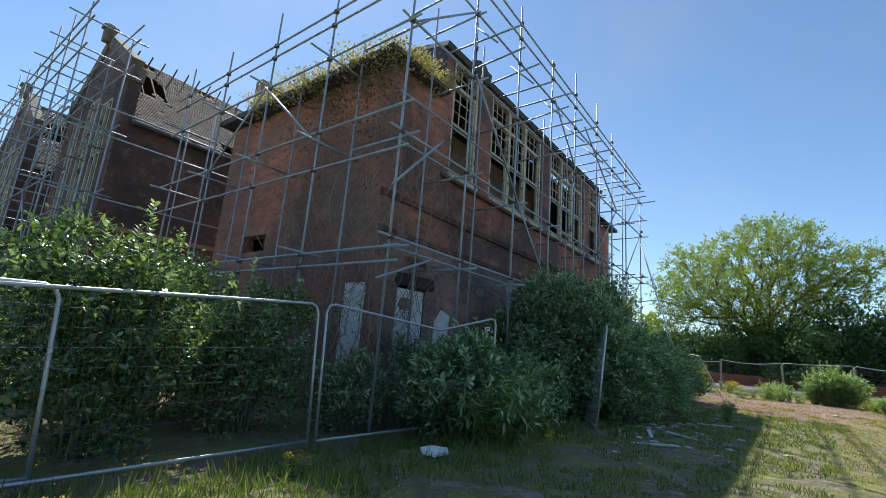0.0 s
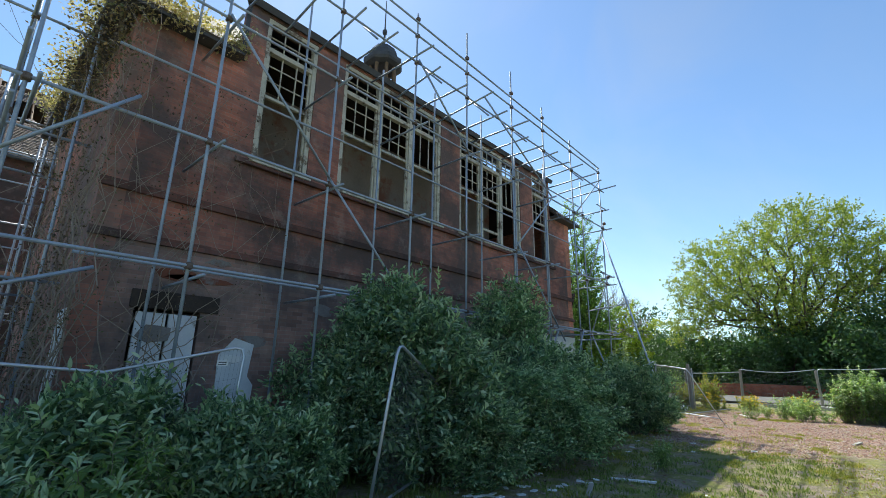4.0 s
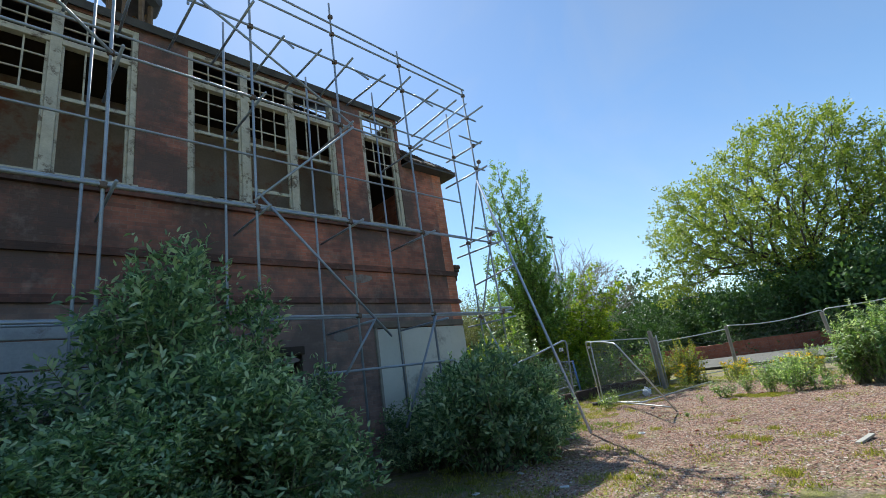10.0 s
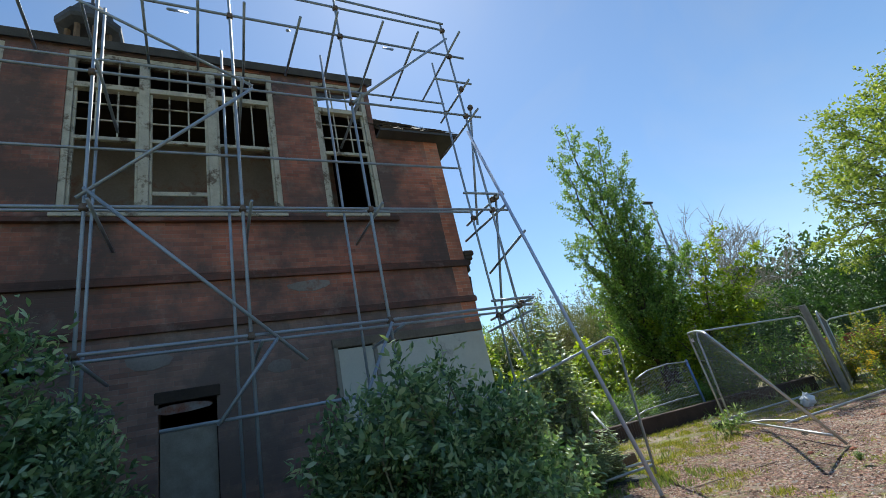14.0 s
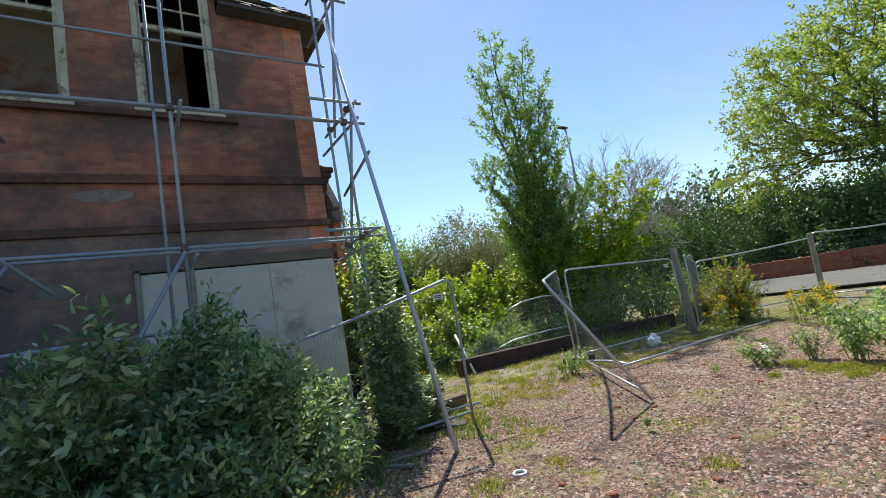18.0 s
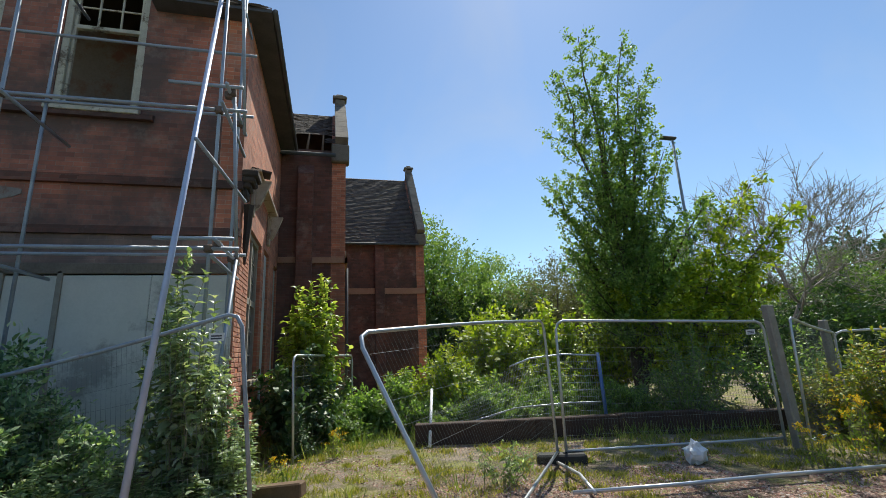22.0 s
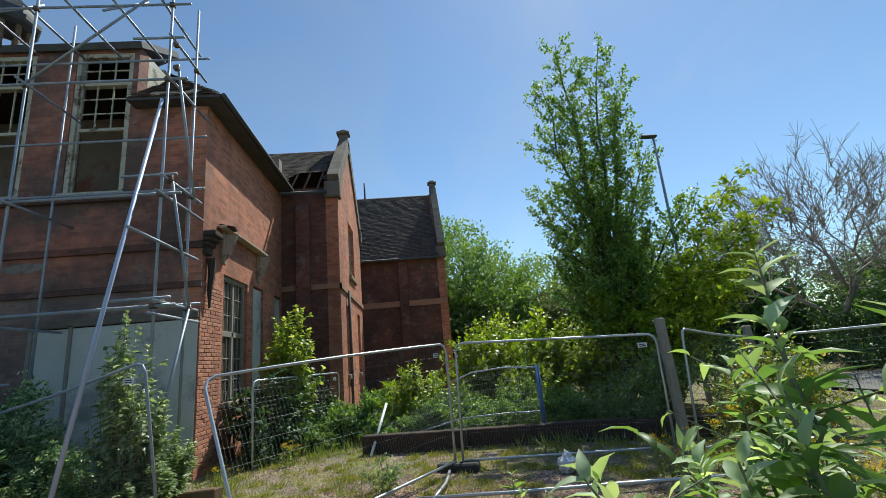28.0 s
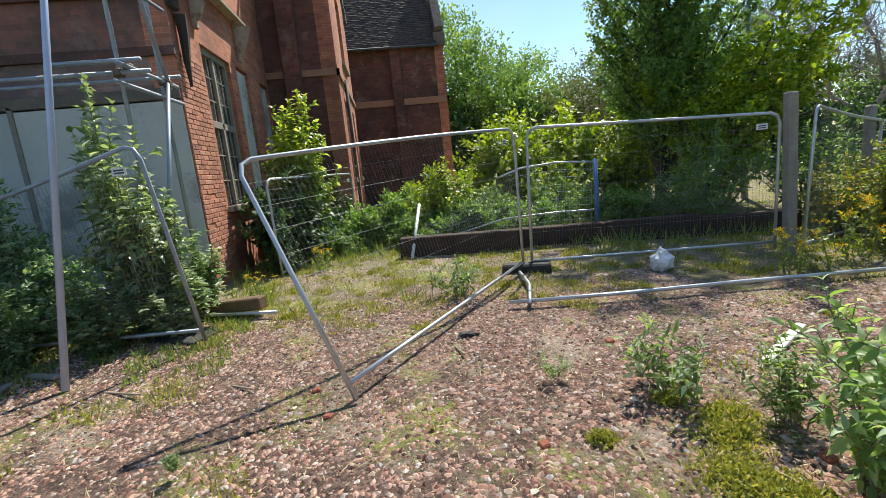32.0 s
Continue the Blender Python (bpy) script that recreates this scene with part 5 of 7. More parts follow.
wall("wall_link", M_BRICK_N, "x", 13.0, 0.35, -17.0, -11.3, -0.4, 7.4, label="brick wall between the blocks")


# ---- scaffold ----
TR = 0.0242
scaffold = thing("scaffold", "tall galvanised tube scaffold standing round the brick block", "scaffold")
XO, XI = -4.40, -5.45
YS = (5.5, 7.55, 9.64, 11.74, 13.63, 15.77, 17.63, 19.58, 22.0)
TOPS = (10.2, 10.3, 10.5, 10.15, 10.8, 10.75, 10.38, 9.95, 9.72)


def coupler(p, parent):
    bm = bmesh.new()
    soft_box(bm, (-0.05, -0.05, -0.05), (0.05, 0.05, 0.05), 0.018, Matrix.Translation(p))
    return part("coupler", bm, M_FITTING, parent)


for i, (y, top) in enumerate(zip(YS, TOPS)):
    tube("standard", (XO, y, lie(XO, y)), (XO + 0.02, y, top), TR, M_TUBE, scaffold)
    if 0 < i < len(YS) - 1:
        tube("inner_standard", (XI, y - 0.15, lie(XI, y)), (XI, y - 0.12, 9.0 + 0.3 * (i % 3)), TR, M_TUBE, scaffold)
for z in (3.05, 4.95, 7.15, 8.75, 9.50, 9.98):
    tube("ledger", (XO + 0.05, 5.2 if z < 9 else 5.4, z), (XO + 0.05, 22.35 if z < 9 else 22.05, z + (0.0 if z < 9.8 else -0.28)), TR, M_TUBE, scaffold)
    for y, top in zip(YS, TOPS):
        if z < top - 0.1:
            coupler((XO + 0.03, y, z), scaffold)
for z in (3.2, 5.45, 6.55, 8.35):
    tube("inner_ledger", (XI + 0.05, 6.4, z), (XI + 0.05, 22.25, z), TR, M_TUBE, scaffold)
rs = random.Random(11)
for y in YS:
    for z in (2.9, 4.9, 7.1):
        tube("transom", (XI - 0.25, y + 0.1, z), (XO + 0.35, y + 0.1, z), TR, M_TUBE, scaffold)
for k in range(21):
    y = 5.9 + k * 0.8
    tube("transom", (-5.75 + rs.uniform(-0.1, 0.2), y, 8.68 + rs.uniform(-0.05, 0.05)), (XO + rs.uniform(0.2, 0.75), y + rs.uniform(-0.1, 0.1), 8.70 + rs.uniform(-0.05, 0.08)), TR, M_TUBE, scaffold)
for a, b in (((15.77, 5.2), (18.3, 2.62)), ((15.7, 5.05), (17.9, 7.15)), ((17.9, 7.2), (14.3, 9.1)), ((9.64, 5.0), (7.55, 7.2)), ((5.35, 3.9), (6.6, 5.22)), ((5.2, 2.3), (6.5, 2.84)), ((11.74, 2.9), (9.64, 5.0)), ((19.58, 3.0), (18.4, 0.9)), ((13.63, 7.1), (11.74, 8.8)), ((19.58, 7.1), (22.0, 9.2)), ((7.55, 8.8), (5.5, 7.1))):
    tube("brace", (XO + 0.10, a[0], a[1]), (XO + 0.10, b[0], b[1]), TR, M_TUBE, scaffold)
for y in (8.6, 10.6, 12.7, 14.7, 16.7, 18.6, 20.7):
    tube("brace", (XO - 0.05, y, 8.75), (XI + 0.1, y + 0.25, 9.75), TR, M_TUBE, scaffold)
# the low lift at the gap in the bushes
tube("ledger", (XO + 0.05, 16.6, 2.06), (XO + 0.05, 20.0, 2.02), TR, M_TUBE, scaffold)
tube("brace", (XO + 0.1, 17.2, 2.0), (XO + 0.1, 17.95, 2.97), TR, M_TUBE, scaffold)
# south return
SXS = (-6.65, -8.9, -11.2, -13.5)
for k, x in enumerate(SXS):
    tube("standard", (x, 5.45, lie(x, 5.45)), (x, 5.45, 9.0 + 0.25 * (k % 2)), TR, M_TUBE, scaffold)
    tube("inner_standard", (x + 0.1, 6.25, 0.0), (x + 0.1, 6.25, 8.0), TR, M_TUBE, scaffold)
    for z in (2.9, 5.2, 7.15):
        tube("transom", (x + 0.06, 4.9, z), (x + 0.06, 6.5, z), TR, M_TUBE, scaffold)
for z in (2.62, 2.87, 4.6, 5.42, 7.12, 7.95, 8.30):
    tube("ledger", (-4.1, 5.42, z), (-14.2, 5.42, z), TR, M_TUBE, scaffold)
    for x in SXS:
        coupler((x, 5.44, z), scaffold)
for a, b in (((-8.9, 7.1), (-6.65, 5.2)), ((-11.2, 5.2), (-8.9, 7.1))):
    tube("brace", (a[0], 5.36, a[1]), (b[0], 5.36, b[1]), TR, M_TUBE, scaffold)
# north-east corner: return bay, raking shores
for x, y, top in ((-5.2, 22.08, 9.37),):
    tube("standard", (x, y, 0.1), (x, y, top), TR, M_TUBE, scaffold)
for z in (3.1, 5.2, 7.9):
    tube("ledger", (XI - 0.1, 22.13, z), (XO + 0.3, 22.13, z), TR, M_TUBE, scaffold)
    tube("transom", (XO + 0.12, 21.4, z + 0.06), (XO + 0.12, 22.3, z + 0.06), TR, M_TUBE, scaffold)
    coupler((XO, 22.1, z), scaffold)
    coupler((-5.2, 22.1, z), scaffold)
for x0, z0, x1, z1 in ((XO + 0.05, 7.45, -5.22, 5.05), (XO + 0.05, 5.30, -5.22, 3.0), (-5.2, 3.15, XO + 0.1, 0.9)):
    tube("brace", (x0, 22.17, z0), (x1, 22.17, z1), TR, M_TUBE, scaffold)
    coupler((x0, 22.15, z0 - 0.08), scaffold)
tube("raking_shore", (-4.36, 21.93, 6.75), (-2.57, 21.94, 0.10), 0.03, M_NEWTUBE, scaffold, "bright new pale-blue raking tube")
tube("brace", (-3.60, 21.97, 4.15), (-5.3, 22.22, 4.0), TR, M_TUBE, scaffold)


def far_scaffold():
    t = thing("scaffold", "dense tube scaffold in front of the gabled wings", "scaffold")
    for k in range(7):
        x = -15.5 - k * 2.0
        tube("standard", (x, 3.0, 0), (x + 0.05, 3.0, 10.8 + 0.4 * (k % 3)), TR, M_TUBE, t)
        tube("inner_standard", (x, 4.2, 0), (x, 4.2, 10.2), TR, M_TUBE, t)
        for z in (2.9, 5.0, 7.0, 9.0, 10.2):
            tube("transom", (x + 0.1, 2.5, z), (x + 0.1, 4.6, z), TR, M_TUBE, t)
        if k % 2 == 0:
            tube("brace", (x, 2.95, 3.0), (x - 2.0, 2.95, 5.0), TR, M_TUBE, t)
            tube("brace", (x - 2.0, 2.95, 5.0), (x, 2.95, 7.0), TR, M_TUBE, t)
    for z in (2.9, 5.0, 7.0, 9.0, 9.9, 10.4):
        tube("ledger", (-14.6, 2.95, z), (-29, 2.95, z), TR, M_TUBE, t)
        tube("inner_ledger", (-14.6, 4.15, z), (-29, 4.15, z), TR, M_TUBE, t)
    for y in (6.5, 8.6, 10.7):
        tube("standard", (-15.9, y, 0), (-15.9, y, 8.4), TR, M_TUBE, t)
    for z in (2.9, 5.0, 7.0, 7.9):
        tube("ledger", (-15.85, 3.0, z), (-15.85, 12.0, z), TR, M_TUBE, t)


far_scaffold()


# ---- fence panels ----
def fence_panel(bl, br, tr, tl, label="bare galvanised mesh fence panel standing upright", sag=0.0, wires=True, bow=0.0, mat=None, tag=True, kink=None):
    """A mesh fence panel on four corners: bent tube frame, wire infill, one small tag."""
    bl, br, tr, tl = (Vector(p) for p in (bl, br, tr, tl))
    t = thing("mesh_fence", label, "fence", "temporary mesh fences")
    nrm = (br - bl).cross(tl - bl).normalized()

    def at(u, v):
        p = bl.lerp(br, u).lerp(tl.lerp(tr, u), v)
        low = sag * math.sin(math.pi * u)
        if kink:
            low += kink[1] * max(0, min(u / kink[0], (1 - u) / (1 - kink[0])))
        return p + nrm * bow * math.sin(math.pi * u) * v - Vector((0, 0, low * v))

    loop = [at(0.0, 0.0), at(0.0, 0.5), at(0.0, 0.93), at(0.012, 0.98), at(0.035, 1.0)] + [at(u, 1.0) for u in (0.2, 0.35, 0.5, 0.6, 0.65, 0.8)] + [at(0.965, 1.0), at(0.988, 0.98), at(1.0, 0.93), at(1.0, 0.5), at(1.0, 0.0)]
    bm = bmesh.new()
    sweep(bm, loop, 0.0205, 8)
    part("frame", bm, mat or M_FENCE, t, smooth=True)
    bm = bmesh.new()
    sweep(bm, [at(u, 0.06) for u in (0, 0.25, 0.5, 0.75, 1)], 0.0195, 8)
    part("bottom_rail", bm, mat or M_FENCE, t, smooth=True)
    if wires:
        bm = bmesh.new()
        n = 74
        for k in range(1, n):
            u = k / n
            sweep(bm, [at(u, 0.06), at(u, 0.36), at(u, 0.68), at(u, 1.0)], 0.0012, 3, False)
        for k in range(1, 9):
            v = 0.06 + 0.94 * k / 9
            sweep(bm, [at(u, v) for u in (0, 0.2, 0.4, 0.6, 0.8, 1.0)], 0.0016, 3, False)
        w = part("wire_mesh", bm, M_WIRE, t)
        tagged(w, kind="stuff")
    if tag:
        bm = bmesh.new()
        c = at(0.93, 0.93)
        e = (br - bl).normalized()
        slab(bm, [c - e * 0.07 + nrm * 0.01, c + e * 0.07 + nrm * 0.01, c + e * 0.07 + nrm * 0.01 - Vector((0, 0, 0.075)), c - e * 0.07 + nrm * 0.01 - Vector((0, 0, 0.075))], 0.006)
        p = part("tag", bm, M_PLATE, t, "small white hire-company tag")
        bm = bmesh.new()
        for off in (0.02, 0.045):
            slab(bm, [c - e * 0.05 + nrm * 0.013 - Vector((0, 0, off)), c + e * 0.05 + nrm * 0.013 - Vector((0, 0, off)), c + e * 0.05 + nrm * 0.013 - Vector((0, 0, off + 0.014)), c - e * 0.05 + nrm * 0.013 - Vector((0, 0, off + 0.014))], 0.004)
        part("print", bm, M_INK, p)
    return t


def fence_foot(x, y, turn):
    t = thing("rubber_block", "black rubber fence foot lying on the ground", "fence foot", "fence feet", at=(x, y, lie(x, y)))
    t.rotation_euler = (0, 0, radians(turn))
    bm = bmesh.new()
    soft_box(bm, (-0.34, -0.11, -0.02), (0.34, 0.11, 0.12), 0.025)
    for k in (-0.05, 0.05):
        sweep(bm, [(k, 0, 0.11), (k, 0, 0.135)], 0.03, 8)
    part("block", bm, M_RUBBER, t)


# by the north opening
fence_panel((-4.68, 26.74, 0.12), (-4.05, 29.92, 0.14), (-4.05, 29.94, 1.93), (-4.70, 26.78, 2.07), "upright mesh fence panel beside a grey timber post")
fence_panel((-1.66, 24.46, 0.10), (-4.70, 26.62, 0.12), (-4.78, 26.62, 2.08), (-2.40, 23.68, 1.86), "twisted mesh fence panel leaning over the stony track", bow=0.05)
fence_foot(-4.68, 26.66, 70)
fence_panel((-6.2, 22.95, 0.1), (-9.6, 24.0, 0.1), (-9.7, 24.0, 1.72), (-6.3, 22.9, 1.74), "mesh fence panel overgrown beside the end wall")
fence_panel((-3.98, 19.4, 0.1), (-3.36, 22.79, 0.13), (-3.10, 22.64, 2.14), (-3.88, 19.45, 1.45), "half-fallen mesh fence panel caught in the bushes", sag=0.05, mat=M_TUBE)
# fallen tubes along the ground
for a, b in (((-3.2, 26.0, 0.16), (-2.55, 30.6, 0.17)), ((-4.5, 26.5, 0.15), (-3.1, 26.2, 0.16)), ((-4.45, 21.6, 0.16), (-3.95, 23.38, 0.17))):
    t = thing("loose_tube", "bent galvanised tube lying on the ground", "tube", "loose tubes")
    bm = bmesh.new()
    mid = Vector(a).lerp(Vector(b), 0.5) + Vector((0.06, 0.05, 0.02))
    sweep(bm, [a, Vector(a).lerp(mid, 0.5) + Vector((0.03, 0, 0)), mid, Vector(b).lerp(mid, 0.5), b], 0.022, 8)
    part("bar", bm, M_FENCE, t, smooth=True)
# along the start of the walk
fence_panel((-4.40, 0.8, -0.14), (-4.46, 4.44, -0.14), (-4.58, 4.42, 1.80), (-4.64, 0.78, 1.55), "mesh fence panel leaning back onto a leafy shrub", tag=False)
fence_panel((-4.42, 4.54, -0.14), (-3.85, 8.1, 0.0), (-3.92, 8.29, 1.99), (-4.52, 4.52, 1.83), "buckled mesh fence panel pushed in by bushes", kink=(0.6, 0.30))
fence_panel((-4.5, -2.0, -0.14), (-4.55, 1.62, -0.14), (-4.72, 1.55, 1.62), (-4.75, -2.0, 1.5), "mesh fence panel leaning back onto a leafy shrub", tag=False)
fence_panel((-2.19, 9.14, 0.0), (-3.9, 12.4, 0.0), (-4.0, 12.3, 1.3), (-2.07, 9.43, 2.04), "mesh fence sinking into the buddleias with torn netting", sag=0.1, bow=0.2)


def timber_post(x, y, h, lean=(0, 0), w=0.13, label="weathered grey timber gate post"):
    t = thing("timber_post", label, "post", "timber posts", at=(x, y, lie(x, y) - 0.05))
    bm = bmesh.new()
    soft_box(bm, (-w / 2, -w / 2, 0), (w / 2, w / 2, h), 0.02)
    for v in bm.verts:
        v.co.x += lean[0] * v.co.z / h + 0.01 * noise.noise(v.co * 5)
        v.co.y += lean[1] * v.co.z / h
    part("timber", bm, M_GREYWOOD, t)


timber_post(-3.96, 30.06, 2.13, (-0.03, -0.04))


def tag_stuff(name, me):
    return tagged(new(name, me), kind="stuff")


# ---- low wall and far boundary ----
def low_wall(p, q, h, w, label, mat):
    t = thing("low_wall", label, "low wall", "low walls")
    p, q = Vector((*p, 0)), Vector((*q, 0))
    n = max(1, int((q - p).length / 1.2))
    for k in range(n):
        bm = bmesh.new()
        a, b = p.lerp(q, (k + 0.003) / n), p.lerp(q, (k + 0.997) / n)
        e = (b - a).normalized()
        m = Matrix.Translation(a + Vector((0, 0, lie(a.x, a.y)))) @ Matrix(((e.x, -e.y, 0, 0), (e.y, e.x, 0, 0), (0, 0, 1, 0), (0, 0, 0, 1)))
        soft_box(bm, (0, -w / 2, -0.2), ((b - a).length, w / 2, h + 0.015 * (k % 2)), 0.015, m)
        part("block", bm, mat, t)


low_wall((-6.75, 24.95), (-6.25, 27.0), 0.36, 0.24, "low dark timber-and-brick retaining wall", M_SLEEPER)
low_wall((-6.40, 27.0), (-5.3, 31.5), 0.34, 0.24, "low dark timber-and-brick retaining wall", M_SLEEPER)


def far_boundary():
    """The road beyond the site: kerb, asphalt, brick wall and the line of fence panels."""
    bm = bmesh.new()
    slab(bm, [(-12, 37.5, 0.16), (26, 36.0, 0.42), (26, 42, 0.50), (-12, 45, 0.2)], 0.03)
    tagged(part("road", bm, M_ASPHALT), "pale worn asphalt road", "road", "", "structure")
    low_wall((-1.8, 34.7), (20, 33.6), 0.16, 0.2, "pale concrete kerb of the road", M_KERB)
    low_wall((-14, 45.6), (28, 42.6), 0.95, 0.3, "low red brick wall on the far side of the road", M_BRICK)
    pts = [(-3.9, 30.2), (-4.6, 32.0), (-2.7, 34.8), (0.5, 35.9), (3.8, 35.8), (7.2, 35.6), (10.6, 35.2), (14.0, 34.6)]
    for k, (a, b) in enumerate(zip(pts, pts[1:])):
        za, zb = lie(*a), lie(*b)
        ta, tb = 1.95 + 0.1 * math.sin(k * 2.1), 1.95 + 0.1 * math.sin(k * 2.1 + 2.0)
        if k < 2:
            ta, tb = ((1.88, 1.62), (1.64, 1.72))[k]
        fence_panel((*a, za), (*b, zb), (b[0], b[1] + 0.1, zb + tb), (a[0], a[1] + 0.1, za + ta), "mesh fence panel in the far boundary line", sag=0.03 if k < 2 else 0.16 if k % 2 == 0 else 0.05, tag=False)
        if k:
            timber_post(a[0], a[1] - 0.1, 1.9, (0.05 * (k % 3 - 1), 0), 0.12, "grey timber post holding the far fence")


far_boundary()


def sagging_fence():
    """The torn mesh fence that sags behind the low wall."""
    t = thing("sagging_fence", "sagging torn mesh fence on a blue post", "fence")
    top = [Vector(p) for p in ((-7.25, 25.35, 0.58), (-7.1, 25.9, 0.80), (-6.95, 26.4, 1.05), (-6.85, 26.85, 1.36), (-6.75, 27.25, 1.50), (-6.65, 27.9, 1.55), (-6.53, 28.56, 1.50))]
    foot = [Vector((p.x + 0.12 * math.sin(i * 2.0), p.y + 0.25 * (1 - i / 6), 0.22)) for i, p in enumerate(top)]

    def at(u, v):
        i = min(5, int(u * 6))
        f = u * 6 - i
        p = foot[i].lerp(foot[i + 1], f).lerp(top[i].lerp(top[i + 1], f), v)
        return p + Vector((0.08 * math.sin(u * 9) * math.sin(v * 3), 0, 0))

    bm = bmesh.new()
    sweep(bm, [at(u / 18, 1.0) for u in range(9, 19)], 0.017, 6)
    part("top_rail", bm, M_FENCE, t, smooth=True)
    bm = bmesh.new()
    sweep(bm, [at(u / 18, 0.32) for u in range(3, 19)], 0.014, 6)
    part("bottom_rail", bm, M_FENCE, t, smooth=True)
    bm = bmesh.new()
    for k in range(1, 84):
        sweep(bm, [at(k / 84, v) for v in (0.0, 0.33, 0.66, 1.0)], 0.0022, 3, False)
    for k in range(1, 10):
        sweep(bm, [at(u / 24, k / 10) for u in range(25)], 0.0022, 3, False)
    tagged(part("wire_mesh", bm, M_FENCE, t), kind="stuff")
    for dx in (0.0, 0.07):
        tube("post", (-6.42 - dx, 28.55 + dx, 0.1), (-6.53 - dx, 28.58 + dx, 1.55), 0.024, M_BLUEPOST, t, "blue-painted steel post")
    t = thing("white_post", "short white post leaning by the low wall", "post")
    tube("pole", (-6.35, 25.12, 0.15), (-7.3, 25.4, 1.0), 0.028, M_WHITE, t)


sagging_fence()


def plastic_bag():
    t = thing("plastic_bag", "crumpled white plastic bag on the grass", "plastic bag", at=(-3.85, 28.17, lie(-3.85, 28.17)))
    bm = bmesh.new()
    bmesh.ops.create_icosphere(bm, subdivisions=3, radius=0.135)
    for v in bm.verts:
        d = v.co.normalized()
        v.co *= 1 + 0.35 * noise.noise(d * 2.3) + 0.22 * noise.noise(d * 5.5)
        v.co.z = v.co.z * 1.15 + 0.13
        v.co.z = max(0.0, v.co.z)
        if v.co.z > 0.2:
            v.co.x *= 0.6
            v.co.y *= 0.7
    part("film", bm, M_WHITE, t)


plastic_bag()


def street_lamp():
    t = thing("street_lamp", "tall grey street lamp standing behind the trees", "street lamp", at=(-9.4, 34.0, 0.1))
    bm = bmesh.new()
    sweep(bm, [(0, 0, 0), (0, 0, 2.0), (0, 0, 2.05), (0, 0, 7.9)], [0.085, 0.085, 0.06, 0.035], 8)
    part("column", bm, M_TUBE, t, smooth=True)
    bm = bmesh.new()
    soft_box(bm, (-0.10, -0.42, 7.88), (0.10, 0.12, 7.97), 0.04)
    part("lantern", bm, M_LEAD, t)


street_lamp()


# ---- shrubs along the long wall ----
HEDGE = "shrubs along the long wall"
hedge_a = mound("buddleia_bush", "tall grey-green buddleia in the shade of the wall", (-3.6, 14.4, 0), 3.7, 1.4, 250, 66, 0.115, M_LEAF_BUDD, 21, M_LEAF_TIP, wide=0.36, group=HEDGE, clump=0.42)
hedge_b = mound("buddleia_bush", "broad grey-green buddleia in the shade of the wall", (-3.3, 11.0, 0), 3.3, 1.5, 250, 66, 0.115, M_LEAF_BUDD, 22, M_LEAF_TIP, wide=0.36, group=HEDGE, clump=0.42)
hedge_c = mound("elder_bush", "dark leafy shrub against the brick wall", (-3.0, 19.1, 0), 2.1, 1.1, 170, 62, 0.105, M_LEAF_BUDD, 23, M_LEAF_TIP, wide=0.4, group=HEDGE, clump=0.36)
for x, y, s, tall, turn, src in ((-3.8, 12.6, 0.85, 0.72, 80, hedge_a), (-3.9, 10.9, 0.9, 1.0, 10, hedge_a), (-3.5, 11.7, 0.85, 0.74, 250, hedge_a), (-2.9, 12.9, 0.8, 0.72, 150, hedge_b), (-4.2, 10.2, 0.62, 0.85, 200, hedge_a), (-2.7, 14.9, 0.85, 0.85, 20, hedge_b), (-3.6, 15.7, 0.85, 1.1, 300, hedge_c), (-4.7, 18.9, 0.7, 0.8, 90, hedge_c), (-3.9, 20.3, 0.85, 0.75, 40, hedge_c), (-2.6, 19.9, 0.85, 0.9, 240, hedge_c), (-4.3, 19.6, 0.9, 1.0, 10, hedge_c), (-2.4, 11.4, 0.62, 0.75, 33, hedge_b), (-2.2, 13.6, 0.65, 0.75, 75, hedge_a), (-4.6, 10.6, 0.9, 1.0, 130, hedge_b), (-4.9, 15.0, 0.85, 1.0, 210, hedge_b)):
    place(src, x, y, 0, turn, s, tall)
low_a = mound("buddleia_bush", "low leafy buddleia pushing through the fence", (-3.6, 6.6, 0), 1.5, 0.8, 140, 66, 0.11, M_LEAF_BUDD, 31, M_LEAF_TIP, wide=0.36, group=HEDGE, clump=0.30)
for x, y, s, turn in ((-3.3, 7.9, 0.85, 60), (-4.7, 7.3, 0.95, 100), (-3.3, 8.8, 0.75, 250), (-5.3, 5.9, 0.8, 20), (-5.0, 6.9, 0.6, 300)):
    place(low_a, x, y, 0, turn, s)
shrub("buddleia_bush", "fresh green buddleia in front of the sagging fence", (-2.85, 6.7, 0), 1.3, 0.8, 70, M_LEAF_NEAR, 34, 0.15, 0.055, young=M_LEAF_TIP, near=True, group=HEDGE)
sunny = mound("leafy_bush", "dense broad-leaved bush with sunlit top behind the fence", (-5.85, 2.3, -0.15), 2.9, 1.1, 210, 54, 0.095, M_LEAF_GLOSS, 33, wide=0.46, group="bushes behind the leaning fence", clump=0.42)
place(sunny, -5.8, -0.3, 0, 80, 0.9, 0.58)
place(sunny, -6.1, 4.3, 0, 200, 0.9, 0.95)
place(sunny, -7.9, 3.6, 0, 140, 1.0, 1.0)
place(sunny, -7.6, 1.0, 0, 10, 0.95, 0.66)
place(sunny, -10.3, 3.4, 0, 300, 1.1, 0.85)
place(sunny, -12.5, 2.0, 0, 250, 1.1, 0.9)


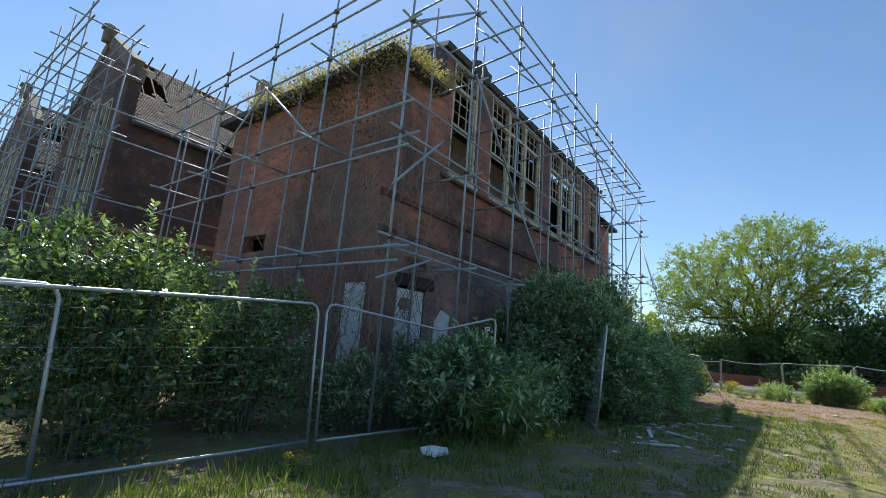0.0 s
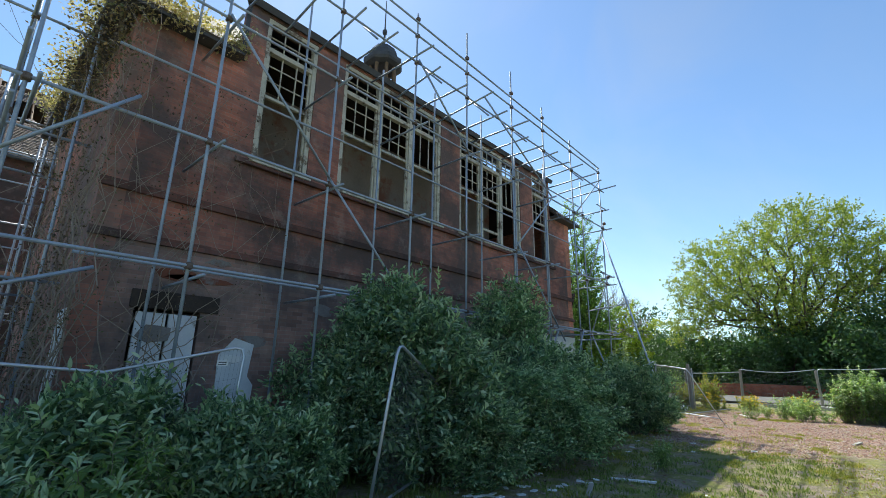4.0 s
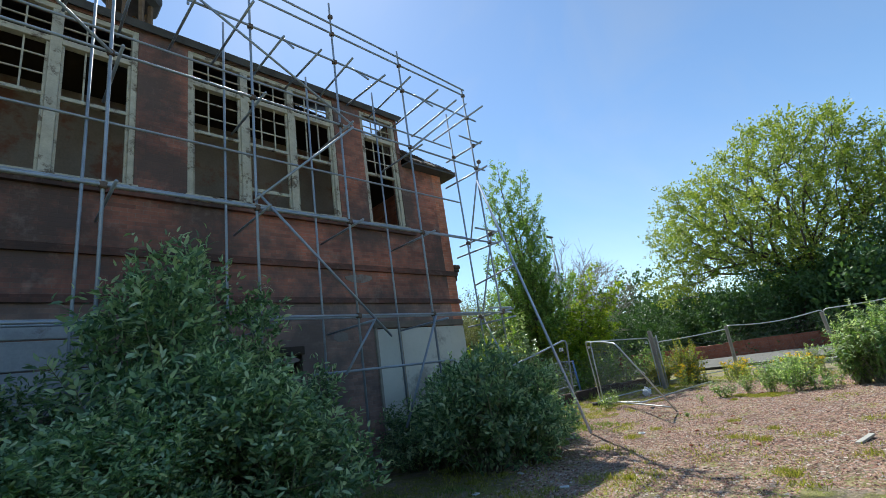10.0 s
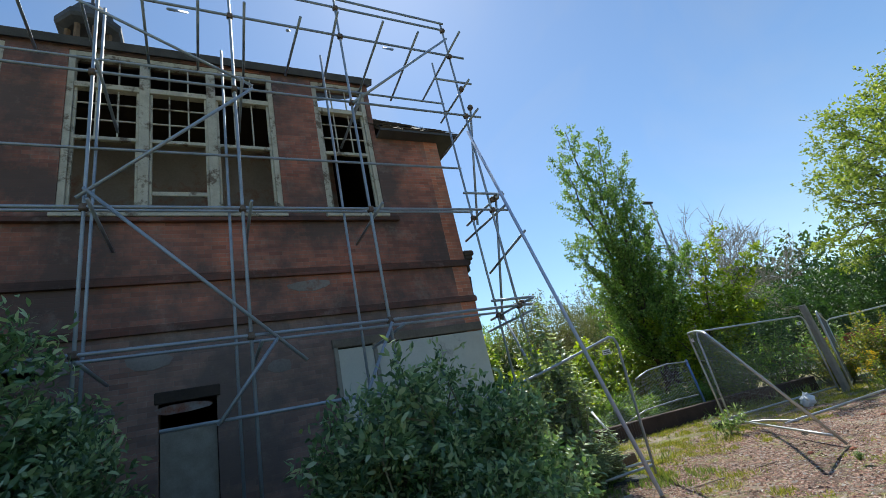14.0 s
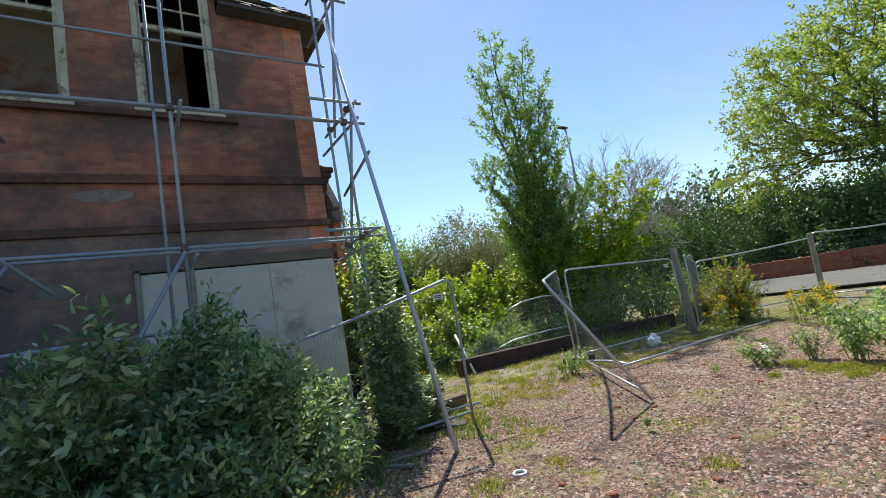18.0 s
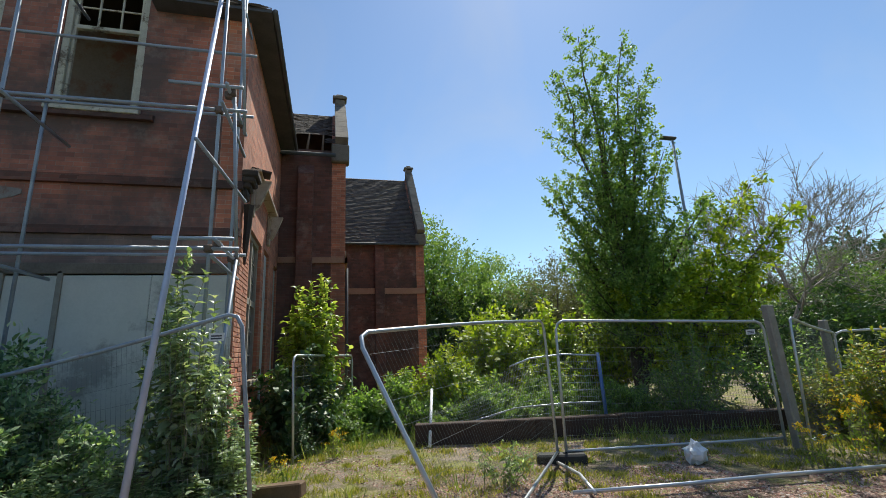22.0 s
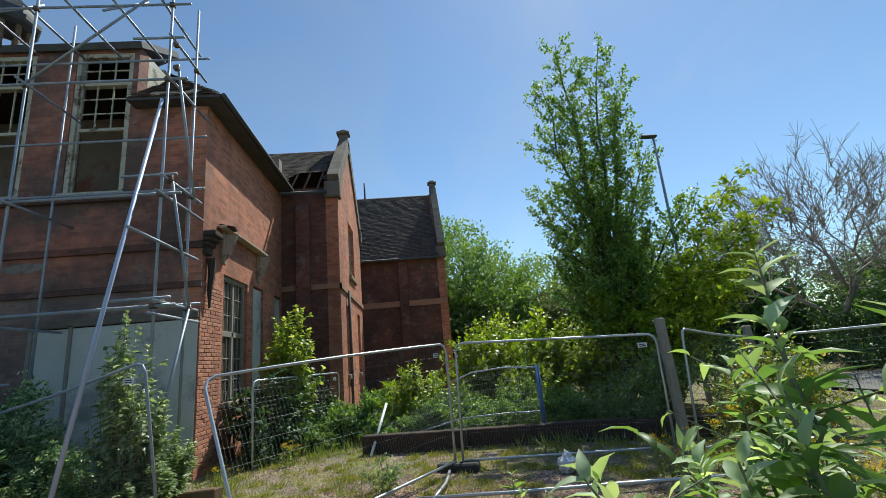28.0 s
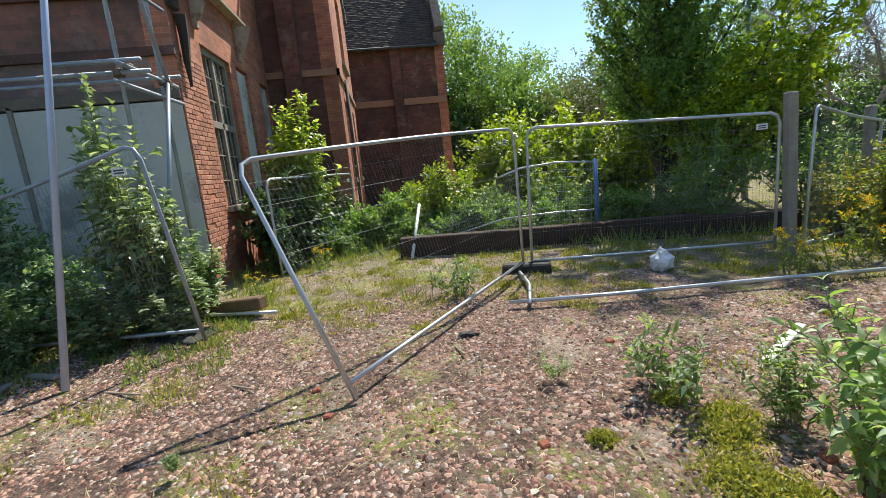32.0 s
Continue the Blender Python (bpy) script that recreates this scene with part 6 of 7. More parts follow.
def vines():
    """Dead climbing stems over the south corner, with a green and yellow mass on the roof above."""
    rng = np.random.default_rng(41)
    t = thing("climbing_vine", "dead brown climber on the brick corner, green on the eaves", "climber")
    bm = bmesh.new()
    P, W = [], []
    for k in range(62):
        on_e = rng.random() < 0.4
        u = rng.uniform(0, 1.5) if on_e else rng.uniform(0, 1) ** 1.8 * 4.0
        p = np.array([EX + 0.08, SY + u, -0.2]) if on_e else np.array([EX - u, SY - 0.08, -0.2])
        pts = [p.copy()]
        for s in range(12):
            p = p + np.array([0, rng.normal() * 0.42, 0.56]) if on_e else p + np.array([rng.normal() * 0.46, 0, 0.56])
            p[0 if on_e else 1] = (EX + 0.05 + 0.35 * rng.random() ** 2) if on_e else (SY - 0.06 - 0.4 * rng.random() ** 2)
            pts.append(p.copy())
            if rng.random() < 0.35:
                P.append(p.copy())
                W.append(unit(rng, 1)[0] * 0.4 + [0.1, -0.1, -0.2])
        sweep(bm, [tuple(q) for q in pts], [0.011 - 0.0007 * i for i in range(13)], 4, False)
    tagged(part("stem_mass", bm, M_TWIG, t), kind="stuff")
    ob = tag_stuff("leaves", spray_leaves(rng, np.array(P), np.array(W), 12, 0.05, 0.10, M_LEAF_DEAD, "leaves"))
    ob.parent = t
    n = 130
    on = rng.random(n) < 0.4
    z = rng.uniform(0.3, 7.2, n)
    starts = np.where(on[:, None], np.stack([np.full(n, EX + 0.12), SY + rng.random(n) ** 1.6 * 1.5, z], 1), np.stack([EX - rng.random(n) ** 1.7 * 3.6, np.full(n, SY - 0.14), z], 1))
    ob = tag_stuff("withered_leaves", spray_leaves(rng, starts, unit(rng, n) * 0.3 + [0, 0, -0.2], 30, 0.045, 0.16, M_LEAF_DEAD, "withered_leaves"))
    ob.parent = t
    n = 250
    u = rng.random(n)
    starts = np.stack([EX + 0.35 - u * 5.5, SY - 0.52 + rng.random(n) * 0.7, EAVE - 0.10 + rng.random(n) * 0.22], 1)
    edge = rng.random(n) < 0.2
    starts[edge] = np.stack([EX + 0.40 - rng.random(edge.sum()) * 0.3, SY + rng.random(edge.sum()) * 1.7, EAVE + rng.random(edge.sum()) * 0.12], 1)
    ways = unit(rng, n) * 0.3 + [0, -0.08, 0.04]
    ob = tag_stuff("roof_growth", spray_leaves(rng, starts, ways, 40, 0.075, 0.09, M_MOSS, "roof_growth"))
    ob.parent = t
    n = 80
    starts = np.stack([EX + 0.3 - rng.random(n) ** 1.6 * 3.2, SY - 0.45 + rng.random(n) * 0.35, EAVE - 0.1 - rng.random(n) ** 2 * 1.6], 1)
    ob = tag_stuff("hanging_leaves", spray_leaves(rng, starts, unit(rng, n) * 0.4 + [0, 0, -0.3], 22, 0.075, 0.16, M_LEAF_DEAD, "hanging_leaves"))
    ob.parent = t


vines()

# ---- plants at the north corner ----
climb = shrub("bramble", "pale-leaved climber growing up the scaffold corner", (-3.98, 21.98, 0.05), 3.1, 0.48, 42, M_LEAF_PALE, 51, 0.115, 0.07, near=True, narrow=0.6, arch=0.2, group="plants at the corner")
place(climb, -4.5, 22.3, 0.05, 120, 0.8, 0.5)
place(climb, -4.2, 22.0, 0.05, 60, 0.9, 0.52)
place(climb, -3.85, 22.3, 0.05, 200, 0.85, 0.36)
place(climb, -3.5, 21.7, 0.05, 320, 0.7, 0.42)
place(climb, -3.9, 20.4, 0.05, 200, 0.62, 0.55)
place(climb, -3.3, 21.0, 0.05, 140, 0.5, 0.6)
place(climb, -3.0, 20.2, 0.05, 40, 0.45, 0.6)
place(low_a, -2.9, 19.6, 0.1, 10, 0.8)
maple = shrub("young_maple", "young broad-leaved maple with bright leaves by the end wall", (-8.2, 23.1, 0.05), 3.45, 0.75, 60, M_LEAF_TREE, 52, 0.145, 0.07, near=True, narrow=0.85, arch=0.3)
under = shrub("young_maple", "dark leafy undergrowth below the end wall", (-7.3, 22.9, 0.05), 1.9, 0.9, 60, M_LEAF_DARK, 53, 0.15, 0.07, narrow=0.6)
place(under, -9.2, 23.0, 0.05, 90, 1.0)
place(under, -6.6, 22.9, 0.05, 190, 0.4)
lime = shrub("green_bush", "bright lime-green bush behind the low wall", (-8.6, 26.1, 0.1), 1.75, 1.0, 80, M_LEAF_LIME, 54, 0.13, 0.06, narrow=0.6)
for x, y, s, tall, turn in ((-10.4, 25.4, 0.9, 0.8, 50), (-12.3, 28.2, 1.5, 1.1, 120), (-12.0, 30.2, 1.6, 1.15, 200), (-11.6, 31.9, 1.4, 1.1, 260), (-14.0, 29.4, 1.6, 1.2, 310), (-10.6, 29.4, 1.0, 0.9, 20)):
    place(lime, x, y, 0.1, turn, s, tall)
gold = shrub("bronze_shrub", "yellow and bronze leaved shrub beside the timber post", (-3.55, 31.4, 0.1), 1.8, 0.72, 80, M_LEAF_GOLD, 55, 0.085, 0.05, narrow=0.5)
place(gold, -2.0, 31.9, 0.1, 100, 0.5, 0.8)
place(gold, -4.6, 31.6, 0.1, 200, 0.8, 0.9)
dead = shrub("dark_shrub", "dark bronze shrub behind the fence panel", (-6.2, 30.2, 0.1), 1.5, 0.9, 44, M_LEAF_SLIM, 56, 0.10, 0.06, narrow=0.4)
place(dead, -7.5, 31.6, 0.1, 100, 1.3)
place(dead, -5.2, 32.6, 0.1, 200, 1.3)

nettle = mound("nettle_patch", "soft green nettles and weeds behind the low wall", (-7.6, 26.2, 0.1), 0.75, 0.55, 60, 60, 0.075, M_LEAF_SLIM, 57, M_LEAF_SLIM, wide=0.5, group="nettles behind the low wall", clump=0.2, category="weeds")
nt = random.Random(58)
for k in range(34):
    x, y = nt.uniform(-10.2, -6.9), nt.uniform(24.6, 31.2)
    if k > 26:
        x, y = nt.uniform(-9.6, -6.6), nt.uniform(22.9, 24.6)
    place(nettle, x, y, lie(x, y) - 0.02, nt.uniform(0, 360), nt.uniform(0.7, 1.25), nt.uniform(0.7, 1.1))

# the buddleia that the walk turns round, and small plants about it
bud = shrub("buddleia_bush", "fresh buddleia with long soft grey-green leaves in full sun", (2.0, 27.0, 0.15), 1.97, 0.6, 52, M_LEAF_NEAR, 61, 0.125, 0.062, young=M_LEAF_TIP, near=True, narrow=0.38, arch=0.3, stem_r=0.010, group="buddleias on the waste ground", split=True)
place(bud, 2.45, 27.3, 0.15, 250, 0.95, 0.98)
place(bud, 1.62, 27.2, 0.15, 130, 0.86, 0.98)
place(bud, 2.3, 27.75, 0.15, 20, 1.0, 1.02)
bud_far = shrub("buddleia_bush", "fresh buddleia in the dry grass", (2.9, 27.9, 0.15), 1.8, 0.8, 34, M_LEAF_NEAR, 62, 0.16, 0.06, young=M_LEAF_TIP, near=True, narrow=0.35, arch=0.3, stem_r=0.008, group="buddleias on the waste ground")
bud_wild = shrub("buddleia_bush", "bushy buddleia among the ragwort and dry grass", (5.2, 29.0, 0.2), 1.85, 0.95, 52, M_LEAF_LIGHT, 63, 0.13, 0.055, young=M_LEAF_TIP, narrow=0.34, arch=0.5, stem_r=0.008, group="buddleias on the waste ground")
place(bud_far, 3.6, 24.2, 0.15, 220, 0.55, 0.8)
bud_low = shrub("buddleia_bush", "knee-high leafy buddleia at the edge of the stones", (-0.15, 26.82, 0.12), 0.95, 0.45, 15, M_LEAF_NEAR, 67, 0.085, 0.05, young=M_LEAF_TIP, near=True, narrow=0.42, arch=0.4, stem_r=0.006, group="buddleias on the waste ground")
place(bud_low, 0.4, 26.75, 0.12, 100, 0.95, 1.0)
place(bud_low, -0.6, 26.85, 0.12, 220, 0.62, 0.95)
seedling = shrub("buddleia_seedling", "slender young buddleia shoots among the stones", (-1.05, 26.5, 0.12), 0.62, 0.26, 7, M_LEAF_NEAR, 66, 0.085, 0.05, young=M_LEAF_TIP, near=True, narrow=0.36, arch=0.4, stem_r=0.005, group="buddleia seedlings")
for k, (x, y, s, h) in enumerate(((-1.22, 26.62, 0.95, 0.95), (-1.55, 25.88, 0.42, 1.0), (-0.3, 27.3, 1.0, 1.1), (0.3, 27.15, 1.3, 1.2), (0.75, 27.0, 1.3, 1.3), (1.1, 27.3, 1.3, 1.2), (0.95, 26.6, 0.9, 1.0), (0.2, 27.75, 1.2, 1.1))):
    place(seedling, x, y, 0.12, 71 * k, s, h)
place(bud_far, -1.1, 23.47, 0.12, 20, 0.07)
place(bud_far, 0.0, 28.4, 0.12, 80, 0.55)
place(bud_far, -0.6, 14.5, 0.05, 80, 0.28, 1.3)
place(seedling, -3.9, 25.55, 0.12, 160, 1.0, 1.15)
place(seedling, -3.98, 25.48, 0.12, 40, 0.9, 1.0)
place(bud_wild, 1.6, 31.3, 0.15, 10, 0.5)
place(bud_wild, 0.2, 32.2, 0.15, 200, 0.45)
place(bud_wild, 3.4, 31.6, 0.15, 80, 0.8)
place(bud_wild, 6.4, 26.0, 0.25, 30, 1.05)
place(bud_wild, 5.6, 22.4, 0.2, 150, 0.85)
place(bud_wild, 6.8, 19.5, 0.25, 60, 0.9)


def spent_heads(bush, height, spread, count, seed):
    """Rust-brown dead flower heads nodding from the tips of a buddleia."""
    rng = np.random.default_rng(seed)
    a, o = rng.random(count) * 6.283, spread * np.sqrt(rng.random(count))
    starts = np.stack([np.cos(a) * o, np.sin(a) * o, height * (0.95 - 0.35 * (o / spread) ** 2) * rng.uniform(0.8, 1.02, count)], 1)
    ways = np.stack([np.cos(a) * 0.16, np.sin(a) * 0.16, rng.uniform(-0.02, 0.12, count)], 1)
    tag_stuff("spent_flower_mass", spray_leaves(rng, starts, ways, 34, 0.028, 0.012, M_RUST, "spent_flower_mass")).parent = bush


edge_bush = shrub("buddleia_bush", "tall buddleia with rust-brown spent flower heads", (4.2, 19.2, 0.15), 2.45, 0.9, 58, M_LEAF_NEAR, 64, 0.15, 0.055, young=M_LEAF_TIP, near=True, narrow=0.33, group="buddleias on the waste ground")
spent_heads(edge_bush, 2.45, 0.9, 12, 65)
place(gold, 3.9, 21.6, 0.15, 40, 0.75, 0.9)
place(gold, 4.6, 23.4, 0.2, 140, 0.7, 0.8)
place(bud_wild, 3.5, 15.6, 0.1, 200, 0.42, 0.9)
place(bud_wild, 4.4, 13.2, 0.1, 20, 0.6, 0.9)
place(lime, 3.6, 26.0, 0.15, 20, 0.45, 0.7)


def ragwort(at, seed):
    rng = np.random.default_rng(seed)
    t = thing("ragwort", "yellow-flowered ragwort growing in the rough grass", "wild flower", "ragwort", at=at)
    bm = bmesh.new()
    S, F = [], []
    for k in range(13):
        a, o, h = rng.random() * 6.283, rng.random() * 0.34, rng.uniform(0.3, 0.75)
        p = np.array([math.cos(a) * o, math.sin(a) * o, 0])
        tip = p * 1.5 + [0, 0, h]
        sweep(bm, [tuple(p), tuple((p + tip) / 2 + rng.normal(size=3) * 0.02), tuple(tip)], [0.006, 0.005, 0.003], 4, False)
        for q in np.linspace(0.1, 0.95, 9):
            S.append(p + (tip - p) * q)
        for j in range(7):
            F.append(tip + rng.normal(size=3) * [0.05, 0.05, 0.018])
    tagged(part("stem_mass", bm, M_STEM, t), kind="stuff")
    S, F = np.array(S), np.array(F)
    ob = tag_stuff("leaves", spray_leaves(rng, S, unit(rng, len(S)) * 0.04, 2, 0.075, 0.02, M_LEAF_TREE, "leaves"))
    ob.parent = t
    ob = tag_stuff("flower_mass", spray_leaves(rng, F, unit(rng, len(F)) * 0.01, 7, 0.026, 0.006, M_FLOWER, "flower_mass"))
    ob.parent = t
    return t


rag = ragwort((-3.3, 30.2, 0.12), 71)
place(dead, -9.4, 32.8, 0.1, 160, 1.5)
place(dead, -7.0, 33.4, 0.1, 260, 1.5)
rw = random.Random(74)
for k in range(9):
    x, y = rw.uniform(-6.2, -4.2), rw.uniform(23.2, 30.6)
    place(rw.choice((seedling, rag, rag)), x, y, lie(x, y), rw.uniform(0, 360), rw.uniform(0.07, 0.15) * 1.3, rw.uniform(0.8, 1.3))
rr = random.Random(72)
for k in range(46):
    x, y = rr.uniform(-3.6, 7.0), rr.uniform(27.6, 33.0)
    if k > 30:
        x, y = rr.uniform(3.6, 7.0), rr.uniform(17, 27)
    if x < 2.2 and y < 29.2:
        y += 2.4
    place(rag, x, y, lie(x, y), rr.uniform(0, 360), rr.uniform(0.55, 1.0))
for k in range(7):
    x, y = rr.uniform(3.2, 5.2), rr.uniform(24.6, 28.8)
    place(rag, x, y, lie(x, y), rr.uniform(0, 360), rr.uniform(0.5, 0.95))
for x, y, s in ((-5.0, 22.9, 0.5), (-6.3, 23.6, 0.6), (-1.9, 6.4, 0.5), (-3.3, 3.4, 0.45), (-2.9, 1.4, 0.36), (-2.7, 0.9, 0.3)):
    place(rag, x, y, lie(x, y), 40 * s * 10, s)


# ---- trees ----
def crown(*b):
    return [((x, y, z), (rx, ry, rz), w) for x, y, z, rx, ry, rz, w in b]


leader_tree("slim_tree", "tall slender green tree of several upright stems", (-10.25, 32.2, 0.1), [(-0.25, -0.35, 12.2), (0.35, 0.75, 11.7), (-0.5, -1.1, 10.8), (0.55, 1.15, 10.0), (0.4, -0.5, 9.2), (0.5, 1.6, 7.6), (-0.8, -1.6, 6.6), (1.3, 1.9, 5.4)], 46, 1.75, M_LEAF_SLIM, M_BARK, 81, 0.12, 0.75, 0.17, dense=16)
leader_tree("young_tree", "young tree with long arching yellow-green branches", (-8.6, 32.5, 0.1), [(0.3, 2.8, 6.0), (1.8, 2.3, 4.75), (0.9, 2.0, 3.6), (-0.9, -0.9, 3.2), (1.6, 0.8, 2.8), (-0.4, 1.0, 3.6)], 46, 0.36, M_LEAF_LIME, M_BARK, 82, 0.15, 0.0, 0.25, thick=0.045, dense=13)
leader_tree("young_tree", "dense green sapling beneath the slender tree", (-11.6, 33.2, 0.1), [(0, 0, 4.6), (1.0, 0.6, 4.0), (-1.2, -0.4, 4.1), (0.6, -1.2, 3.6), (1.8, 1.6, 3.4)], 16, 1.25, M_LEAF_TREE, M_BARK, 182, 0.16, 0.5, 0.1, thick=0.07)
limb_tree("broad_tree", "broad spreading spring-green tree beyond the boundary", (-1.2, 50.0, 0.2), 0.42, (0.2, 0.1, 3.6), crown((-0.2, 0, 8.6, 6.4, 6.0, 4.0, 3), (-5.0, 0.3, 8.2, 3.4, 3.6, 3.0, 1.6), (4.9, 0, 9.4, 3.6, 3.6, 3.0, 2), (1.4, 0, 12.2, 3.8, 3.8, 2.3, 1.3), (-1.8, 0, 11.4, 2.8, 2.8, 2.0, 0.8), (-4.6, 0, 10.8, 2.6, 2.6, 1.8, 0.8), (7.6, 0, 10.8, 2.0, 2.0, 1.0, 0.4), (-7.4, 0, 5.6, 2.2, 2.2, 1.4, 0.5), (3.0, 0, 5.4, 4.5, 3.0, 1.6, 0.6)), 620, 160, 0.195, M_LEAF_TREE, M_BARK, 83, 1.3, 0.3, 0.98)
limb_tree("roadside_tree", "tall green tree beyond the boundary fence", (12.4, 52.0, 0.3), 0.34, (0.1, 0, 3.4), crown((0, 0, 7.6, 4.4, 4.2, 3.8, 3), (0.2, 0, 11.0, 2.4, 2.4, 2.6, 1.5), (2.6, 0, 7.0, 3.2, 3.2, 2.8, 1.2), (-2.4, 0, 6.8, 2.6, 2.8, 2.6, 1)), 350, 140, 0.20, M_LEAF_TREE, M_BARK, 84, 1.25, 0.6, 1.0)
limb_tree("roadside_tree", "tall green tree beyond the boundary fence", (14.5, 41.5, 0.4), 0.28, (0, 0.1, 2.8), crown((0, 0, 6.4, 3.6, 3.6, 3.4, 3), (0.4, 0, 9.4, 2.2, 2.2, 2.2, 1.5)), 230, 150, 0.21, M_LEAF_TREE, M_BARK, 85, 1.0, 0.4, 0.85)
limb_tree("bare_tree", "pale thin-leaved tree with fine grey twigs", (-15.1, 44.0, 0.1), 0.16, (0.1, 0.1, 1.9), crown((0, 0.2, 6.0, 3.8, 3.9, 3.2, 3), (1.2, 2.2, 5.2, 3.0, 3.2, 2.6, 1.4), (-1.0, -1.4, 5.2, 2.4, 2.6, 2.4, 1)), 240, 34, 0.075, M_LEAF_GREY, M_PALETWIG, 86, 0.95, 0.7, 0.45, twigs=8, bare=4)
hedge_tree = tree("hedge_tree", "rounded green tree in the far tree line", (-30.6, 31.0, 0), 6.0, 0.25, crown((0, 0, 6.4, 3.4, 3.4, 3.8, 2), (2.2, 1.6, 4.6, 3.0, 3.0, 3.2, 2), (-2.0, -1.2, 4.4, 2.8, 2.8, 3.0, 1.5)), 900, 30, 0.24, M_LEAF_SLIM, M_BARK, 87, 0.9, 0.3, 24, 0.08, sprays=160, group="far tree line")
olive_tree = tree("hedge_tree", "pale olive tree in the far tree line", (-26.0, 39.5, 0), 5.0, 0.2, crown((0, 0, 5.0, 3.0, 3.0, 3.0, 2), (1.6, 1.6, 3.6, 2.6, 2.6, 2.6, 2)), 620, 22, 0.17, M_LEAF_GREY, M_BARK, 88, 1.0, 0.5, 40, 0.2, group="far tree line")
dark_tree = tree("hedge_tree", "dense dark green hedge tree beside the road", (-12.5, 55, 0), 4.0, 0.25, crown((0, 0, 3.0, 3.6, 2.6, 3.2, 2), (2.6, 0, 2.2, 3.2, 2.6, 2.4, 2), (-2.6, 0, 2.2, 3.0, 2.6, 2.4, 2)), 760, 32, 0.29, M_LEAF_DARK, M_BARK, 89, 0.9, 0.3, 16, 0.05, group="far tree line")
far_hedge = tree("far_hedge", "dense dark hedge closing the view beyond the road", (-15.5, 59, 0), 2.6, 0.2, crown((0, 0, 2.2, 2.6, 1.6, 2.4, 2), (1.9, 0, 1.6, 2.2, 1.6, 1.9, 1.5), (-1.9, 0, 1.6, 2.2, 1.6, 1.9, 1.5)), 420, 26, 0.40, M_LEAF_DARK, M_BARK, 90, 0.7, 0.3, 10, group="far tree line", category="hedge")
for k in range(13):
    place(far_hedge, -12 + k * 3.2, 58.4 + 0.9 * (k % 3), 0, 47 * k, 1.0 + 0.08 * (k % 4), 1.0)
for k, (x, y) in enumerate(((-29, 33), (-31.5, 38), (-26.5, 36), (-33, 29), (-25, 42), (-35, 34), (-28.5, 29.5), (-22, 44))):
    place(far_hedge, x, y, 0, 60 * k, 1.05, 1.0)
for src, rows in ((hedge_tree, ((-32, 36, 0.95), (-31, 26.5, 0.9), (-24, 47, 0.8), (-36, 30, 1.2), (-19, 53, 0.7), (-33, 21, 1.1), (-40, 14, 1.2))), (olive_tree, ((-23.5, 36.5, 0.9), (-20.5, 38.2, 0.8), (-29, 43, 1.1), (-26, 46, 1.0))), (dark_tree, ((-21.5, 56.5, 1.2), (-6.5, 50.5, 0.8), (-2, 47.3, 0.85), (2, 47.0, 0.95), (6.0, 46.8, 1.0), (9.4, 47, 0.72), (14.5, 46.5, 0.85), (4.6, 48.5, 1.1), (-4.2, 48.6, 0.75), (20, 46.5, 1.15), (0, 52.5, 1.0), (8, 54, 1.2), (28, 45, 1.3), (-15, 45.5, 0.7), (-17, 60, 1.5), (36, 41, 1.4), (27, 36, 1.0), (-9.5, 49.2, 0.62), (-12.8, 50.5, 0.8), (-0.5, 49.0, 0.6), (3.4, 51.5, 0.7), (11.5, 49.0, 0.7), (17.5, 48.5, 0.8), (-7.8, 57, 0.9)))):
    for k, (x, y, s) in enumerate(rows):
        place(src, x, y, 0, 77 * k + 30, s, 0.92 + 0.16 * ((k * 5) % 4) / 3)
for k, (x, y) in enumerate(((13.5, 14), (14.5, 20), (13, 26), (15, 6), (14, -3), (8, -9), (0, -12), (-9, -11), (-18, -9), (-27, -6))):
    place(far_hedge, x, y, 0, 50 * k, 1.0, 0.9)


# ---- ground cover ----
def grass(name, label, area, count, seed, height, mat, keep=None):
    rng = np.random.default_rng(seed)
    x = rng.uniform(area[0], area[1], count)
    y = rng.uniform(area[2], area[3], count)
    m = np.array([(keep(a, b) if keep else True) and noise.noise(Vector((a * 0.8, b * 0.8, seed))) > -0.15 and noise.noise(Vector((a * 3.6, b * 3.6, seed))) > -0.08 for a, b in zip(x, y)])
    x, y = x[m], y[m]
    z = np.array([lie(a, b) for a, b in zip(x, y)]) - 0.01
    n = len(x)
    way = rng.normal(size=(n, 3)) * 0.4 + [0, 0, 1.0]
    L = height * rng.uniform(0.35, 1.2, n)
    me = quad_leaves(name, np.stack([x, y, z], 1), way, unit(rng, n), L, 0.012 + 0.004 * rng.random(n), mat)
    tagged(new(name, me), label, "grass", "", "stuff")


def off_track(x, y):
    """Grass thins out on the stony patch."""
    d = ((x + 0.4) / 3.4) ** 2 + ((y - 24.0) / 6.2) ** 2
    return d > 1.0 or noise.noise(Vector((x * 1.1, y * 1.1, 4))) > (0.36 if y > 21.8 else 0.08)


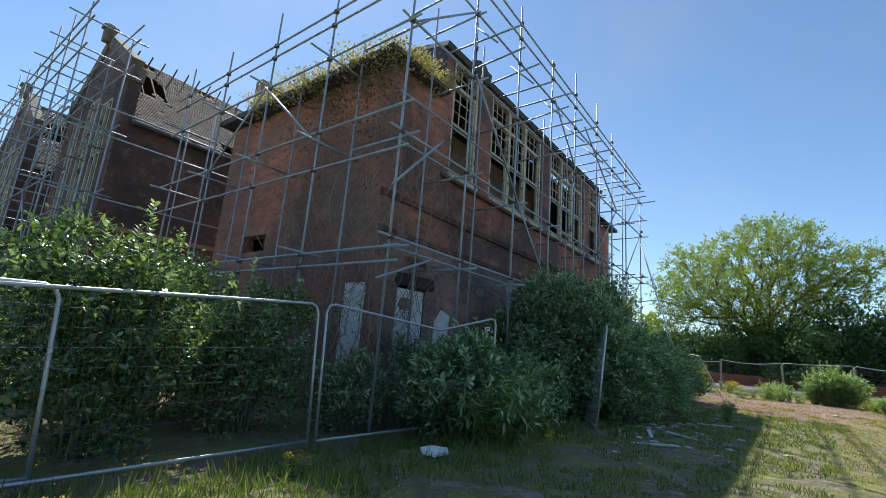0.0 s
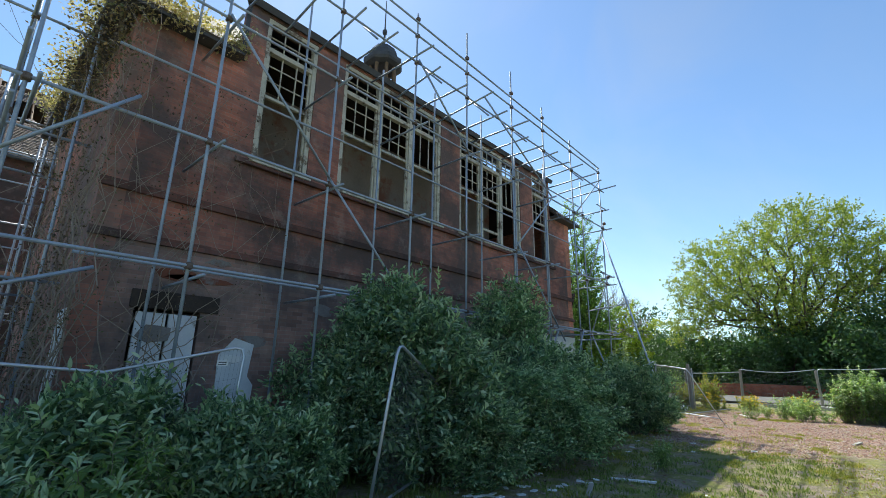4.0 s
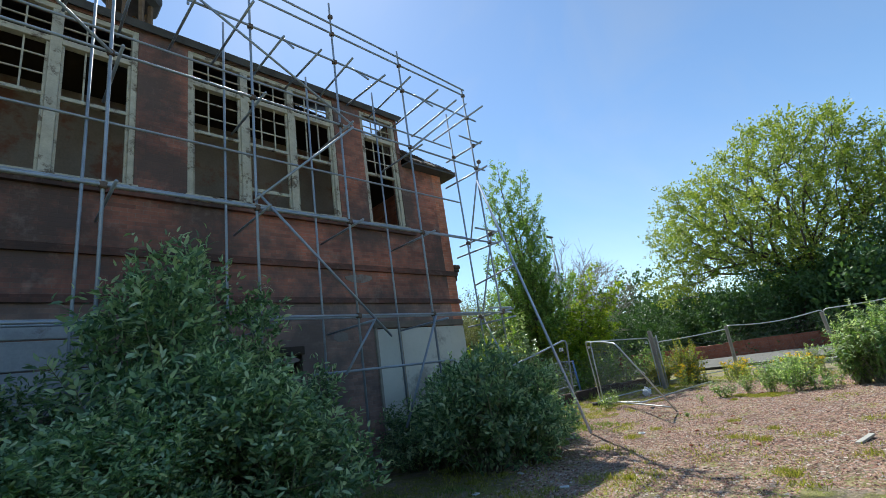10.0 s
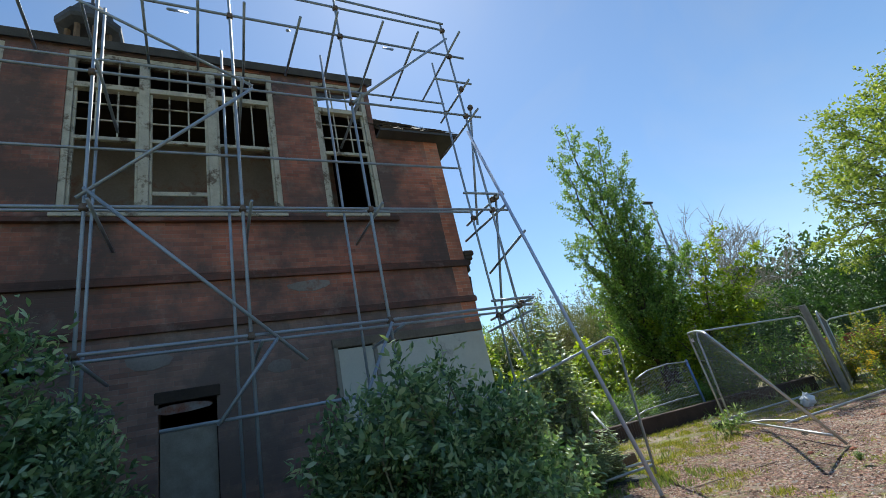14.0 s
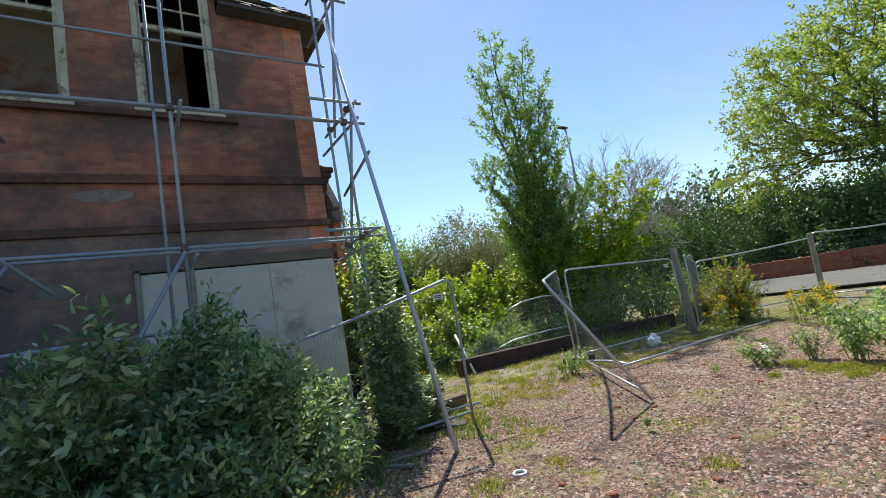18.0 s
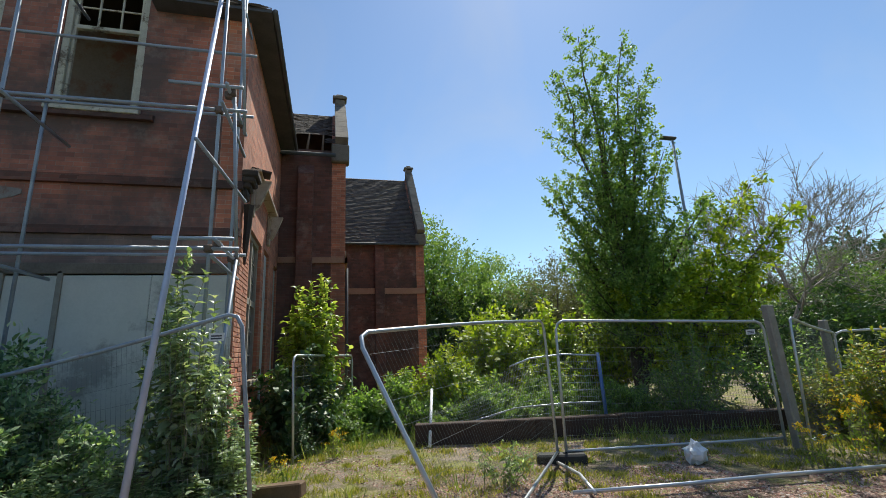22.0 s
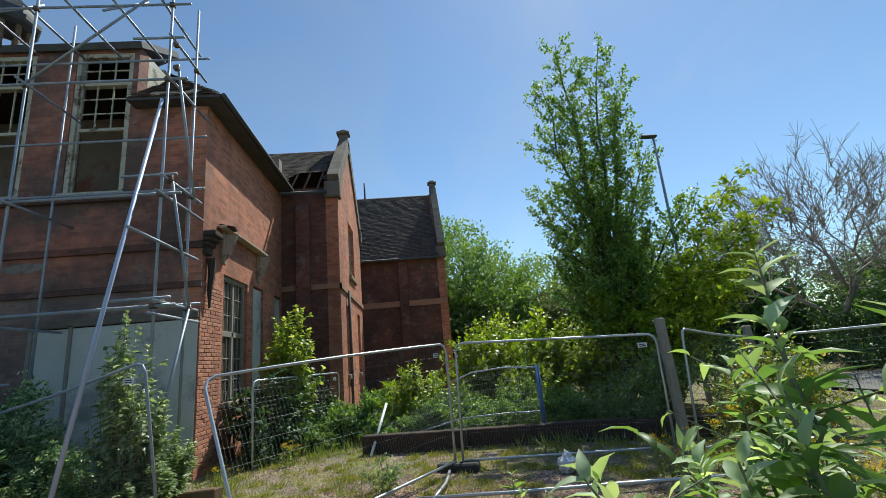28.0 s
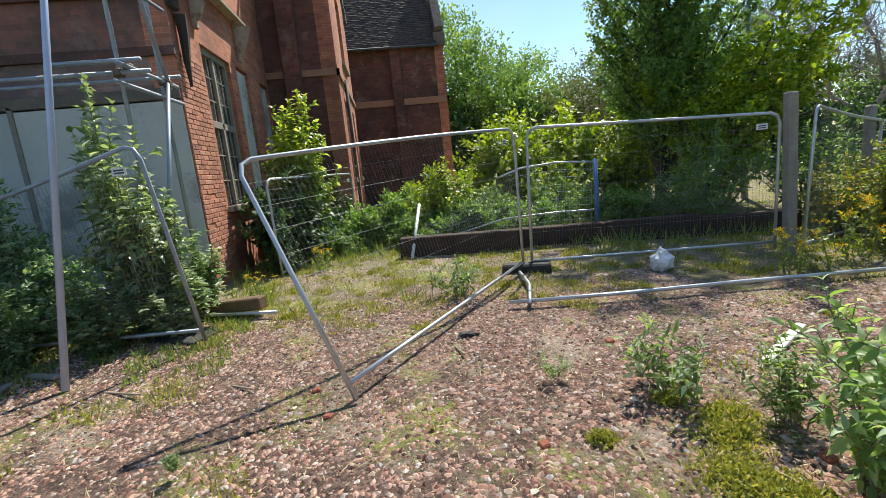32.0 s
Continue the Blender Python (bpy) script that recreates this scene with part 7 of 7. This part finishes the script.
grass("grass", "short rough grass and moss over the waste ground", (-4.0, 6.5, 1, 33), 150000, 91, 0.06, M_GRASS, lambda x, y: off_track(x, y) and (y > 17 or x > 0.6 + 0.06 * y))
# on the block's side of this line the grass colour carries painted-in shade
grass("grass", "short grass in the shade of the block", (-4.0, 1.8, 1, 18), 70000, 191, 0.085, M_GRASS_DIMMED, lambda x, y: x < 0.6 + 0.06 * y)
grass("tall_grass", "tall green grass below the end wall and fences", (-10, -3.8, 22.2, 32), 16000, 92, 0.32, M_GRASS_DIMMED, lambda x, y: x < -6.5 or (y < 23.2 and x < -4.6) or (y > 27.8 and x < -5.0) or noise.noise(Vector((x * 1.5, y * 1.5, 2))) > 0.42)
grass("grass", "short dry grass on the path to the end wall", (-8.5, -3.6, 22.4, 31.5), 30000, 98, 0.09, M_GRASS, lambda x, y: noise.noise(Vector((x * 2.4, y * 2.4, 8))) > 0.02)
grass("tall_grass", "green grass round the foot of the raking tube", (-4.6, -2.5, 20.4, 23.2), 6500, 193, 0.10, M_GRASS_DIMMED)
grass("tall_grass", "long grass at the edge of the open ground", (3.2, 9, 8, 34), 15000, 93, 0.35, M_GRASS)
grass("tall_grass", "grass and weeds along the foot of the fence", (-4.4, -1.6, -1, 10.5), 12000, 94, 0.24, M_GRASS_DIMMED)


def stones(name, label, area, count, seed, lo, hi, mat, keep):
    rng = np.random.default_rng(seed)
    base = np.array([(1, 0, 0), (-0.7, 0.6, 0), (-0.6, -0.7, 0), (0.1, 0.1, 0.7), (0.2, 0.8, 0.25), (0.1, -0.85, 0.2)])
    tri = np.array([(0, 4, 3), (4, 1, 3), (1, 2, 3), (2, 5, 3), (5, 0, 3), (0, 1, 4)])
    x, y = rng.uniform(area[0], area[1], count), rng.uniform(area[2], area[3], count)
    m = np.array([keep(a, b) for a, b in zip(x, y)])
    x, y = x[m], y[m]
    n = len(x)
    z = np.array([lie(a, b) for a, b in zip(x, y)])
    s = lo + (hi - lo) * rng.random(n) ** 2.4
    a = rng.random(n) * 6.283
    v = base[None] * rng.uniform(0.6, 1.25, (n, 6, 3)) * s[:, None, None]
    c, sn = np.cos(a)[:, None], np.sin(a)[:, None]
    v = np.stack([v[..., 0] * c - v[..., 1] * sn, v[..., 0] * sn + v[..., 1] * c, v[..., 2] * 0.8], -1)
    v += np.stack([x, y, z - 0.15 * s], 1)[:, None]
    f = (np.arange(n)[:, None, None] * 6 + tri[None]).reshape(-1, 3)
    tagged(new(name, tri_mesh(name, v.reshape(-1, 3), f, mat)), label, "stones", "", "stuff")


def stone_material():
    m, n, l, b = material("crushed red and grey stone", 0.9)
    g = n.new("ShaderNodeNewGeometry")
    col = ramp(n, l, g.outputs["Random Per Island"], ((0.0, (0.055, 0.03, 0.024)), (0.3, (0.25, 0.125, 0.09)), (0.6, (0.46, 0.265, 0.195)), (0.85, (0.50, 0.36, 0.285)), (0.95, (0.36, 0.33, 0.31)), (1.0, (0.74, 0.64, 0.55))))
    l.new(col, b.inputs["Base Color"])
    return m


M_CRUSH = stone_material()
stones("crushed_stone", "crushed red and grey stone scattered over the track", (-4.2, 3.4, 17.5, 30.5), 150000, 95, 0.009, 0.036, M_CRUSH, lambda x, y: ((x + 0.4) / 3.9) ** 2 + ((y - 24) / 6.6) ** 2 < 1 + 0.5 * noise.noise(Vector((x, y, 1))))
stones("crushed_stone", "small stones on the dry path to the end wall", (-8.0, -3.6, 22.5, 29), 16000, 99, 0.010, 0.035, M_CRUSH, lambda x, y: noise.noise(Vector((x * 0.8, y * 0.8, 3))) > -0.1)


def straw():
    """Dry stalks and short straws lying on the stones."""
    rng = np.random.default_rng(103)
    n = 15000
    x, y = rng.uniform(-4, 3.5, n), rng.uniform(17, 31, n)
    z = np.array([lie(a, b) for a, b in zip(x, y)]) + 0.018
    a = rng.random(n) * 6.283
    way = np.stack([np.cos(a), np.sin(a), rng.normal(size=n) * 0.22], 1)
    L = 0.03 + 0.12 * rng.random(n) ** 3
    tagged(new("straw", quad_leaves("straw", np.stack([x, y, z], 1), way, unit(rng, n) + [0, 0, 1.5], L, np.full(n, 0.006), M_STRAW)), "dry straw and stalks lying on the stones", "straw", "", "stuff")


straw()
stones("loose_stones", "scattered pale stones and rubble on the bare ground", (-3.4, 3.6, 13.5, 27), 700, 104, 0.02, 0.065, M_CRUSH, lambda x, y: noise.noise(Vector((x * 0.9, y * 0.9, 21))) > 0.0)
stones("crushed_stone", "loose stones and rubble over the shaded ground", (-3.0, 3.0, 2, 18), 6000, 96, 0.012, 0.05, M_CRUSH, lambda x, y: noise.noise(Vector((x * 0.7, y * 0.7, 6))) > 0.05)


def debris():
    """Broken boards, sticks and bricks lying about."""
    rnd = random.Random(97)
    for k, (x, y, ln, turn, mat, lab) in enumerate(((-1.5, 10.2, 0.95, 105, M_WHITE, "long white plastic trim lying in the grass"), (-1.2, 9.0, 0.7, 20, M_BOARD, "short white board on the shaded ground"), (-0.8, 13.55, 0.75, 5, M_WHITE, "white plastic trim lying on the shaded ground"), (-1.0, 10.5, 0.6, 160, M_BOARD, "short white board on the shaded ground"), (-1.0, 12.4, 0.6, 110, M_GREYWOOD, "broken grey lath lying on the ground"), (-1.53, 27.68, 0.8, 121, M_BOARD, "pale board in the stones"), (-2.36, 22.5, 0.5, 60, M_TWIG, "dry stick on the stones"), (-2.95, 21.5, 0.5, 60, M_GREYWOOD, "pale sole board under the raking tube"), (-2.76, 21.3, 0.35, 20, M_GREYWOOD, "pale board beside the raking tube"), (1.9, 21.2, 0.4, 70, M_KERB, "flat pale stone in the dry grass"), (-2.2, 23.5, 0.3, 50, M_TWIG, "dry stick on the stones"), (-2.3, 25.3, 0.3, 10, M_TWIG, "dry stick on the stones"))):
        t = thing("board", lab, "debris", "debris", at=(x, y, lie(x, y) + 0.01))
        t.rotation_euler = (0, 0.03, radians(turn))
        bm = bmesh.new()
        half, high = (0.009, 0.014) if mat is M_TWIG else (0.035, 0.03)
        soft_box(bm, (-ln / 2, -half, 0), (ln / 2, half, high), 0.004)
        for v in bm.verts:
            v.co.z += 0.03 * math.sin(v.co.x * 5)
        part("strip", bm, mat, t)
    for k in range(14):
        x, y = rnd.uniform(-3, 2), rnd.uniform(20.5, 28)
        t = thing("brick", "broken red brick lying on the stones", "brick", "loose bricks", at=(x, y, lie(x, y)))
        t.rotation_euler = (rnd.uniform(-0.2, 0.2), rnd.uniform(-0.2, 0.2), rnd.uniform(0, 6))
        bm = bmesh.new()
        soft_box(bm, (-0.035, -0.03, -0.02), (0.02 + 0.03 * rnd.random(), 0.03, 0.025), 0.01)
        part("body", bm, M_BRICK, t)
    t = thing("timber_baulk", "dark sawn timber lying across a broken brick", "timber", at=(-4.25, 22.75, lie(-4.25, 22.75)))
    t.rotation_euler = (0, -0.08, radians(70))
    bm = bmesh.new()
    soft_box(bm, (-0.5, -0.08, 0.05), (0.5, 0.08, 0.2), 0.015)
    part("baulk", bm, M_WOOD, t)
    t = thing("ground_sheet", "crumpled pale plastic scrap in the grass", "litter", at=(-2.9, 5.2, 0.02))
    bm = bmesh.new()
    bmesh.ops.create_icosphere(bm, subdivisions=2, radius=0.16)
    for v in bm.verts:
        v.co *= 1 + 0.6 * noise.noise(v.co * 9)
        v.co.z = abs(v.co.z) * 0.6
    part("film", bm, M_WHITE, t)


debris()


def more_litter():
    t = thing("rubber_mat", "black rubber sheet under the fence foot", "mat", at=(-3.68, 22.42, lie(-3.68, 22.42)))
    t.rotation_euler = (0, 0, radians(65))
    bm = bmesh.new()
    soft_box(bm, (-0.36, -0.2, 0.0), (0.36, 0.2, 0.025), 0.008)
    part("sheet", bm, M_RUBBER, t)
    t = thing("rag", "small crumpled black rag on the stones", "litter", at=(-2.61, 25.43, lie(-2.61, 25.43)))
    bm = bmesh.new()
    bmesh.ops.create_icosphere(bm, subdivisions=2, radius=0.06)
    for v in bm.verts:
        v.co *= 1 + 0.9 * noise.noise(v.co * 30)
        v.co.z = abs(v.co.z) * 0.6
        v.co.y *= 1.6
    part("cloth", bm, M_RUBBER, t)
    t = thing("plastic_ring", "small white plastic ring on the stones", "litter", at=(-1.46, 21.9, lie(-1.46, 21.9) + 0.012))
    bm = bmesh.new()
    pts = [(0.06 * math.cos(a), 0.06 * math.sin(a), 0) for a in (6.2832 * k / 14 for k in range(15))]
    sweep(bm, pts, 0.014, 6)
    part("ring", bm, M_WHITE, t)
    rnd = random.Random(9)
    for k in range(64):
        x, y = (rnd.uniform(-2.8, 0.6), rnd.uniform(9.0, 19.5)) if k < 26 else (rnd.gauss(-1.6, 0.6), rnd.gauss(11.2, 1.7))
        t = thing("scrap", "scrap of white plaster on the shaded ground", "litter", "white scraps on the ground", at=(x, y, lie(x, y)))
        t.rotation_euler = (0, 0, rnd.uniform(0, 6))
        bm = bmesh.new()
        soft_box(bm, (-0.05 - 0.06 * rnd.random(), -0.03, 0), (0.05, 0.03 + 0.03 * rnd.random(), 0.018), 0.006)
        part("chip", bm, M_WHITE if k % 3 else M_BOARD, t)


more_litter()


def moss_tufts():
    """Low yellow-green cushions on the stony ground."""
    rng = np.random.default_rng(101)
    P = []
    for k in range(700):
        x, y = rng.uniform(-4, 5.5), (rng.uniform(6, 31) if k % 2 else rng.uniform(15, 23))
        if noise.noise(Vector((x * 0.9, y * 0.9, 12))) < 0.08 or (y > 21.5 and x > -3.0 and rng.random() < 0.6):
            continue
        m = int(rng.integers(60, 150))
        r = rng.uniform(0.06, 0.24)
        q = rng.normal(size=(m, 2)) * r * 0.6
        P.append(np.stack([x + q[:, 0], y + q[:, 1], np.full(m, lie(x, y)) - 0.005], 1))
    for k in range(260):
        x, y = rng.uniform(-8.5, -3.2), rng.uniform(22.6, 31)
        m, r = int(rng.integers(50, 120)), rng.uniform(0.05, 0.2)
        q = rng.normal(size=(m, 2)) * r * 0.6
        P.append(np.stack([x + q[:, 0], y + q[:, 1], np.full(m, lie(x, y)) - 0.005], 1))
    loose = sum(len(p) for p in P)
    for x, y, r in ((-0.78, 26.62, 0.14), (-0.62, 26.5, 0.12), (-0.31, 26.32, 0.17), (-0.12, 26.42, 0.15), (0.06, 25.96, 0.11), (-1.04, 26.41, 0.06), (-0.77, 25.86, 0.06), (0.2, 26.3, 0.14)):
        q = rng.normal(size=(int(9000 * r), 2)) * r * 0.6
        P.append(np.stack([x + q[:, 0], y + q[:, 1], lie(x, y) + 0.04 * rng.random(len(q)) * np.exp(-(q ** 2).sum(1) / r ** 2)], 1))
    P = np.concatenate(P)
    n = len(P)
    short = np.arange(n) >= loose
    way = rng.normal(size=(n, 3)) * np.where(short, 1.0, 0.6)[:, None] + [0, 0, 1.0]
    me = quad_leaves("moss", P, way, unit(rng, n), rng.uniform(0.03, 0.09, n) * np.where(short, 0.5, 1.0), np.where(short, 0.014, 0.012), M_GRASS)
    tagged(new("moss", me), "yellow-green tufts of moss and clover on the stones", "moss", "", "stuff")


moss_tufts()


# ---- facing bricks of the corner pier ----
def pier_bricks():
    wall_n = bpy.data.objects["wall_north"]
    m, n, l, b = material("facing brick", 0.88)
    info = n.new("ShaderNodeObjectInfo")
    co = n.new("ShaderNodeTexCoord").outputs["Object"]
    col = ramp(n, l, info.outputs["Random"], ((0.0, (0.30, 0.10, 0.06)), (0.5, (0.48, 0.17, 0.10)), (1.0, (0.60, 0.27, 0.17))))
    col = mix(n, l, ramp(n, l, noise_tex(n, l, 30, 5, 0.7, co), ((0.4, (0, 0, 0)), (0.75, (0.6, 0.6, 0.6)))), col, (0.52, 0.40, 0.32))
    l.new(col, b.inputs["Base Color"])
    bump(n, l, b, noise_tex(n, l, 60, 4, 0.7, co), 0.5, 0.004)
    whole, half = bmesh.new(), bmesh.new()
    soft_box(whole, (-0.106, -0.02, -0.0315), (0.106, 0.010, 0.0315), 0.005)
    soft_box(half, (-0.049, -0.02, -0.0315), (0.049, 0.010, 0.0315), 0.005)
    whole, half = mesh_of(whole, "brick", m), mesh_of(half, "brick", m)
    rnd = random.Random(3)
    for r in range(44):
        z = 0.42 + r * 0.0757
        x = -5.853
        k = 0
        while x - 0.10 > -6.90:
            use_half = (k == 0 and r % 2) or x - 0.215 < -6.92
            w = 0.108 if use_half else 0.222
            if rnd.random() > 0.02 and len(wall_n.children) < 300:
                ob = new("brick", half if use_half else whole)
                ob.location = (x - w / 2, NY + rnd.uniform(-0.003, 0.004), z)
                ob.rotation_euler = (0, rnd.uniform(-0.01, 0.01), rnd.uniform(-0.012, 0.012))
                ob.parent = wall_n
            x -= w
            k += 1


pier_bricks()
